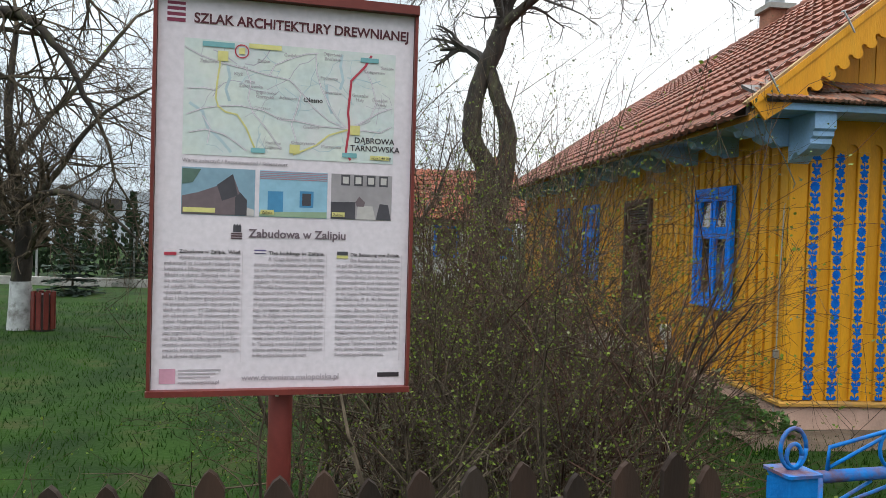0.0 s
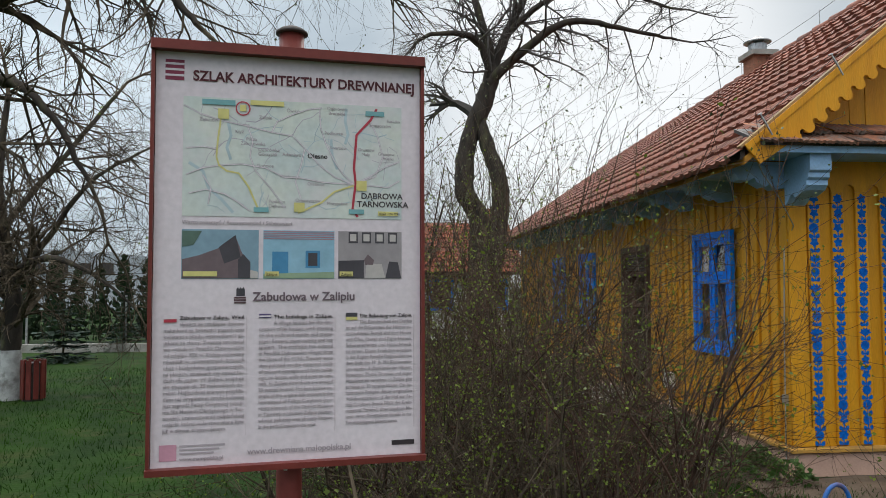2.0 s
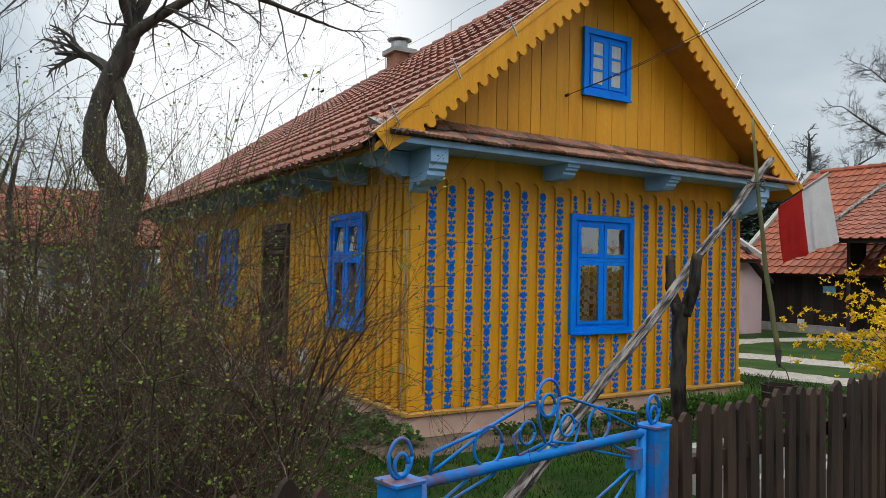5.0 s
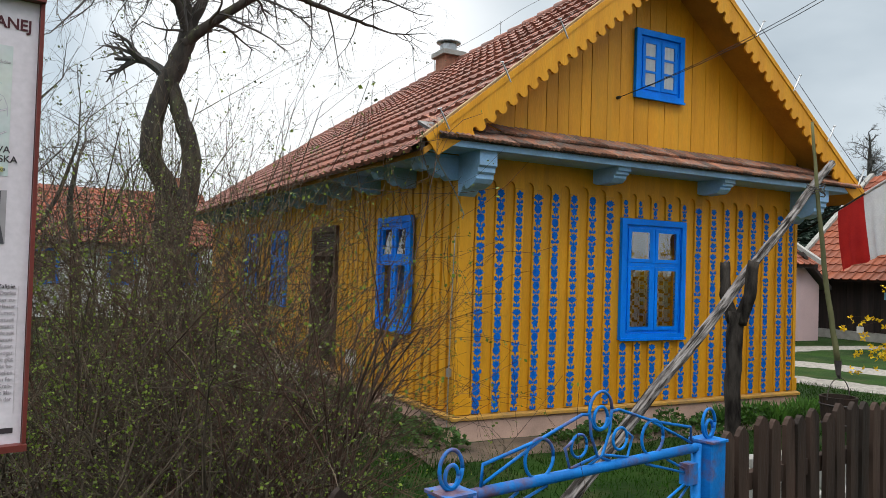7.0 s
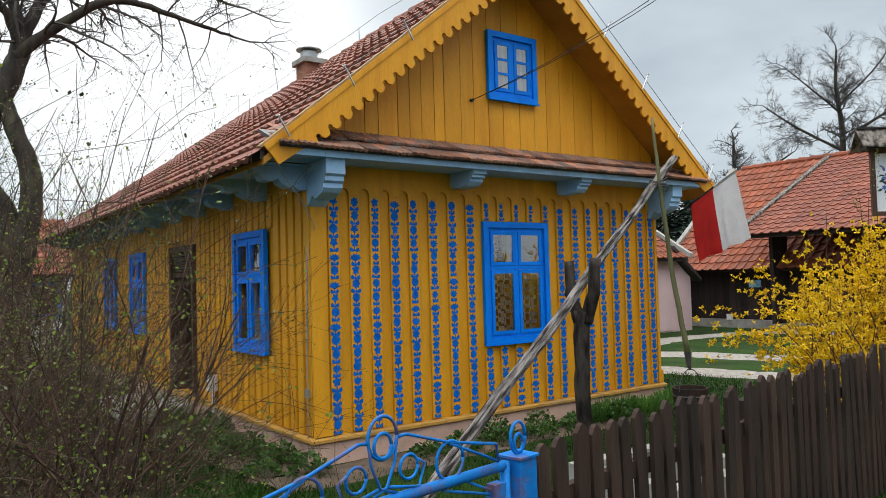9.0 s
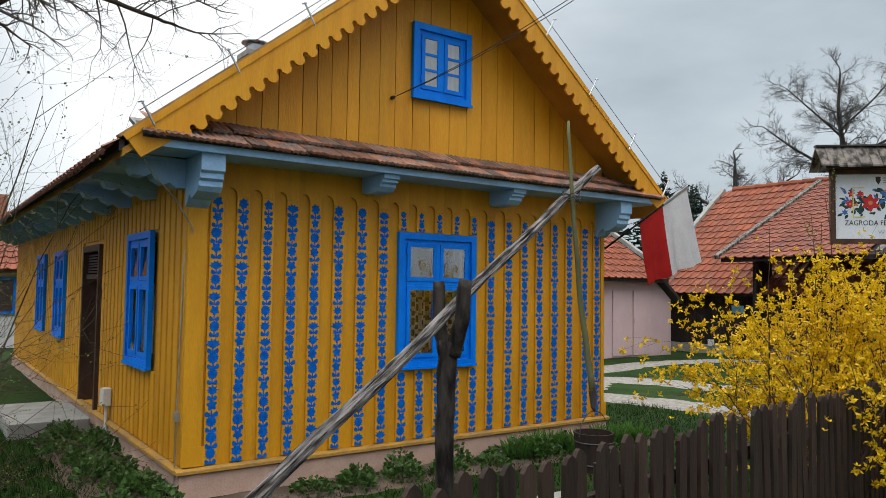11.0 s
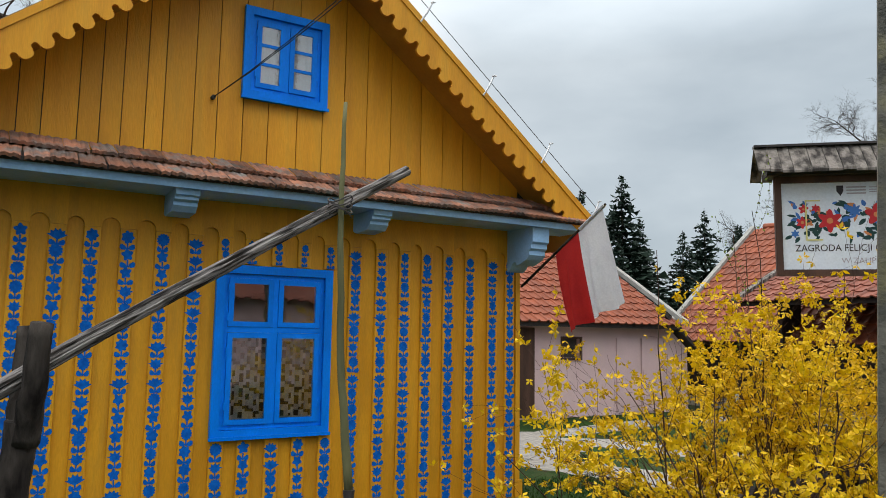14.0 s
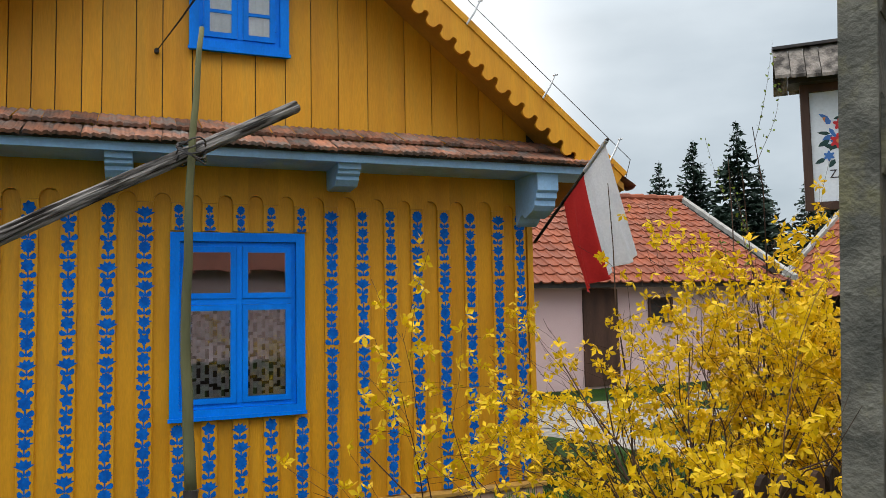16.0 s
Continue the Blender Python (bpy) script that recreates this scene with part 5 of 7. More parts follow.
for s in (-1, 1):
    g = Geo()
    g.tube([(mid + s * 0.055, 0, zb + 0.187), (mid + s * 0.045, 0, zb + 0.109), (mid + s * 0.012, 0, zb + 0.039), (mid - s * 0.05, 0, zb + 0.016)], 0.005, 6)
    part("scroll_stem", g, BLUE_GATE, gate, "", True)
    g = Geo()
    circle(g, mid + s * 0.10, zb + 0.082, 0.036, 0.036, 0.005)
    part("small_ring", g, BLUE_GATE, gate, "", True)
    g = Geo()
    g.tube([(mid + s * 0.13, 0, zb + 0.101), (mid + s * 0.165, 0, zb + 0.082), (mid + s * 0.14, 0, zb + 0.016), (mid + s * 0.02, 0, zb + 0.039)], 0.005, 6)
    part("scroll_leaf", g, BLUE_GATE, gate, "", True)
    g = Geo()
    circle(g, mid + s * 0.275, zb + 0.066, 0.060, 0.060, 0.0055)
    part("large_ring", g, BLUE_GATE, gate, "", True)
    g = Geo()
    g.tube([(mid + s * 0.06, 0, zb + 0.176), (mid + s * 0.09, 0, zb + 0.179), (mid + s * 0.275, 0, zb + 0.122), (mid + s * 0.50, 0, zb + 0.078), (mid + s * 0.505, 0, zb + 0.016)], 0.0055, 6)
    part("sloping_rod", g, BLUE_GATE, gate, "", True)
    g = Geo()
    g.tube([(mid + s * 0.275, 0, zb + 0.119), (mid + s * 0.50, 0, zb + 0.023)], 0.005, 6)
    part("sloping_rod", g, BLUE_GATE, gate, "", True)
    for k in range(4):
        g = Geo()
        g.tube([(mid + s * (GWID / 2 - 0.08), 0, zb - 0.10), (mid + s * (0.36 - 0.12 * k), 0, zb - 0.02 - 0.0 if k < 2 else zb - 0.25 * (k - 1))], 0.005, 6)
        part("fan_rod", g, BLUE_GATE, gate, "", True)
g = Geo()
circle(g, mid, 0.5, 0.16, 0.16, 0.0055)
part("large_ring", g, BLUE_GATE, gate, "", True)
for k in range(7):
    u = a + (b - a) * (k + 1) / 8
    g = Geo()
    g.tube([(u, 0, 0.12), (u, 0, 0.6)], 0.005, 6)
    part("upright_rod", g, BLUE_GATE, gate, "", True)
g = Geo()
g.box(b - 0.075, b - 0.02, -0.02, 0.02, 0.88, 0.955)
part("lock_box", g, BLUE_GATE, gate)

# ---- picket fence ----
def fence(name, P, Q, step, w, top, seed, label, tip):
    P, Q = Vector(P), Vector(Q)
    d = Q - P
    ang = math.atan2(d.y, d.x)
    f = thing(name, label, "fence", "garden fence", at=tuple(P))
    f.rotation_euler = (0, 0, ang)
    r = random.Random(seed)
    Ln = d.length
    for z in (0.30, 0.82):
        g = Geo()
        g.box(0, Ln, 0.024, 0.062, z, z + 0.07)
        part("rail", g, FENCE, f)
    k = 0
    while k * 1.9 < Ln:
        g = Geo()
        g.box(k * 1.9 + 0.02, k * 1.9 + 0.12, 0.063, 0.16, -0.3, 0.97, bev=0.01)
        part("post", g, FENCE, f)
        k += 1
    vs = []
    for q in range(8):
        h = top + r.uniform(-0.02, 0.02)
        hw = w / 2 * r.uniform(0.92, 1.05)
        g = Geo()
        pl = [(-hw, 0.06), (hw, 0.06), (hw + r.uniform(-0.003, 0.003), h - tip), (hw * 0.45, h - tip * 0.28), (r.uniform(-0.004, 0.004), h), (-hw * 0.45, h - tip * 0.28), (-hw, h - tip)]
        g.prism(pl, "y", 0.0, 0.022)
        vs.append(g.mesh("picket", FENCE))
    n = int(Ln / step)
    for i in range(n):
        ob = new("picket", r.choice(vs))
        ob.parent = f
        ob.location = (step * (i + 0.5) + r.uniform(-0.006, 0.006), r.uniform(-0.004, 0.002), r.uniform(-0.012, 0.012))
        ob.rotation_euler = (r.uniform(-0.02, 0.01), r.uniform(-0.025, 0.025), 0)
    return f


fence("picket_fence", (-9.0, 0.72, 0), (0.97, 1.83, 0), 0.123, 0.066, 1.105, 2, "weathered dark brown picket fence with pointed tops", 0.045)
fence("picket_fence", (2.40, 2.085, 0), (16.5, 4.2, 0), 0.113, 0.075, 1.09, 5, "dark brown rounded picket fence beside the blue gate", 0.035)

# ---- well sweep ----
sweep = thing("well_sweep", "old wooden well sweep: forked post, grey beam and hanging pole", "well sweep", at=(4.27, 3.64, 0))
SM = Matrix.Translation((-4.27, -3.64, 0))


def sp(name, pts, radii, material, n=10, label="", parent=None, wob=0.0, seed=0):
    r = random.Random(seed)
    g = Geo()
    P = [SM @ Vector(p) for p in pts]
    Q, R = [], []
    for k in range(len(P) - 1):
        for j in range(5):
            u = j / 5
            Q.append(P[k].lerp(P[k + 1], u) + Vector((r.uniform(-wob, wob), r.uniform(-wob, wob), r.uniform(-wob, wob))))
            R.append((radii[k] * (1 - u) + radii[k + 1] * u) * (1 + r.uniform(-1, 1) * wob * 6))
    Q.append(P[-1])
    R.append(radii[-1])
    g.tube(Q, R, n)
    return part(name, g, material, parent or sweep, label, True)


E0, BD = Vector((6.15, 4.235, 2.715)), Vector((1, 0.305, 0.60))
g = Geo()
blen = (BD * 4.30).length
bn, bm_ = 40, 70
for j in range(bm_ + 1):
    u = j / bm_
    rad0 = (0.040 * (1 - u) + 0.031 * u) * (1 + 0.10 * noise.noise((3.3, 1.7, u * 9)))
    cxo, cyo = 0.016 * math.sin(u * 7.0) + 0.008 * math.sin(u * 23), 0.012 * math.cos(u * 9.0)
    for k in range(bn):
        a = 2 * math.pi * k / bn
        crack = noise.noise((math.cos(a) * 2.1, math.sin(a) * 2.1, u * 2.2))
        fine_ = noise.noise((math.cos(a) * 7, math.sin(a) * 7, u * 14))
        split = sum(math.exp(-((math.sin((a - a0 - 0.5 * math.sin(u * 5 + a0)) / 2)) / 0.07) ** 2) for a0 in (0.4, 2.4, 4.6))
        rr0 = rad0 * (1 + 0.16 * fine_ - 0.34 * split * (0.4 + 0.6 * (math.sin(u * 17 + k // 9 * 2.0) > -0.4)) - (0.30 if 0.22 < crack < 0.34 else 0.0))
        g.v.append((cxo + rr0 * math.cos(a), cyo + rr0 * math.sin(a), blen * u))
for j in range(bm_):
    for k in range(bn):
        g.f.append((j * bn + k, j * bn + (k + 1) % bn, (j + 1) * bn + (k + 1) % bn, (j + 1) * bn + k))
g.f += [tuple(range(bn))[::-1], tuple(range(bm_ * bn, (bm_ + 1) * bn))]
beam = part("beam", g, BEAMWOOD, sweep, "long cracked weathered grey beam")
beam.matrix_local = SM @ Matrix.Translation(E0 - BD * 4.30) @ BD.to_track_quat("Z", "Y").to_matrix().to_4x4()
sp("fork_post", [(4.28, 3.62, -0.2), (4.26, 3.64, 0.7), (4.27, 3.65, 1.15), (4.29, 3.645, 1.44)], [0.058, 0.052, 0.054, 0.058], DARKWOOD, 12, "dark forked tree-trunk post", wob=0.006, seed=3)
sp("fork_prong", [(4.28, 3.66, 1.36), (4.28, 3.74, 1.55), (4.285, 3.75, 1.78)], [0.046, 0.038, 0.034], DARKWOOD, 10, wob=0.004, seed=4)
sp("fork_prong", [(4.30, 3.63, 1.36), (4.315, 3.565, 1.55), (4.325, 3.54, 1.79)], [0.05, 0.043, 0.038], DARKWOOD, 10, wob=0.004, seed=5)
sp("hanging_pole", [(5.71, 4.12, 3.0), (5.665, 4.03, 2.40), (5.64, 3.92, 1.65), (5.66, 3.82, 1.02)], [0.011, 0.016, 0.020, 0.023], MOSSWOOD, 8, "thin green-stained hanging pole", wob=0.003, seed=6)
g = Geo()
for k in range(5):
    c = SM @ (Vector((5.665, 4.045, 2.42)) + Vector((0, 0, 0.018 * k - 0.04)))
    g.tube([c + Vector((0.06 * math.cos(a * math.pi / 6), 0.075 * math.sin(a * math.pi / 6), 0.02 * math.sin(a + k))) for a in range(13)], 0.004, 5)
part("wire_binding", g, DARKTRIM, sweep, "rusty wire lashing")
g = Geo()
g.tube([SM @ Vector((5.66, 3.82, 1.04)), SM @ Vector((5.655, 3.81, 0.93)), SM @ Vector((5.67, 3.81, 0.90))], [0.03, 0.018, 0.008], 8)
part("hook", g, DARKTRIM, sweep)
bucket = thing("bucket", "old wooden bucket hanging by a wire bail from the well pole", "bucket", at=(5.66, 3.81, 0.50))
g = Geo()
n = 20
for rr_, z in ((0.115, 0.0), (0.14, 0.26), (0.125, 0.26), (0.105, 0.02)):
    g.v += [(rr_ * math.cos(2 * math.pi * k / n), rr_ * math.sin(2 * math.pi * k / n), z) for k in range(n)]
for ring_ in range(3):
    g.f += [(ring_ * n + k, ring_ * n + (k + 1) % n, (ring_ + 1) * n + (k + 1) % n, (ring_ + 1) * n + k) for k in range(n)]
g.f += [tuple(range(n))[::-1], tuple(range(3 * n, 4 * n))]
part("body", g, FENCE, bucket, "", False)
for z, rr_ in ((0.05, 0.121), (0.2, 0.136)):
    g = Geo()
    g.tube([(rr_ * math.cos(2 * math.pi * k / 24), rr_ * math.sin(2 * math.pi * k / 24), z) for k in range(25)], 0.006, 5, False)
    part("hoop", g, DARKTRIM, bucket)
g = Geo()
g.tube([(0.14 * math.cos(math.pi * k / 16), 0.0, 0.24 + 0.165 * math.sin(math.pi * k / 16)) for k in range(17)], 0.004, 5)
part("bail", g, DARKTRIM, bucket)
# low whitewashed well kerb behind the fence
well = thing("well_kerb", "low square pale stone well kerb", "well", at=(5.2, 3.7, 0))
for x0, x1, y0, y1 in ((-0.55, 0.55, -0.5, -0.38), (-0.55, 0.55, 0.38, 0.5), (-0.55, -0.43, -0.38, 0.38), (0.43, 0.55, -0.38, 0.38)):
    g = Geo()
    g.box(x0, x1, y0, y1, -0.1, 0.26, bev=0.012)
    part("kerb_side", g, STONE, well)

# ---- concrete power pole with openings ----
cx = Vector((0.5, -0.866, 0))
cy = Vector((0.866, 0.5, 0))
cpole = thing("utility_pole", "weathered concrete utility pole with row of rounded openings", "utility pole", at=(7.27, 2.30, 0))
cpole.rotation_euler = (0, radians(2.3), math.atan2(cx.y, cx.x))
g = Geo()
PW, FL, PD, TOP = 0.36, 0.10, 0.20, 8.0


def pole_w(z):
    return 1.0 - 0.012 * (z - 2.5)


for side in (0, 1):
    pts = []
    for z in (-0.3, TOP):
        k = pole_w(z)
        x0 = PW / 2 - PW / 2 * k if side == 0 else PW / 2 + (PW / 2 - FL) * k
        x1 = x0 + FL * k
        pts += [(x0, 0, z), (x1, 0, z), (x1, PD, z), (x0, PD, z)]
    g.add(pts, [(3, 2, 1, 0), (4, 5, 6, 7), (0, 1, 5, 4), (1, 2, 6, 5), (2, 3, 7, 6), (3, 0, 4, 7)])
part("flange_frame", g, CONCRETE, cpole)
xa, xb = FL + 0.004, PW - FL - 0.004
zt = 1.71
rr_ = (xb - xa) / 2
first = Geo()
first.box(xa - 0.006, xb + 0.006, 0.03, PD - 0.03, -0.3, zt - 0.35)
part("web", first, CONCRETE, cpole)
while zt < TOP - 0.3:
    zb_ = zt + 0.455 - 0.35
    poly = [(xa, zt - rr_)] + [(xa + rr_ - rr_ * math.cos(math.pi * k / 8), zt - rr_ + rr_ * math.sin(math.pi * k / 8)) for k in range(9)]
    poly += [(xb, zb_ + rr_ * 0.6)] + [(xa + rr_ + rr_ * math.cos(math.pi * k / 8), zb_ + rr_ * 0.6 - rr_ * 0.6 * math.sin(math.pi * k / 8)) for k in range(9)]
    poly += [(xa, zt - rr_)]
    cl = [p for k, p in enumerate(poly[:-1]) if k == 0 or abs(p[0] - poly[k - 1][0]) + abs(p[1] - poly[k - 1][1]) > 1e-6]
    # the bridge between two openings: concave below and above
    left = [(xa + rr_ - rr_ * math.cos(math.pi * k / 8), zt - rr_ + rr_ * math.sin(math.pi * k / 8)) for k in range(9)]
    up_ = [(xa + rr_ + rr_ * math.cos(math.pi * k / 8), zb_ + rr_ * 0.6 - rr_ * 0.6 * math.sin(math.pi * k / 8)) for k in range(9)]
    g = Geo()
    g.prism([(xa - 0.006, zt - rr_)] + left + [(xb + 0.006, zt - rr_), (xb + 0.006, zb_ + rr_ * 0.6)] + up_ + [(xa - 0.006, zb_ + rr_ * 0.6)], "y", 0.03, PD - 0.03)
    part("web", g, CONCRETE, cpole)
    zt += 0.455

# ---- the farmstead sign ----
sdir = Vector((0.725, -0.69, 0)).normalized()
sign = thing("hanging_sign", "white museum sign in dark wooden frame under a shingled little roof", "sign", at=(8.90, 3.80, 0))
sign.rotation_euler = (0, 0, math.atan2(sdir.y, sdir.x))
SWd, S0, S1 = 1.12, 2.22, 2.93
for nm, q in (("frame_rail", (0, SWd, S0, S0 + 0.045)), ("frame_rail", (0, SWd, S1 - 0.045, S1)), ("frame_stile", (0, 0.045, S0 + 0.045, S1 - 0.045)), ("frame_stile", (SWd - 0.045, SWd, S0 + 0.045, S1 - 0.045))):
    g = Geo()
    g.box(q[0], q[1], 0, 0.05, q[2], q[3], bev=0.004)
    part(nm, g, DOORWOOD, sign)
g = Geo()
g.box(0.046, SWd - 0.046, 0.018, 0.034, S0 + 0.046, S1 - 0.046)
SIGNPANEL = mat("sign_panel_white", (0.66, 0.69, 0.74), (0.62, 0.65, 0.70), 0.4, 3, bump=0)
part("panel", g, SIGNPANEL, sign, "white printed panel")
g = Geo()
g.box(SWd + 0.002, SWd + 0.122, -0.03, 0.09, -0.3, 3.05, bev=0.01)
part("post", g, DOORWOOD, sign)
rs = random.Random(8)
x = -0.13
while x < SWd + 0.25:
    w = rs.uniform(0.07, 0.12)
    for s in (-1, 1):
        g = Geo()
        y0, z0 = (-0.15, S1 + 0.005 + rs.uniform(-0.01, 0.01)) if s < 0 else (0.20, S1 + 0.0)
        y1, z1 = 0.025 - s * 0.0, S1 + 0.21
        g.add([(x + 0.002, y0, z0), (x + w - 0.002, y0, z0), (x + w - 0.002, y1, z1), (x + 0.002, y1, z1), (x + 0.002, y0, z0 + 0.018), (x + w - 0.002, y0, z0 + 0.018), (x + w - 0.002, y1, z1 + 0.018), (x + 0.002, y1, z1 + 0.018)], [(3, 2, 1, 0), (4, 5, 6, 7), (0, 1, 5, 4), (1, 2, 6, 5), (2, 3, 7, 6), (3, 0, 4, 7)])
        part("shingle", g, GREYWOOD, sign)
    x += w
g = Geo()
g.box(-0.13, SWd + 0.2, -0.01, 0.06, S1 + 0.222, S1 + 0.238)
part("ridge_cap", g, DARKTRIM, sign)
g = Geo()
g.box(-0.06, SWd + 0.0, -0.06, 0.11, S1 + 0.001, S1 + 0.035)
part("roof_bearer", g, DARKTRIM, sign)


def swords(body, u, z, size, material, align="CENTER", width=None, bold=0.0):
    words("lettering", body, size, Matrix.Translation((u, 0.0165, z)) @ Matrix.Rotation(radians(90), 4, "X"), material, sign, align, bold, 0.0005, width)


swords("ZAGRODA FELICJI CURYŁOWEJ", 0.56, S0 + 0.175, 0.068, INK, width=0.86)
swords("W ZALIPIU", 0.56, S0 + 0.09, 0.055, INK_SOFT, width=0.27)
for k in range(3):
    g = Geo()
    g.box(0.475, 0.60 - 0.0, 0.0165, 0.0175, S1 - 0.088 - k * 0.022, S1 - 0.078 - k * 0.022)
    part("text_bar", g, INK_SOFT, sign)
    g = Geo()
    g.box(0.62, 0.77, 0.0165, 0.0175, S1 - 0.088 - k * 0.017, S1 - 0.082 - k * 0.017)
    part("text_bar", g, INK_SOFT, sign)
g = Geo()
g.prism([(0.41, S1 - 0.07), (0.41, S1 - 0.11), (0.435, S1 - 0.145), (0.455, S1 - 0.11), (0.455, S1 - 0.07)], "y", 0.0165, 0.0175)
part("emblem", g, INK, sign)
PR, PB, PG, PY = ink("folk_red", (0.50, 0.025, 0.03)), ink("folk_blue", (0.05, 0.15, 0.42)), ink("folk_green", (0.015, 0.05, 0.045)), ink("folk_orange", (0.60, 0.22, 0.08))
rs = random.Random(21)


def blossom(u, z, r, n, material, y=0.0150, centre=None):
    g = Geo()
    pts = [(u + r * (0.78 + 0.22 * math.cos(n * t_ * 2 * math.pi / 40)) * math.sin(2 * math.pi * t_ / 40), z + r * (0.78 + 0.22 * math.cos(n * t_ * 2 * math.pi / 40)) * math.cos(2 * math.pi * t_ / 40)) for t_ in range(40)]
    g.prism(pts, "y", y, y + 0.0008)
    part("painted_flower", g, material, sign)
    if centre:
        g = Geo()
        g.prism([(u + r * 0.25 * math.cos(k * 0.6283), z + r * 0.25 * math.sin(k * 0.6283)) for k in range(10)], "y", y - 0.0012, y - 0.0004)
        part("flower_centre", g, centre, sign)


def leaf_shape(u, z, l, w, ang, material, y=0.0162):
    c, s = math.cos(ang), math.sin(ang)
    pts = [(0, 0), (l * 0.3, w), (l * 0.7, w * 0.8), (l, 0), (l * 0.7, -w * 0.8), (l * 0.3, -w)]
    g = Geo()
    g.prism([(u + a * c - b * s, z + a * s + b * c) for a, b in pts], "y", y, y + 0.0006)
    part("painted_leaf", g, material, sign)


ZM = S0 + 0.39
for u, z, r_, n_, m_, c_ in ((0.36, ZM, 0.085, 6, PR, PY), (0.66, ZM + 0.04, 0.08, 5, PR, PY), (0.80, ZM + 0.06, 0.07, 6, PR, None), (0.18, ZM - 0.01, 0.045, 6, PR, PY), (0.19, ZM + 0.085, 0.035, 5, PR, PY), (0.52, ZM + 0.07, 0.05, 8, PB, None), (0.13, ZM - 0.09, 0.03, 6, PB, None), (0.27, ZM + 0.09, 0.03, 6, PR, None), (0.70, ZM - 0.07, 0.028, 7, PR, None)):
    blossom(u, z, r_, n_, m_, centre=c_)
for k in range(170):
    leaf_shape(rs.uniform(0.11, 0.95), ZM + rs.uniform(-0.12, 0.12), rs.uniform(0.035, 0.075), rs.uniform(0.008, 0.017), rs.uniform(0, 6.28), rs.choice((PG, PG, PG, PB, PY)), 0.0160 + k * 0.00001)
g = Geo()
for q in ((0.20, 0.21, ZM - 0.14, ZM + 0.15), (0.21, 0.30, ZM + 0.14, ZM + 0.15), (0.21, 0.31, ZM - 0.14, ZM - 0.13)):
    g.box(q[0], q[1], 0.0128, 0.0134, q[2], q[3])
part("printed_bracket", g, YEL, sign, "thin yellow printed bracket")


# ---- gravel paths and soil ----
def ribbon(pts, w, z, seed):
    r = random.Random(seed)
    g = Geo()
    P = [Vector((*p, 0)) for p in pts]
    Q = []
    n = len(P)
    for k in range(n - 1):
        p0, p1, p2, p3 = P[max(k - 1, 0)], P[k], P[k + 1], P[min(k + 2, n - 1)]
        for j in range(10):
            t = j / 10
            Q.append(0.5 * ((2 * p1) + (p2 - p0) * t + (2 * p0 - 5 * p1 + 4 * p2 - p3) * t * t + (3 * p1 - p0 - 3 * p2 + p3) * t ** 3))
    Q.append(P[-1])
    for k, q in enumerate(Q):
        d = (Q[min(k + 1, len(Q) - 1)] - Q[max(k - 1, 0)]).normalized()
        nn = Vector((-d.y, d.x, 0))
        a, b = w / 2 + r.uniform(-0.07, 0.07), w / 2 + r.uniform(-0.07, 0.07)
        g.v += [tuple(q + nn * a + Vector((0, 0, 0.002))), tuple(q + nn * a * 0.5 + Vector((0, 0, z))), tuple(q - nn * b * 0.5 + Vector((0, 0, z))), tuple(q - nn * b + Vector((0, 0, 0.002)))]
    for k in range(len(Q) - 1):
        for j in range(3):
            g.f.append((k * 4 + j, k * 4 + j + 1, k * 4 + j + 5, k * 4 + j + 4))
    return g


for pts, w, sd in (([(9.4, 13.0), (10.2, 10.6), (11.2, 8.3), (11.7, 6.6), (12.6, 4.6)], 0.95, 1), ([(10.3, 12.4), (12.0, 11.0), (13.4, 9.7), (14.0, 7.9), (15.6, 6.6), (19, 5.2)], 1.0, 2), ([(9.3, 12.3), (11.0, 11.7), (13.2, 11.4), (16.4, 11.9), (19.2, 11.2), (20.0, 8.0)], 0.8, 3), ([(10.6, 9.6), (11.6, 10.3), (12.6, 10.9)], 1.9, 4)):
    solid("gravel_path", ribbon(pts, w, 0.014 + sd * 0.003, sd), GRAVEL, "pale gravel garden path curving through the lawn", "path", "gravel paths", "structure")
for pts, w, sd in (([(3.0, 6.0), (5.0, 6.03), (7.0, 6.05), (8.8, 6.0)], 0.62, 6), ([(3.25, 6.2), (3.22, 7.6), (3.2, 9.4)], 0.62, 7)):
    solid("soil_border", ribbon(pts, w, 0.016 + sd * 0.002, sd), SOIL, "strip of bare brown soil along the plinth", "flower bed", "", "structure")


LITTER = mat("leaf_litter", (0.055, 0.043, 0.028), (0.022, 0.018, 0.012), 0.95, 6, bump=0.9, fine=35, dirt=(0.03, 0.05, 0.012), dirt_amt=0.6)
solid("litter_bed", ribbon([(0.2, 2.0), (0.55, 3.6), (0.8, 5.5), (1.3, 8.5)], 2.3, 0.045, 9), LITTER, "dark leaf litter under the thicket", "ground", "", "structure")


# ---- plants ----
def frand(r, s=1.0):
    return Vector((r.gauss(0, s), r.gauss(0, s), r.gauss(0, s)))


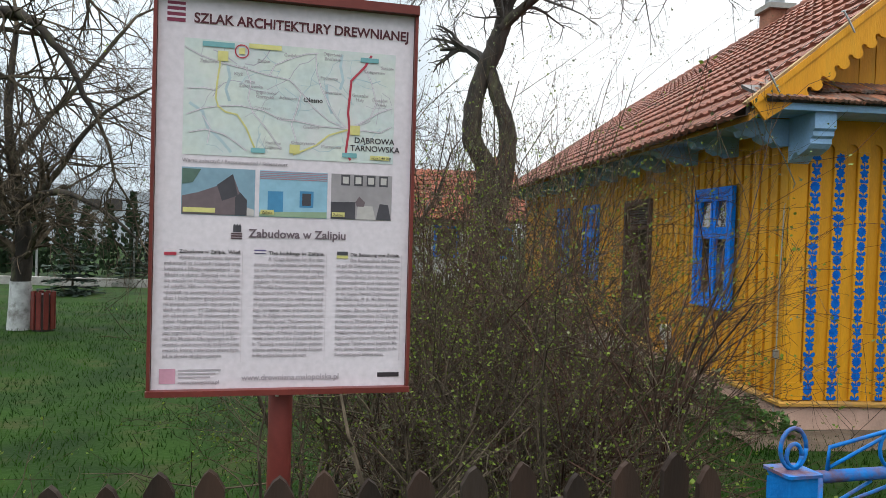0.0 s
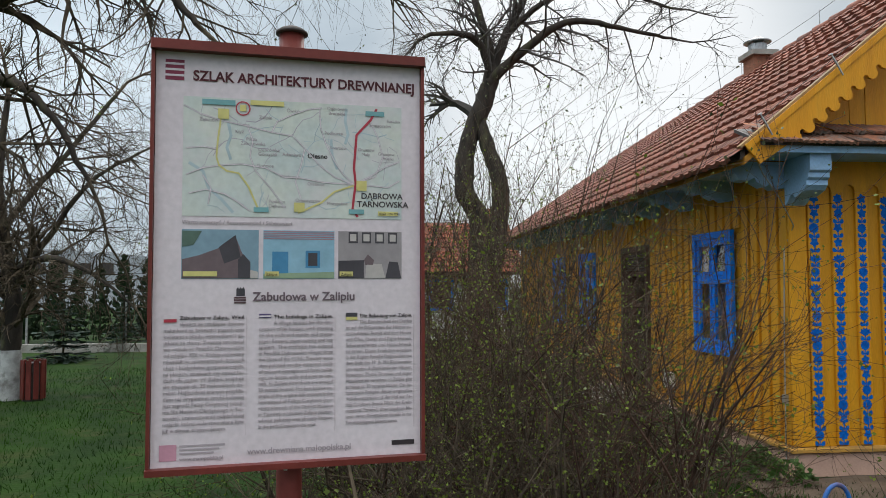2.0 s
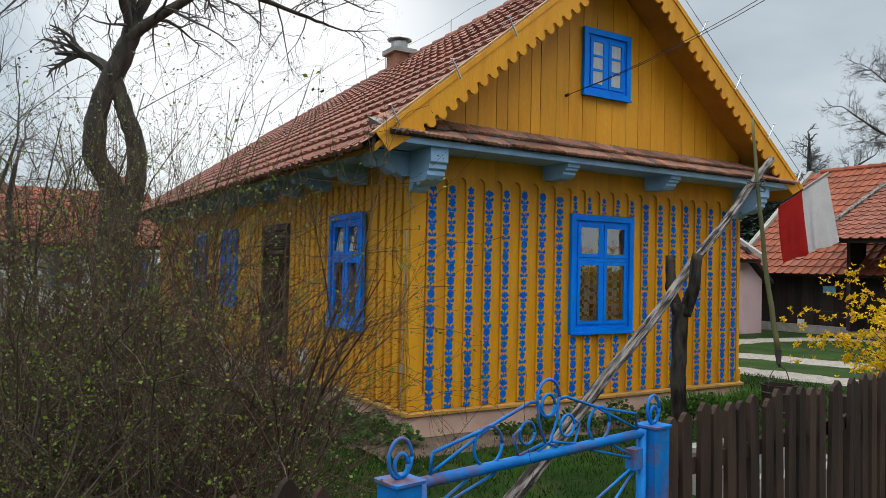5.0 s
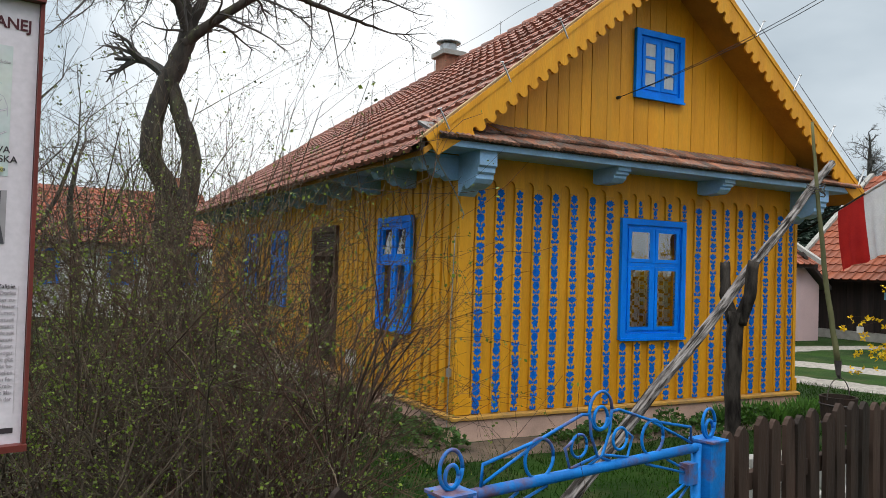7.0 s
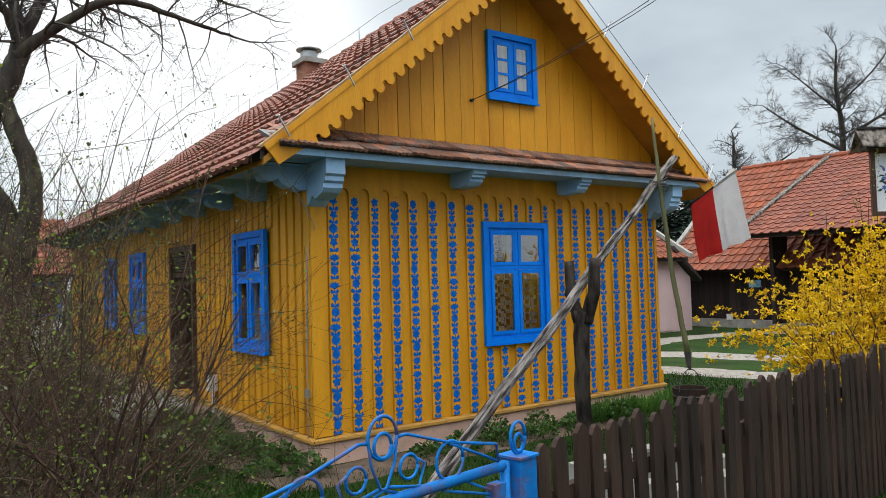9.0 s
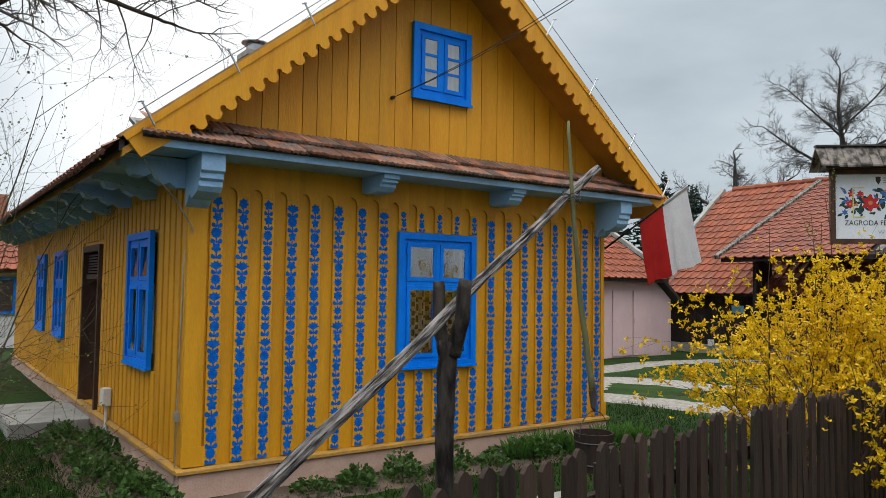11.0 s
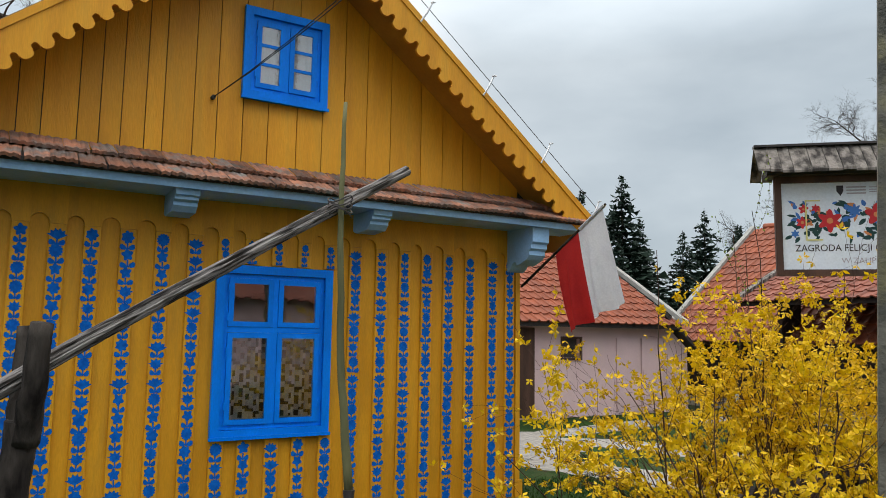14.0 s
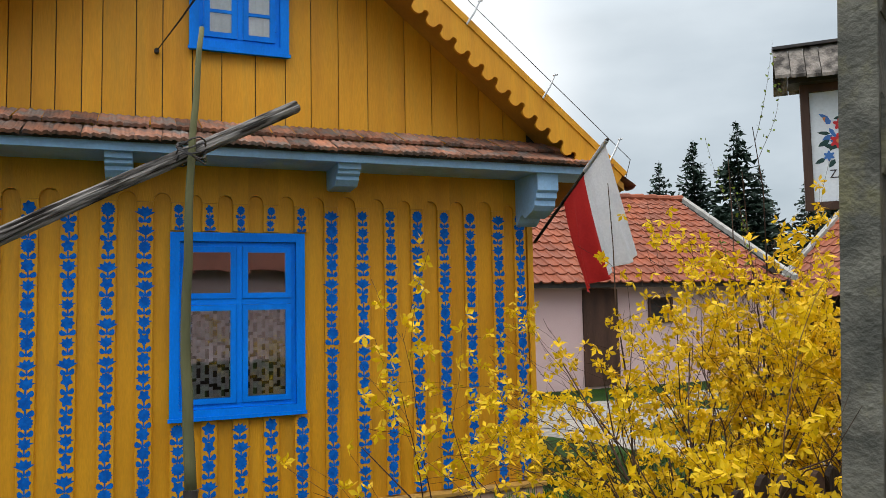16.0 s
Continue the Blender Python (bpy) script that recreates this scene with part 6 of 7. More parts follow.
def grow(g, p, d, length, rad, depth, r, tips, up=0.15, wander=0.25, kids=(3, 5), shrink=0.6, sides=4, nseg=4, kid_angle=0.8, start=0.25):
    """A branch with its side branches, as tapered tubes; tips collects ends and points of the outermost twigs."""
    p, d = Vector(p), Vector(d).normalized()
    pts, rads = [p.copy()], [rad]
    for k in range(nseg):
        d = (d + frand(r, wander) + Vector((0, 0, up))).normalized()
        p = p + d * (length / nseg)
        pts.append(p.copy())
        rads.append(max(rad * (1 - 0.75 * (k + 1) / nseg), 0.0009))
    g.tube(pts, rads, max(3, sides), False)
    if depth <= 0:
        for k in range(1, nseg + 1):
            tips.append((pts[k], (pts[k] - pts[k - 1]).normalized()))
        return
    for k in range(r.randint(*kids)):
        t = start + (1 - start) * r.random()
        i = min(int(t * nseg), nseg - 1)
        q = pts[i].lerp(pts[i + 1], t * nseg - i)
        dd = (pts[i + 1] - pts[i]).normalized()
        side = dd.cross(frand(r)).normalized()
        nd = (dd * math.cos(kid_angle) + side * math.sin(kid_angle) * r.uniform(0.7, 1.2)).normalized()
        grow(g, q, nd, length * shrink * r.uniform(0.6, 1.15), rads[i] * 0.62, depth - 1, r, tips, up, wander, kids, shrink, max(3, sides - 1), nseg, kid_angle, start)


def leaf_quads(g, tips, r, size, n=1, spread=0.02, slim=0.45):
    for p, d in tips:
        for k in range(n):
            c = p + frand(r, spread)
            a = (d * 0.6 + frand(r, 0.7)).normalized()
            b = a.cross(frand(r)).normalized() * size * slim * r.uniform(0.7, 1.2)
            a = a * size * r.uniform(0.6, 1.3)
            g.add([c, c + a * 0.5 + b, c + a, c + a * 0.5 - b], [(0, 1, 2, 3)])


def bush(name, label, base, stems, height, spread, seed, twig, bud, bud_share, bud_size, depth=2, rad=0.010, lean=(0, 0), kids=(4, 7), foot=0.25, group="", shrink=0.55, wander=0.2, kid_angle=0.95):
    r = random.Random(seed)
    th = thing(name, label, "shrub", group, at=base)
    g, tips = Geo(), []
    for k in range(stems):
        a = r.uniform(0, 2 * math.pi)
        s = r.random() ** 0.5
        d = Vector((math.cos(a) * spread * s + lean[0], math.sin(a) * spread * s + lean[1], 1))
        grow(g, (math.cos(a) * foot * s, math.sin(a) * foot * s, -0.02), d, height * r.uniform(0.6, 1.05), rad * r.uniform(0.6, 1.2), depth, r, tips, 0.02, wander, kids, shrink, 5, 5, kid_angle, 0.2)
    tagged(part("stem_mass", g, twig, th), kind="stuff")
    r.shuffle(tips)
    if bud_share > 0:
        g = Geo()
        leaf_quads(g, tips[:int(len(tips) * bud_share)], r, bud_size, 2, 0.012)
        tagged(part("bud_mass", g, bud, th), kind="stuff")
    return th


SHL = "leafless thicket shrub with opening green buds"
for k, (x, y, st, h, sp_, sd) in enumerate(((0.6, 2.85, 30, 1.5, 0.38, 11), (0.75, 3.3, 30, 1.75, 0.45, 12), (0.2, 3.3, 30, 1.7, 0.4, 13), (0.55, 4.1, 30, 1.95, 0.42, 14), (1.15, 4.3, 17, 1.85, 0.42, 15), (1.35, 5.3, 10, 1.8, 0.35, 16), (0.85, 5.3, 18, 2.0, 0.4, 17), (0.1, 4.6, 16, 1.9, 0.35, 18), (1.5, 6.8, 8, 1.7, 0.3, 19), (1.1, 6.9, 16, 2.1, 0.35, 20), (0.68, 2.6, 14, 1.0, 0.38, 21), (1.3, 8.3, 14, 2.0, 0.3, 22), (-0.15, 3.7, 18, 1.75, 0.35, 23), (0.5, 5.9, 18, 2.0, 0.35, 24))):
    bush("shrub", SHL, (x, y, 0), st, h, sp_, sd, TWIG if k % 2 else TWIG_GREY, BUD, 0.22 if k % 3 else 0.4, 0.0135, 2, 0.009, group="thicket shrubs", kids=(5, 8), lean=(0.10, 0.30) if y < 3.4 else (0, 0))
bush("shrub", "tall sparse bare shrub with reddish twigs in the grass", (0.96, 3.0, 0), 11, 1.75, 0.30, 31, TWIG, BUD_PALE, 0.10, 0.015, 2, 0.014, lean=(-0.02, 0.02), kids=(4, 6), foot=0.16, wander=0.13, kid_angle=0.65)
bush("shrub", "tall sparse bare shrub with reddish twigs in the grass", (1.2, 3.9, 0), 7, 1.8, 0.26, 32, TWIG, BUD_PALE, 0.08, 0.015, 2, 0.013, lean=(-0.02, 0.02), kids=(4, 6), foot=0.12, wander=0.13, kid_angle=0.65)
for k, (x, y, h, sd) in enumerate(((1.4, 7.4, 3.4, 41), (2.1, 9.0, 3.6, 42), (0.4, 7.8, 3.3, 43), (-0.3, 6.4, 3.0, 44), (1.0, 9.6, 3.6, 45))):
    bush("sapling", "slim bare sapling with grey-green opening buds", (x, y, 0), 7, h, 0.2, sd, TWIG_GREY, BUD_PALE, 0.40, 0.024, 2, 0.016, lean=(0.05, 0), kids=(4, 6), foot=0.2, group="bare saplings", shrink=0.5, wander=0.12, kid_angle=0.6)
for x, y, sd in ((-0.25, 2.6, 51), (0.1, 2.65, 52)):
    bush("shrub", "pale bare stems growing beside the red sign post", (x, y, 0), 5, 1.25, 0.35, sd, TWIG_GREY, BUD, 0.15, 0.02, 1, 0.016, kids=(2, 3), foot=0.08)
for x, y, sd in ((-1.5, 3.2, 53), (-1.9, 3.3, 54), (-0.9, 3.6, 55)):
    bush("shrub", "low sparse straggling bare shrub in the grass", (x, y, 0), 7, 0.75, 1.1, sd, TWIG_GREY, BUD, 0.2, 0.018, 1, 0.007, kids=(2, 4), foot=0.3, group="straggling shrubs")


def forsythia(base, stems, height, spread, seed, lean=(0, 0), n_fl=3):
    r = random.Random(seed)
    th = thing("forsythia", "forsythia bush in full yellow bloom behind the fence", "shrub", "forsythia bushes", at=base)
    g, tips = Geo(), []
    for k in range(stems):
        a = r.uniform(0, 2 * math.pi)
        s = r.random() ** 0.5
        d = Vector((math.cos(a) * spread * s + lean[0], math.sin(a) * spread * s + lean[1], 1))
        grow(g, (math.cos(a) * 0.25 * s, math.sin(a) * 0.25 * s, -0.02), d, height * r.uniform(0.65, 1.1), 0.009 * r.uniform(0.7, 1.2), 2, r, tips, -0.02, 0.13, (4, 6), 0.5, 5, 5, 0.6, 0.2)
    tagged(part("stem_mass", g, TWIG, th, "thin reddish brown stems"), kind="stuff")
    g = Geo()
    r.shuffle(tips)
    for p, d in tips[:int(len(tips) * 0.46)]:
        if p.z < 0.35:
            continue
        for q in range(r.randint(1, n_fl + 1)):
            c = p + d * r.uniform(-0.05, 0.05) + frand(r, 0.014)
            ax = (frand(r) + Vector((0, 0, -0.3))).normalized()
            u = ax.cross(frand(r)).normalized()
            v = ax.cross(u)
            sz = r.uniform(0.024, 0.036)
            for k in range(4):
                e = u * math.cos(k * math.pi / 2) + v * math.sin(k * math.pi / 2)
                w = ax.cross(e)
                g.add([c, c + e * sz * 0.55 + w * sz * 0.32 + ax * sz * 0.35, c + e * sz * 1.05 + ax * sz * (0.5 + 0.3 * r.random()), c + e * sz * 0.55 - w * sz * 0.32 + ax * sz * 0.35], [(0, 1, 2, 3)])
    tagged(part("blossom", g, PETAL, th, "bright yellow four-petalled flowers"), kind="stuff")


forsythia((7.35, 3.2, 0), 6, 1.55, 0.42, 68, (-0.12, 0.05), 2)
forsythia((7.8, 3.15, 0), 11, 1.65, 0.42, 67, (-0.16, 0.0), 2)
forsythia((8.4, 3.7, 0), 13, 1.45, 0.5, 61, (-0.08, 0))
forsythia((9.0, 3.6, 0), 17, 1.5, 0.5, 62)
forsythia((8.65, 3.1, 0), 15, 1.45, 0.45, 63, (-0.05, -0.08))
forsythia((8.2, 3.45, 0), 8, 1.6, 0.4, 64, (-0.16, 0.0), 2)
forsythia((9.8, 3.75, 0), 14, 1.6, 0.5, 65)
forsythia((8.3, 2.66, 0), 8, 1.25, 0.4, 66, (-0.1, -0.1))
# long bare shoots standing out of the bushes
for k, (x, y, h) in enumerate(((8.05, 3.6, 2.45), (8.3, 3.5, 2.6), (8.55, 3.7, 2.4), (7.7, 3.7, 2.3), (9.0, 3.5, 2.5))):
    r = random.Random(70 + k)
    th = thing("shoot", "long bare upright reddish shoot among the forsythia", "shoot", "bare shoots", at=(x, y, 0))
    g, tips = Geo(), []
    grow(g, (0, 0, 0), (r.uniform(-0.12, 0.12), r.uniform(-0.08, 0.08), 1), h, 0.008, 1, r, tips, 0.1, 0.05, (2, 4), 0.18, 5, 8, 0.5, 0.4)
    part("stem", g, TWIG, th)
    g = Geo()
    leaf_quads(g, tips, r, 0.02, 2, 0.01)
    tagged(part("bud_mass", g, PETAL if k == 3 else BUD, th), kind="stuff")


# ---- trees ----
def tree(name, label, base, limbs, seed, bark, twig, depth, kids, shrink, up, wander, start_depth_len, group="", kid_angle=0.8, extra=None, min_r=0.0):
    """limbs: lists of points with radii for the main limbs (world places); side branches are grown from them."""
    r = random.Random(seed)
    th = thing(name, label, "tree", group, at=base)
    B = Vector(base)
    for pts in limbs:
        g = Geo()
        P, R = [], []
        n = len(pts)
        for k in range(n - 1):
            p1, p2 = Vector(pts[k][:3]), Vector(pts[k + 1][:3])
            p0, p3 = Vector(pts[max(k - 1, 0)][:3]), Vector(pts[min(k + 2, n - 1)][:3])
            for j in range(6):
                t = j / 6
                q = 0.5 * ((2 * p1) + (p2 - p0) * t + (2 * p0 - 5 * p1 + 4 * p2 - p3) * t * t + (3 * p1 - p0 - 3 * p2 + p3) * t ** 3)
                P.append(q - B + frand(r, 0.006))
                R.append((pts[k][3] * (1 - t) + pts[k + 1][3] * t) * r.uniform(0.94, 1.06))
        P.append(Vector(pts[-1][:3]) - B)
        R.append(pts[-1][3])
        g.tube(P, R, 10, False)
        part("trunk" if pts is limbs[0] else "limb", g, bark, th, "", True)
    g, tips = Geo(), []
    for i, pts in enumerate(limbs):
        n = len(pts)
        for k in range(1, n):
            if pts[k][3] > start_depth_len[1]:
                continue
            for q in range(start_depth_len[2]):
                p1, p2 = Vector(pts[k - 1][:3]), Vector(pts[k][:3])
                t = r.random()
                dd = (p2 - p1).normalized()
                nd = dd * 0.5 + dd.cross(frand(r)).normalized() * 0.8
                grow(g, p1.lerp(p2, t) - B, nd, start_depth_len[0] * r.uniform(0.6, 1.2), max(min_r, pts[k][3] * 0.45), depth, r, tips, up, wander, kids, shrink, 5, 4, kid_angle, 0.2)
        pe, pq = Vector(pts[-1][:3]), Vector(pts[-2][:3])
        grow(g, pe - B, pe - pq, start_depth_len[0], pts[-1][3] * 0.95, depth, r, tips, up, wander, kids, shrink, 5, 4, kid_angle, 0.2)
    tagged(part("branch_work", g, twig, th), kind="stuff")
    if extra:
        gb = Geo()
        leaf_quads(gb, [q for q in tips if r.random() < extra[1]], r, extra[2], 1, 0.02)
        tagged(part("bud_mass", gb, extra[0], th), kind="stuff")
    return th


def tx(px, py, rad, D=12.95):
    return (1.69 + (px - 890) * 0.00985, D, 2.75 + (400 - py) * 0.00995, rad)


# the twisted double-stemmed tree behind the thicket
tree("tree", "bare tree with twisted double trunk behind the thicket", (1.85, 12.95, 0), [
    [(1.85, 12.95, -0.2, 0.30), (1.80, 12.95, 1.6, 0.24), tx(899, 397, 0.19), tx(871, 341, 0.17), tx(877, 262, 0.16), tx(905, 185, 0.17), tx(921, 135, 0.14), tx(915, 80, 0.09), tx(899, 24, 0.07), tx(880, -40, 0.05)],
    [(1.9, 12.95, 1.7, 0.2), tx(931, 389, 0.16, 12.8), tx(931, 325, 0.15, 12.8), tx(911, 262, 0.13, 12.85), tx(896, 212, 0.12)],
    [tx(918, 140, 0.12), tx(940, 80, 0.09), tx(974, 8, 0.07), tx(1010, -60, 0.05)],
    [tx(915, 150, 0.10, 12.9), tx(958, 111, 0.08, 12.7), tx(1046, 54, 0.06, 12.4), tx(1150, 72, 0.035, 12.2), tx(1230, 90, 0.02, 12.1)],
    [tx(918, 130, 0.08, 12.9), tx(887, 77, 0.06, 12.7), tx(808, 79, 0.035, 12.5), tx(765, 118, 0.02, 12.4)],
    [tx(950, 60, 0.06, 12.9), tx(1020, 10, 0.045, 12.5), tx(1120, 5, 0.03, 12.2), tx(1220, 40, 0.02, 12.0)],
], 81, BARK, FAR_TWIG, 2, (4, 7), 0.55, 0.0, 0.2, (1.1, 0.085, 5), min_r=0.012)
# big leaning trunk with hanging twigs, near the board
tree("tree", "leaning old tree with hanging bare twigs beside the lawn", (-3.9, 5.6, 0), [
    [(-4.05, 5.6, -0.2, 0.28), (-3.65, 5.6, 1.6, 0.22), (-3.2, 5.6, 3.0, 0.19), (-2.75, 5.55, 4.3, 0.16), (-2.3, 5.5, 5.8, 0.12)],
    [(-2.85, 5.6, 3.7, 0.10), (-2.3, 5.5, 4.0, 0.06), (-1.7, 5.4, 3.9, 0.035), (-1.3, 5.3, 3.5, 0.02)],
    [(-2.7, 5.6, 4.1, 0.10), (-2.0, 5.8, 4.7, 0.06), (-1.2, 6.0, 4.8, 0.04), (-0.3, 6.2, 4.5, 0.02)],
    [(-3.2, 5.6, 2.6, 0.07), (-2.7, 5.4, 3.1, 0.045), (-2.3, 5.3, 2.9, 0.025), (-2.0, 5.3, 2.4, 0.015)],
], 82, BARK, TWIG_GREY, 2, (4, 6), 0.62, -0.12, 0.2, (0.9, 0.11, 8), min_r=0.007)
# whitewashed fruit tree on the lawn
wt = tree("fruit_tree", "old fruit tree with whitewashed trunk on the lawn", (-5.5, 11.85, 0), [
    [(-5.5, 11.85, 0.72, 0.15), (-5.48, 11.85, 1.5, 0.12), (-5.6, 11.85, 2.2, 0.09), (-5.7, 11.8, 3.3, 0.06), (-5.6, 11.8, 4.6, 0.035)],
    [(-5.5, 11.85, 1.7, 0.06), (-4.9, 11.6, 2.4, 0.045), (-4.2, 11.3, 3.2, 0.03), (-3.4, 11.0, 3.6, 0.018)],
    [(-5.6, 11.85, 2.0, 0.06), (-6.3, 11.5, 2.8, 0.045), (-7.0, 11.2, 3.6, 0.04)],
    [(-5.65, 11.85, 2.6, 0.05), (-5.0, 12.3, 3.7, 0.04), (-4.3, 12.6, 4.8, 0.03)],
    [(-5.5, 11.85, 1.9, 0.07), (-4.7, 11.2, 2.1, 0.05), (-3.9, 10.9, 1.8, 0.025), (-3.3, 10.8, 1.3, 0.012)],
], 83, BARK, TWIG_GREY, 2, (5, 8), 0.6, -0.03, 0.25, (1.3, 0.12, 8), min_r=0.009)
g = Geo()
g.tube([(0, 0, -0.2), (0, 0, 0.05), (0.0, 0, 0.35), (0, 0, 0.74)], [0.22, 0.185, 0.165, 0.152], 14, False)
part("whitewashed_base", g, WHITEWASH, wt, "whitewashed lower trunk", True)
bin_ = thing("litter_bin", "small red-brown slatted wooden litter bin by the tree", "litter bin", at=(-5.12, 11.75, 0))
for k in range(10):
    a = 2 * math.pi * k / 10
    g = Geo()
    g.box(-0.035, 0.035, -0.01, 0.01, 0.03, 0.60, Matrix.Rotation(a, 4, "Z") @ Matrix.Translation((0, 0.16, 0)))
    part("slat", g, SIGNRED, bin_)
g = Geo()
g.tube([(0, 0, -0.02), (0, 0, 0.56)], 0.145, 14)
part("liner", g, DARKTRIM, bin_)
for k, (x, y, h, sd) in enumerate(((-2.2, 16.5, 5.5, 91), (-0.6, 15.0, 5.0, 92), (-9.5, 15.5, 5.5, 93), (-3.6, 20.5, 5.0, 94), (0.6, 19.0, 5.0, 95))):
    tree("fruit_tree", "bare garden tree with fine grey twigs", (x, y, 0), [[(x, y, -0.1, 0.14), (x + 0.1, y, h * 0.3, 0.11), (x - 0.1, y, h * 0.55, 0.07), (x, y, h * 0.75, 0.04)], [(x, y, h * 0.3, 0.07), (x + 0.7, y, h * 0.5, 0.04), (x + 1.1, y, h * 0.75, 0.02)], [(x, y, h * 0.3, 0.07), (x - 0.8, y - 0.3, h * 0.5, 0.04), (x - 1.2, y, h * 0.75, 0.02)]], sd, BARK, FAR_TWIG, 2, (4, 6), 0.55, 0.05, 0.2, (1.4, 0.1, 4), "bare garden trees", min_r=0.011)
# distant alder behind the barn
AX, AY = 44.0, 21.0
tree("alder_tree", "tall bare alder with spreading crown far behind the barn", (AX, AY, 0), [
    [(AX, AY, -0.2, 0.256), (AX, AY, 6, 0.195), (AX + 0.05, AY - 0.1, 9.5, 0.154), (AX - 0.05, AY + 0.1, 12.0, 0.102), (AX, AY, 14.2, 0.046)],
    [(AX, AY, 8.4, 0.093), (AX - 1.2, AY + 2.0, 10.0, 0.065), (AX - 2.0, AY + 3.2, 11.2, 0.032)],
    [(AX + 0.2, AY - 0.4, 9.2, 0.093), (AX + 1.0, AY - 2.4, 10.4, 0.065), (AX + 1.8, AY - 4.4, 11.4, 0.038)],
    [(AX, AY, 7.8, 0.084), (AX + 1.3, AY - 2.6, 8.6, 0.055), (AX + 2.0, AY - 5.0, 9.6, 0.028)],
    [(AX, AY, 10.6, 0.070), (AX - 0.9, AY + 1.6, 12.6, 0.042), (AX - 1.4, AY + 2.4, 13.6, 0.023)],
    [(AX, AY, 11.0, 0.065), (AX + 0.9, AY - 1.8, 13.0, 0.038), (AX + 1.2, AY - 2.4, 14.2, 0.023)],
], 84, BARK, FAR_TWIG, 2, (9, 12), 0.5, 0.03, 0.25, (1.5, 0.25, 13), min_r=0.018)
tree("alder_tree", "bare alder with lower crown far behind the barn", (53, 33.5, 0), [
    [(53, 33.5, -0.2, 0.4), (53, 33.5, 6, 0.3), (53, 33.5, 9, 0.2), (53, 33.5, 11.5, 0.1)],
    [(53, 33.5, 7, 0.15), (52, 35.5, 8.8, 0.1), (51.5, 37, 9.8, 0.05)], [(53, 33.5, 7.5, 0.15), (54, 31.5, 9.2, 0.1), (55, 30, 10.4, 0.05)],
], 85, BARK, FAR_TWIG, 2, (9, 12), 0.5, 0.03, 0.25, (1.5, 0.25, 13), min_r=0.018)


def conifer(name, label, base, h, rad, seed, material, group, thuja=False):
    r = random.Random(seed)
    th = thing(name, label, "conifer", group, at=base)
    g = Geo()
    g.tube([(0, 0, -0.1), (0, 0, h * 0.6), (0, 0, h * 0.99)], [0.03 * h * 0.5, 0.012 * h * 0.6, 0.004], 6, False)
    part("trunk", g, BARK, th)
    g = Geo()
    tiers = int(h * (6 if thuja else 5)) + 6
    for k in range(tiers):
        t = (k + r.random() * 0.6) / tiers
        z = h * (0.03 + 0.95 * t)
        rr = rad * ((1 - t) ** (0.55 if thuja else 0.9)) * r.uniform(0.8, 1.1) + 0.02
        n = max(5, int(26 * (1 - t) + 5)) if not thuja else max(8, int(30 * (1 - t * 0.6)))
        for j in range(n):
            a = r.uniform(0, 2 * math.pi)
            e = Vector((math.cos(a), math.sin(a), 0))
            if thuja:
                q = e * rr * r.uniform(0.55, 1.0) + Vector((0, 0, z))
                s = h * 0.05 * r.uniform(0.7, 1.4)
                u = (e * 0.3 + Vector((0, 0, 1)) + frand(r, 0.25)).normalized() * s
                w = e.cross(Vector((0, 0, 1))) * s * 0.45 + frand(r, s * 0.15)
                g.add([q - w * 0.6, q + w * 0.6, q + u * 0.7 + w, q + u * 1.2, q + u * 0.6 - w], [(0, 1, 2, 3, 4)])
            else:
                ln = rr * r.uniform(0.7, 1.12)
                drop = -0.22 * ln + 0.10 * ln * r.random()
                seg = 4
                w = e.cross(Vector((0, 0, 1))) * (0.10 * ln + 0.03 * h * 0.3)
                for m in range(seg):
                    s0, s1 = m / seg, (m + 1.15) / seg
                    q0 = e * ln * s0 + Vector((0, 0, z + drop * s0 + 0.08 * ln * s0 * s0))
                    q1 = e * ln * s1 + Vector((0, 0, z + drop * s1 + 0.08 * ln * s1 * s1))
                    ww = w * (1 - s0 * 0.6) * r.uniform(0.6, 1.2)
                    g.add([q0, q1 + ww + frand(r, 0.01 * h), q1 + (q1 - q0) * 0.2, q1 - ww + frand(r, 0.01 * h)], [(0, 1, 2, 3)])
    tagged(part("crown", g, material, th), kind="stuff")
    return th


for k, (x, y, h) in enumerate(((31.2, 28.0, 10.2), (36.8, 27.5, 8.9), (39.5, 27.3, 8.2), (32.2, 25.0, 7.0), (31.4, 31.3, 10.0), (34.0, 29.5, 8.4), (28.6, 30.5, 8.6), (26.0, 31.0, 7.8), (41.5, 29.0, 8.6), (29.5, 26.5, 6.6), (35.2, 24.6, 6.4), (23.5, 29.0, 7.5))):
    conifer("spruce", "dark blue-green spruce standing behind the farm buildings", (x, y, 0), h, h * 0.33, 100 + k, NEEDLE, "spruces")
conifer("spruce", "small dark spruce on the lawn edge", (-7.1, 17.8, 0), 1.95, 0.75, 130, NEEDLE, "young spruces")
conifer("spruce", "small dark spruce on the lawn edge", (-6.6, 20.4, 0), 1.6, 0.62, 131, NEEDLE, "young spruces")
r = random.Random(6)
for k in range(22):
    conifer("thuja", "dense dark columnar thuja in a hedge row", (-17 + k * 0.62 + r.uniform(-0.1, 0.1), 22.0 + k * 0.12 + r.uniform(-0.2, 0.2), 0), r.uniform(2.1, 2.8), r.uniform(0.34, 0.42), 140 + k, THUJA, "thuja hedge", True)
g = Geo()
g.box(-24, -3.0, 19.95, 20.15, -0.1, 0.22)
solid("kerb_wall", g, STONE, "low grey concrete kerb before the hedge", "kerb", kind="structure")
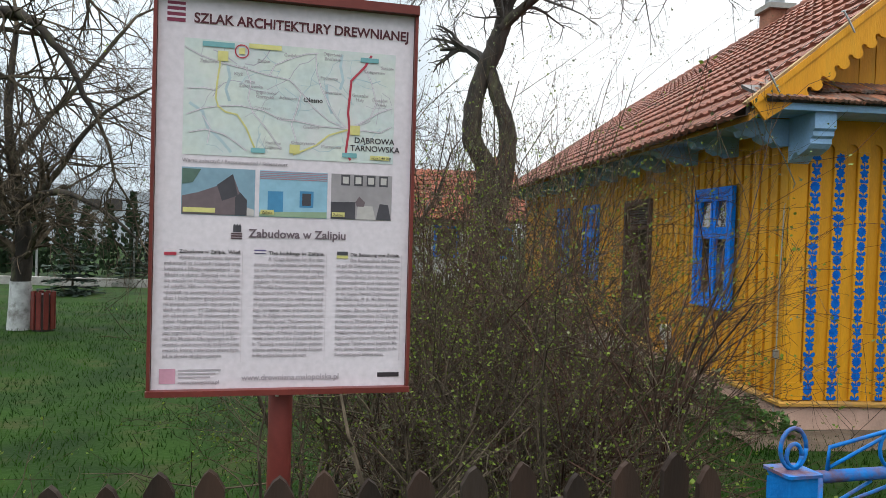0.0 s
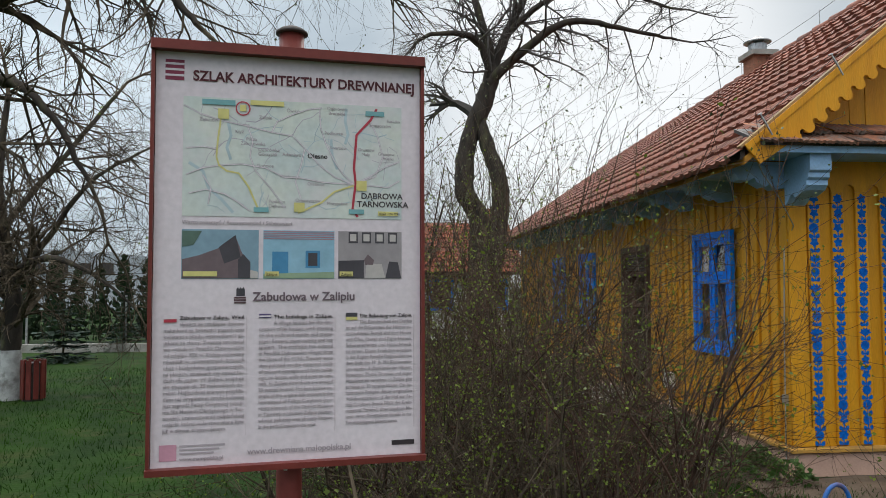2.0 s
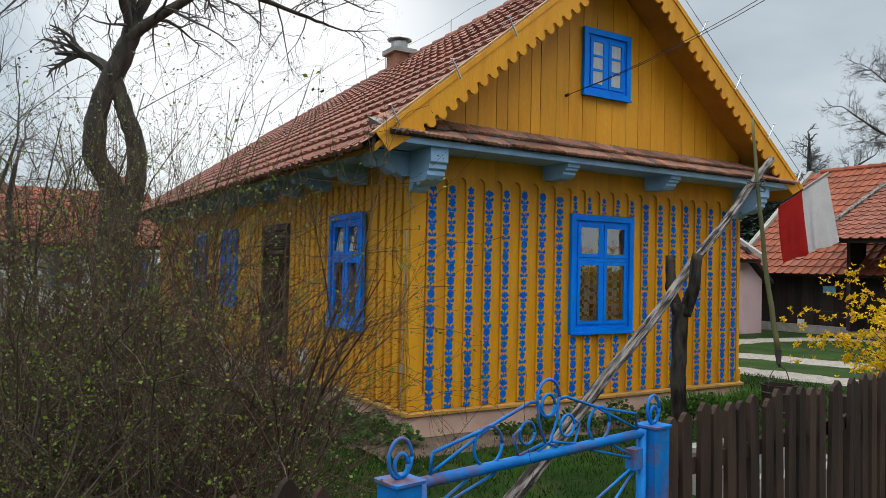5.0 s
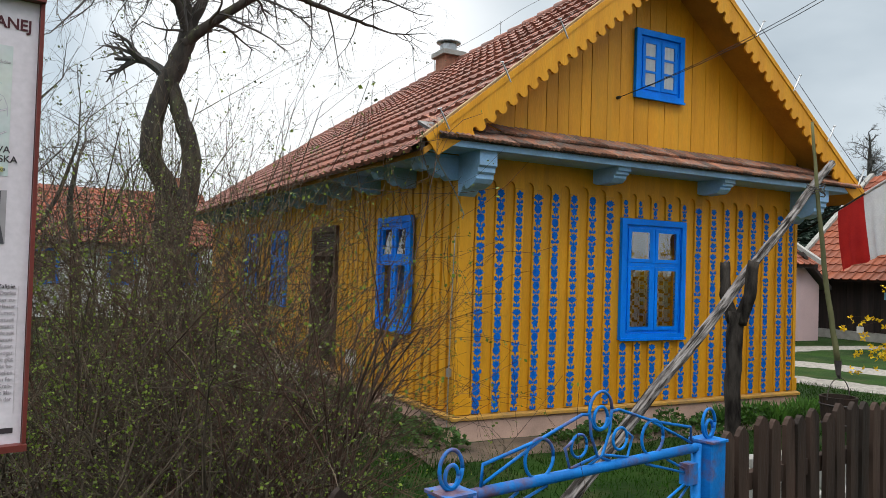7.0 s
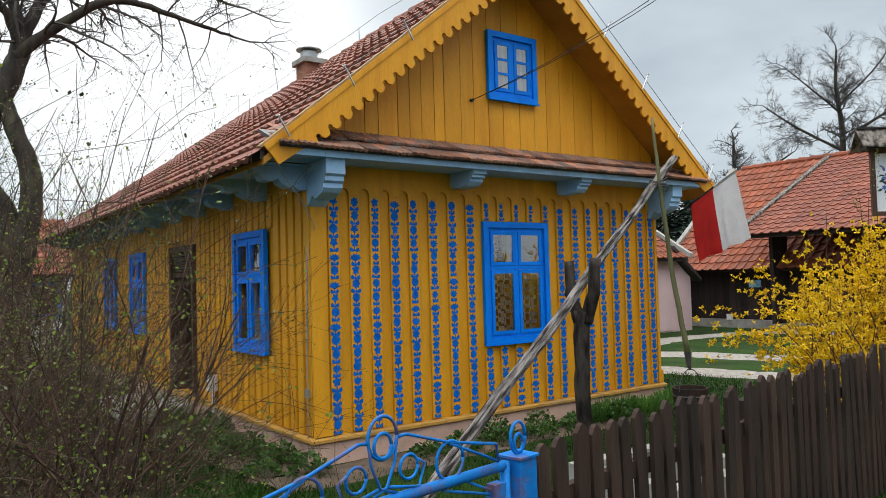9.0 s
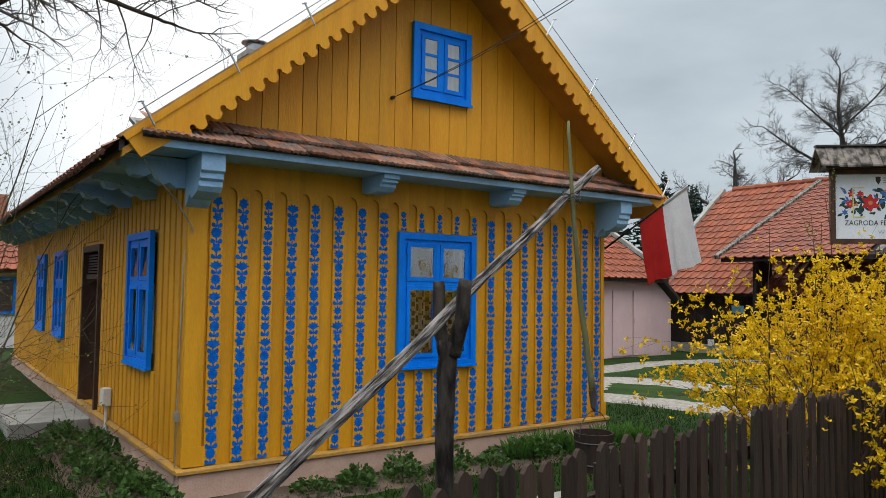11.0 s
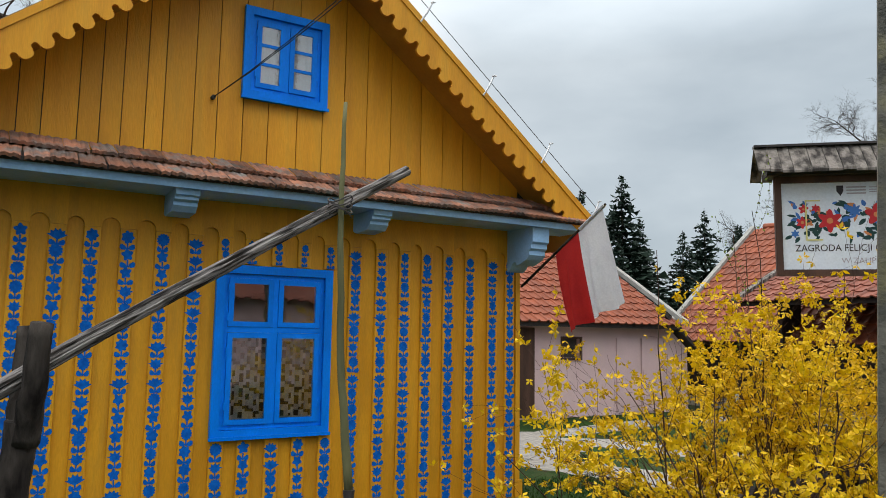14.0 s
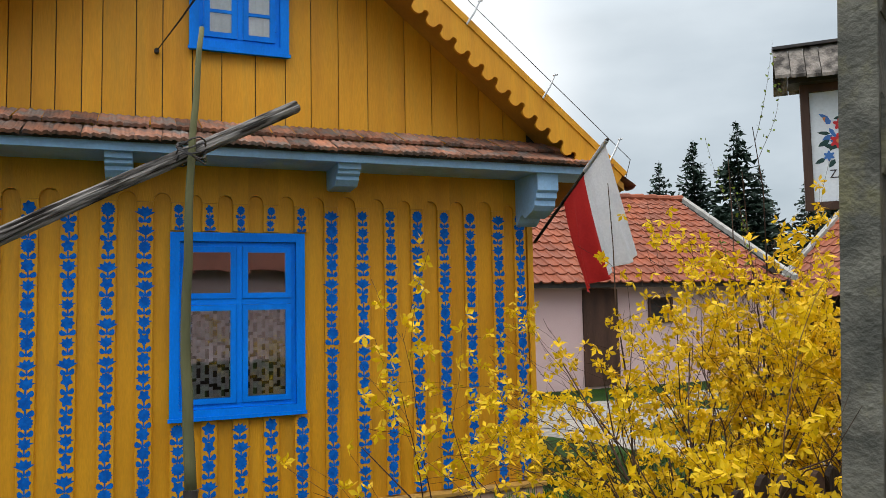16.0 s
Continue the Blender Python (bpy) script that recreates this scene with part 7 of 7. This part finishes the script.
for x in (-9.1, -6.6):
    g = Geo()
    g.tube([(x, 20.5, -0.1), (x, 20.5, 1.45)], 0.03, 8)
    solid("fence_post", g, METAL, "thin grey metal fence post by the hedge", "post", "metal posts")

# ---- grass and border plants ----
def blades(name, count, area, h, seed, material, label):
    r = random.Random(seed)
    g = Geo()
    for k in range(count):
        x, y = area(r)
        z = ground_height(x, y) if (x < 2 and y > 2) else 0.0
        a = r.uniform(0, 6.283)
        hh = h * r.uniform(0.5, 1.5)
        w = 0.003 + 0.003 * r.random()
        dx, dy = math.cos(a) * w, math.sin(a) * w
        lx, ly = r.gauss(0, hh * 0.45), r.gauss(0, hh * 0.45)
        g.add([(x - dx, y - dy, z - 0.004), (x + dx, y + dy, z - 0.004), (x + lx, y + ly, z + hh)], [(0, 1, 2)])
    solid(name, g, material, label, "grass", kind="stuff")


def near_first(x0, x1, y0, y1, p):
    return lambda r: (r.uniform(x0, x1), y0 + (y1 - y0) * r.random() ** p)


blades("grass", 60000, near_first(-9, 2.6, 2.0, 16, 1.7), 0.045, 1, GRASS, "short green lawn grass")
blades("grass", 22000, near_first(1.2, 9.2, 2.0, 6.0, 1.0), 0.045, 2, GRASS, "short green grass by the house")
blades("grass", 9000, near_first(2.0, 3.3, 5.5, 12.0, 1.0), 0.06, 3, GRASS, "short green grass by the long wall")
blades("grass", 9000, near_first(8.8, 11.0, 3.0, 8.0, 1.0), 0.05, 4, GRASS, "short green grass in the yard")


def border_plant(x, y, h, seed, material, spiky):
    r = random.Random(seed)
    th = thing("border_plant", "clump of green spring leaves in the soil border" if not spiky else "clump of bright upright tulip leaves in the border", "plant", "border plants", at=(x, y, 0.01))
    g = Geo()
    for k in range(170 if not spiky else 60):
        a = r.uniform(0, 6.283)
        s = r.random() ** 0.6
        if spiky:
            c = Vector((math.cos(a), math.sin(a), 0)) * 0.12 * s
            tip = c + Vector((math.cos(a) * 0.10, math.sin(a) * 0.10, h * r.uniform(0.7, 1.2)))
            w = Vector((-math.sin(a), math.cos(a), 0)) * 0.012
            m = c.lerp(tip, 0.5) + Vector((0, 0, 0.03))
            g.add([c - w * 0.5, c + w * 0.5, m + w, tip, m - w], [(0, 1, 2, 3, 4)])
        else:
            c = Vector((math.cos(a) * 0.17 * s, math.sin(a) * 0.17 * s, h * (1 - s * s * 0.7) * r.uniform(0.3, 1.0)))
            u = (Vector((math.cos(a), math.sin(a), 0.5)) + frand(r, 0.4)).normalized() * 0.05
            w = u.cross(frand(r)).normalized() * 0.02
            g.add([c, c + u * 0.5 + w, c + u, c + u * 0.5 - w], [(0, 1, 2, 3)])
    if not spiky:
        for k in range(9):
            a = r.uniform(0, 6.283)
            g.tube([(0, 0, 0), (math.cos(a) * 0.1, math.sin(a) * 0.1, h * 0.8)], [0.004, 0.002], 3, False)
    part("foliage", g, material, th)


r = random.Random(15)
for k in range(17):
    border_plant(3.28 + r.uniform(-0.25, 0.12), 6.1 + k * 0.21 + r.uniform(-0.06, 0.06), r.uniform(0.14, 0.26), 200 + k, LEAF, False)
for k in range(15):
    border_plant(4.6 + k * 0.26 + r.uniform(-0.1, 0.1), 5.98 + r.uniform(-0.18, 0.15), r.uniform(0.10, 0.26), 230 + k, LEAF, False)
for k in range(11):
    border_plant(6.9 + k * 0.17, 5.95 + r.uniform(-0.1, 0.12), r.uniform(0.16, 0.24), 260 + k, LEAF_BRIGHT, True)

# ---- farm buildings ----
def simple_tiles(name, m, length, height, w, l, material, parent, loc):
    """Courses of tiles of a far roof, joined."""
    gt = tile_mesh(w, l * 1.1, name, material, 0.03)
    g = Geo()
    for c in range(int(length / w)):
        for k in range(int(math.ceil(height / l))):
            mm = loc @ m @ Matrix.Translation((c * w, min((k + 1) * l, height), 0.0))
            g.add([mm @ Vector(p) for p in gt.v], gt.f)
    tagged(part(name, g, material, parent), kind="stuff")


# barn: tarred boards, tiled roof with a projecting bay
barn = thing("barn", "long dark tarred timber barn with orange tiled roof", "barn", at=(20.4, 9, 0))
BL = Matrix.Translation((-20.4, -9, 0))


def bpart(name, g, material, label="", parent=None):
    me = g.mesh(name, material)
    me.transform(BL)
    return part(name, me, material, parent or barn, label)


BY0, BY1, BXW, BXR, BZR, BXE, BZE = -6.0, 15.1, 20.4, 24.2, 5.15, 19.95, 1.72
rb = random.Random(2)
y = 11.2
g = Geo()
g.box(BXW + 0.05, BXW + 0.1, BY0, BY1 - 0.1, 0.25, 2.0)
g.prism([(BXW + 0.1, 0.25), (BXR * 2 - BXW, 0.25), (BXR * 2 - BXW, 1.9), (BXR, BZR - 0.3), (BXW + 0.1, 1.95)], "y", BY1 - 0.2, BY1 - 0.1)
g.box(24.0, 24.1, BY0, BY1 - 0.2, 0.2, 4.5)
bwall = bpart("wall", g, BARNWOOD, "dark tarred board wall")
y = BY1 - 0.12
while y > 11.6:
    w = rb.uniform(0.16, 0.24)
    g = Geo()
    g.box(BXW + rb.uniform(0, 0.015), BXW + 0.049, y - w + 0.008, y, 0.27, 2.0)
    bpart("board", g, BARNWOOD, "", bwall)
    y -= w
g = Geo()
g.box(BXW - 0.06, BXW + 0.12, BY0, BY1, -0.1, 0.25)
bpart("stone_base", g, STONE)
g = Geo()
g.prism([(BXE, BZE), (BXR, BZR), (2 * BXR - BXE, BZE), (2 * BXR - BXE, BZE - 0.08), (BXR, BZR - 0.09), (BXE, BZE - 0.08)], "y", BY0, BY1)
broof = bpart("roof", g, BARNWOOD)
hb = math.hypot(BXR - BXE, BZR - BZE)
upb = Vector((BXR - BXE, 0, BZR - BZE)).normalized()
simple_tiles("roof_tiles", slope_frame((BXE - 0.05, BY1, BZE - 0.0), (0, -1, 0), upb), BY1 - BY0, hb, 0.26, 0.34, TILE_ORANGE, barn, BL)
g = Geo()
nrm = Vector((-upb.z, 0, upb.x))
q = Vector((BXE - 0.05, 0, BZE))
g.prism([(p.x, p.z) for p in (q, q + upb * (hb + 0.05), q + upb * (hb + 0.05) + nrm * 0.1, q + nrm * 0.1)], "y", BY1 + 0.002, BY1 + 0.16)
bpart("verge_board", g, STONE, "pale grey verge trim")
g = Geo()
for k in range(int((BY1 - BY0) / 0.4)):
    g.tube([(BXR, BY0 + k * 0.4, BZR + 0.03), (BXR, BY0 + k * 0.4 + 0.42, BZR + 0.045)], [0.09, 0.11], 8)
tagged(bpart("ridge_tiles", g, TILE_ORANGE), kind="stuff")
# projecting bay
VX, VZ, VY0, VY1 = 18.9, 2.62, 7.9, 11.75
upv = Vector((BXR - VX, 0, BZR - 0.02 - VZ)).normalized()
hv = math.hypot(BXR - VX, BZR - VZ)
g = Geo()
g.prism([(VX, VZ), (BXR, BZR - 0.0), (BXR, BZR - 0.12), (VX, VZ - 0.1)], "y", VY0, VY1)
bpart("bay_roof", g, BARNWOOD)
simple_tiles("bay_roof_tiles", slope_frame((VX - 0.05, VY1, VZ + 0.01), (0, -1, 0), upv), VY1 - VY0, hv - 0.1, 0.26, 0.32, TILE_PINK, barn, BL)
g = Geo()
nv_ = Vector((-upv.z, 0, upv.x))
q = Vector((VX - 0.06, 0, VZ - 0.02))
for ya in (VY1 + 0.002, VY0 - 0.16):
    g = Geo()
    g.prism([(p.x, p.z) for p in (q, q + upv * hv, q + upv * hv + nv_ * 0.11, q + nv_ * 0.11)], "y", ya, ya + 0.15)
    bpart("bay_verge", g, GREYWOOD, "weathered grey verge board")
g = Geo()
g.prism([(VX + 0.8, 0.2), (BXW + 0.045, 0.2), (BXW + 0.045, VZ + (BXW - VX) * upv.z / upv.x - 0.15), (VX + 0.8, VZ + 0.8 * upv.z / upv.x - 0.15)], "y", VY1 - 0.5, VY1 - 0.4)
bpart("bay_side", g, BARNWOOD)
g = Geo()
g.prism([(VX + 0.8, 0.2), (BXW + 0.045, 0.2), (BXW + 0.045, VZ + (BXW - VX) * upv.z / upv.x - 0.15), (VX + 0.8, VZ + 0.8 * upv.z / upv.x - 0.15)], "y", VY0 + 0.2, VY0 + 0.3)
g.prism([(BXW + 0.1, 2.0), (24.0, 2.0), (24.0, 4.6), (BXW + 0.1, 3.0)], "y", VY0 + 0.2, VY0 + 0.3)
bpart("bay_side", g, BARNWOOD)
g = Geo()
g.box(BXW - 0.02, BXW - 0.004, 12.05, 12.42, 1.18, 1.38)
bpart("number_plate", g, ink("plate_blue", (0.20, 0.45, 0.6)), "small blue house number plate")
g = Geo()
g.box(BXW - 0.08, BXW - 0.062, 12.95, 13.15, 0.22, 0.40)
bpart("socket_box", g, WHITEPLASTIC)

# pink outbuilding
pink = thing("outbuilding", "low pale pink rendered outbuilding with red tiled roof", "outbuilding", at=(16, 13.4, 0))
KL = Matrix.Translation((-16, -13.4, 0))


def kpart(name, g, material, label="", parent=None):
    me = g.mesh(name, material)
    me.transform(KL)
    return part(name, me, material, parent or pink, label)


g = Geo()
PWIN = (15.0, 15.5, 1.3, 1.72)
wall_cells(g, 10.5, 18.2, -0.1, 2.12, [PWIN], lambda a, b, c, d: g.box(a, b, 13.4, 13.6, c, d))
g.prism([(18.2, -0.1), (19.0, -0.1), (19.0, 1.52), (18.2, 2.12)], "y", 13.4, 13.6)
g.box(18.8, 19.0, 13.6, 16.5, -0.1, 1.5)
kpart("wall", g, PINKWALL, "pale pink rendered wall")
g = Geo()
g.prism([(18.05, 2.30), (19.25, 1.40), (19.25, 1.50), (18.05, 2.42)], "y", 13.2, 16.6)
kpart("lean_to_roof", g, DARKTRIM, "dark lean-to roof edge")
g = Geo()
g.box(PWIN[0], PWIN[1], 13.5, 13.55, PWIN[2], PWIN[3])
pw = kpart("window", g, DARKTRIM, "small dark window")
g = Geo()
for q in ((PWIN[0] - 0.05, PWIN[0], PWIN[2] - 0.05, PWIN[3] + 0.05), (PWIN[1], PWIN[1] + 0.05, PWIN[2] - 0.05, PWIN[3] + 0.05), (PWIN[0], PWIN[1], PWIN[2] - 0.05, PWIN[2]), (PWIN[0], PWIN[1], PWIN[3], PWIN[3] + 0.05)):
    g.box(q[0], q[1], 13.36, 13.399, q[2], q[3])
kpart("window_frame", g, DOORWOOD, "", pw)
for x0, x1, zt_ in ((16.6, 17.35, 1.75), (17.4, 18.1, 1.75), (13.4, 14.2, 1.95)):
    g = Geo()
    g.box(x0, x1, 13.36, 13.398, 0.05, zt_)
    g.box(x0 + 0.03, x0 + 0.06, 13.34, 13.359, 0.9, 1.0)
    kpart("door", g, PINKWALL if x0 > 15 else DOORWOOD, "boarded door painted like the wall" if x0 > 15 else "dark wooden door")
KY, KZ, KR, KZR = 13.05, 2.08, 16.6, 4.30
g = Geo()
g.prism([(KY, KZ), (KR, KZR), (2 * KR - KY, KZ), (2 * KR - KY, KZ - 0.1), (KR, KZR - 0.1), (KY, KZ - 0.1)], "x", 10.3, 18.45)
kpart("roof", g, DARKTRIM)
upk = Vector((0, KR - KY, KZR - KZ)).normalized()
hk = math.hypot(KR - KY, KZR - KZ)
simple_tiles("roof_tiles", slope_frame((10.3, KY - 0.04, KZ), (1, 0, 0), upk), 8.2, hk, 0.25, 0.33, TILE_ORANGE, pink, KL)
g = Geo()
g.prism([(KY - 0.05, KZ), (KR, KZR), (KR, KZR + 0.12), (KY - 0.05, KZ + 0.12)], "x", 18.47, 18.62)
kpart("verge_board", g, STONE)
g = Geo()
g.prism([(13.61, 2.0), (16.6, 4.15), (19.6, 2.0), (19.6, 0), (13.61, 0)], "x", 18.02, 18.18)
kpart("gable_wall", g, PINKWALL)
g = Geo()
for k in range(20):
    g.tube([(10.3 + k * 0.41, KR, KZR + 0.03), (10.3 + k * 0.41 + 0.43, KR, KZR + 0.045)], [0.09, 0.11], 8)
tagged(kpart("ridge_tiles", g, TILE_ORANGE), kind="stuff")

# white neighbour house behind the thicket
nb = thing("neighbour_house", "white rendered neighbour house with red roof behind the thicket", "house", at=(0.5, 25, 0))
NL = Matrix.Translation((-0.5, -25, 0))


def npart(name, g, material, label="", parent=None):
    me = g.mesh(name, material)
    me.transform(NL)
    return part(name, me, material, parent or nb, label)


g = Geo()
g.box(-4.0, 4.2, 23.2, 28.5, -0.1, 2.2)
npart("wall", g, WHITEWALL)
g = Geo()
g.prism([(22.8, 2.1), (25.85, 3.85), (28.9, 2.1), (28.9, 2.0), (25.85, 3.74), (22.8, 2.0)], "x", -4.4, 4.6)
npart("roof", g, DARKTRIM)
upn = Vector((0, 3.05, 1.75)).normalized()
simple_tiles("roof_tiles", slope_frame((-4.4, 22.75, 2.1), (1, 0, 0), upn), 9.0, math.hypot(3.05, 1.75), 0.25, 0.33, TILE_ORANGE, nb, NL)
g = Geo()
g.box(3.5, 4.0, 25.6, 26.1, 3.5, 4.35)
npart("chimney", g, BRICK)
for x in (-2.6, -0.4, 1.6, 3.3):
    g = Geo()
    g.box(x, x + 0.8, 23.14, 23.198, 0.9, 1.9)
    w_ = npart("window", g, BLUE, "blue framed window")
    g = Geo()
    g.box(x + 0.1, x + 0.7, 23.12, 23.139, 1.0, 1.8)
    npart("pane", g, DARKTRIM, "", w_)
# long pale shed beyond the hedge
shed = thing("warehouse", "long pale grey sheet-metal warehouse beyond the hedge", "warehouse", at=(-22, 57, 0))
SL_ = Matrix.Translation((22, -57, 0))
g = Geo()
g.prism([(-55, -0.1), (-8, -0.1), (-8, 3.3), (-30, 4.9), (-55, 4.9)], "y", 57, 75)
me = g.mesh("wall", METALSHEET)
me.transform(SL_)
part("wall", me, METALSHEET, shed)
g = Geo()
for k in range(9):
    g = Geo()
    g.box(-33 + k * 1.6, -32 + k * 1.6, 56.9, 56.98, 2.6, 3.4)
    me = g.mesh("window", DARKTRIM)
    me.transform(SL_)
    part("window", me, DARKTRIM, shed, "dark window opening")
# red-roofed house across the road, mirrored in the windows
opp = thing("opposite_house", "pale house with dull red roof across the road", "house", at=(8, -17, 0))
g = Geo()
g.box(-7, 7, -4, 4, -0.1, 3.0)
part("wall", g, PINKWALL, opp)
g = Geo()
g.prism([(-4.5, 2.9), (4.5, 2.9), (0, 6.4)], "x", -7.5, 7.5)
part("roof", g, TILE_PINK, opp, "dull red roof")


# ---- roof tiles of the house ----
HL = math.hypot(XC - EX0, (XC - EX0) * SL)
up_l = Vector((XC - EX0, 0, (XC - EX0) * SL)).normalized()
up_r = Vector((XC - EX1, 0, (EX1 - XC) * SL)).normalized()
ML = slope_frame((EX0 - 0.08, YR1 - 0.02, ZR - SL * (XC - EX0) - 0.115), (0, -1, 0), up_l)
MR = slope_frame((EX1 + 0.08, YR0 + 0.01, ZR - SL * (EX1 - XC) - 0.115), (0, 1, 0), up_r)


def lay_house_tiles():
    w, l = 0.185, 0.285
    r = random.Random(7)
    gt = tile_mesh(w, l * 1.10, "roof_tile", TILE, 0.013, 0.014)
    variants = []
    for q in range(5):
        g2 = Geo()
        g2.add([(px, py, pz + r.uniform(-0.003, 0.003)) for px, py, pz in gt.v], gt.f)
        variants.append(g2.mesh("roof_tile", TILE))
    nc, nr = int((YR1 - YR0) / w), int(math.ceil(HL / l))
    rest = Geo()
    for c in range(nc):
        for k in range(nr):
            m = ML @ Matrix.Translation((c * w, min((k + 1) * l, HL + 0.05), 0.0)) @ Euler((0, 0, r.uniform(-0.012, 0.012))).to_matrix().to_4x4()
            m = Matrix.Translation((0, 0, -sag(m.translation.x, m.translation.y))) @ m
            if c >= nc - 20:
                ob = new("roof_tile", r.choice(variants))
                ob.parent = roof
                ob.matrix_local = HM @ m
            else:
                rest.add([m @ Vector(p) for p in gt.v], gt.f)
            m2 = MR @ Matrix.Translation((c * w, min((k + 1) * l, HL + 0.05), 0.0))
            m2 = Matrix.Translation((0, 0, -sag(m2.translation.x, m2.translation.y))) @ m2
            rest.add([m2 @ Vector(p) for p in gt.v], gt.f)
    tagged(hp("roof_tile_field", rest, TILE, roof), kind="stuff")


lay_house_tiles()


def lay_skirt_tiles():
    """Two courses of small worn tiles over the front cornice."""
    r = random.Random(11)
    up = Vector((0, 0.49, 0.262)).normalized()
    m0 = slope_frame((X0 - 0.50, 5.865, 2.838), (1, 0, 0), up)
    w, l = 0.165, 0.27
    vs = []
    for q in range(6):
        g = Geo()
        a, b, n = r.uniform(-0.012, 0.012), r.uniform(-0.006, 0.006), 12
        pts = []
        for v, lift in ((0.0, 0.006), (-0.30, 0.034)):
            pts += [(w * 0.985 * k / n, v + (b * (k - 6) / 3 if v else 0) - (r.uniform(0, 0.012) if v else 0), lift + 0.013 * abs(math.sin(math.pi * 3 * k / n + 0.3)) + r.uniform(-0.002, 0.002)) for k in range(n + 1)]
        low = [(x, y, z - 0.024) for x, y, z in pts[n + 1:]]
        pts += low
        f = []
        for k in range(n):
            f += [(k, n + 1 + k, n + 2 + k, k + 1), (n + 1 + k, 2 * n + 2 + k, 2 * n + 3 + k, n + 2 + k)]
        g.add(pts, f)
        vs.append(g.mesh("skirt_tile", TILE_OLD))
    nn = int((X1 - X0 + 1.0) / w)
    for c in range(nn):
        for k in range(2):
            m = m0 @ Matrix.Translation((c * w + (0.08 if k else 0), 0.28 + k * 0.25, 0.012 * k + r.uniform(-0.004, 0.004))) @ Euler((r.uniform(-0.02, 0.02), 0, r.uniform(-0.04, 0.04))).to_matrix().to_4x4()
            ob = new("skirt_tile", r.choice(vs))
            ob.parent = cornice
            ob.matrix_local = HM @ m
    g = Geo()
    g.prism([(5.89, 2.86), (6.355, 3.06), (6.355, 3.03), (5.89, 2.83)], "x", X0 - 0.49, X1 + 0.49)
    hp("skirt_deck", g, DARKTRIM, cornice)


lay_skirt_tiles()
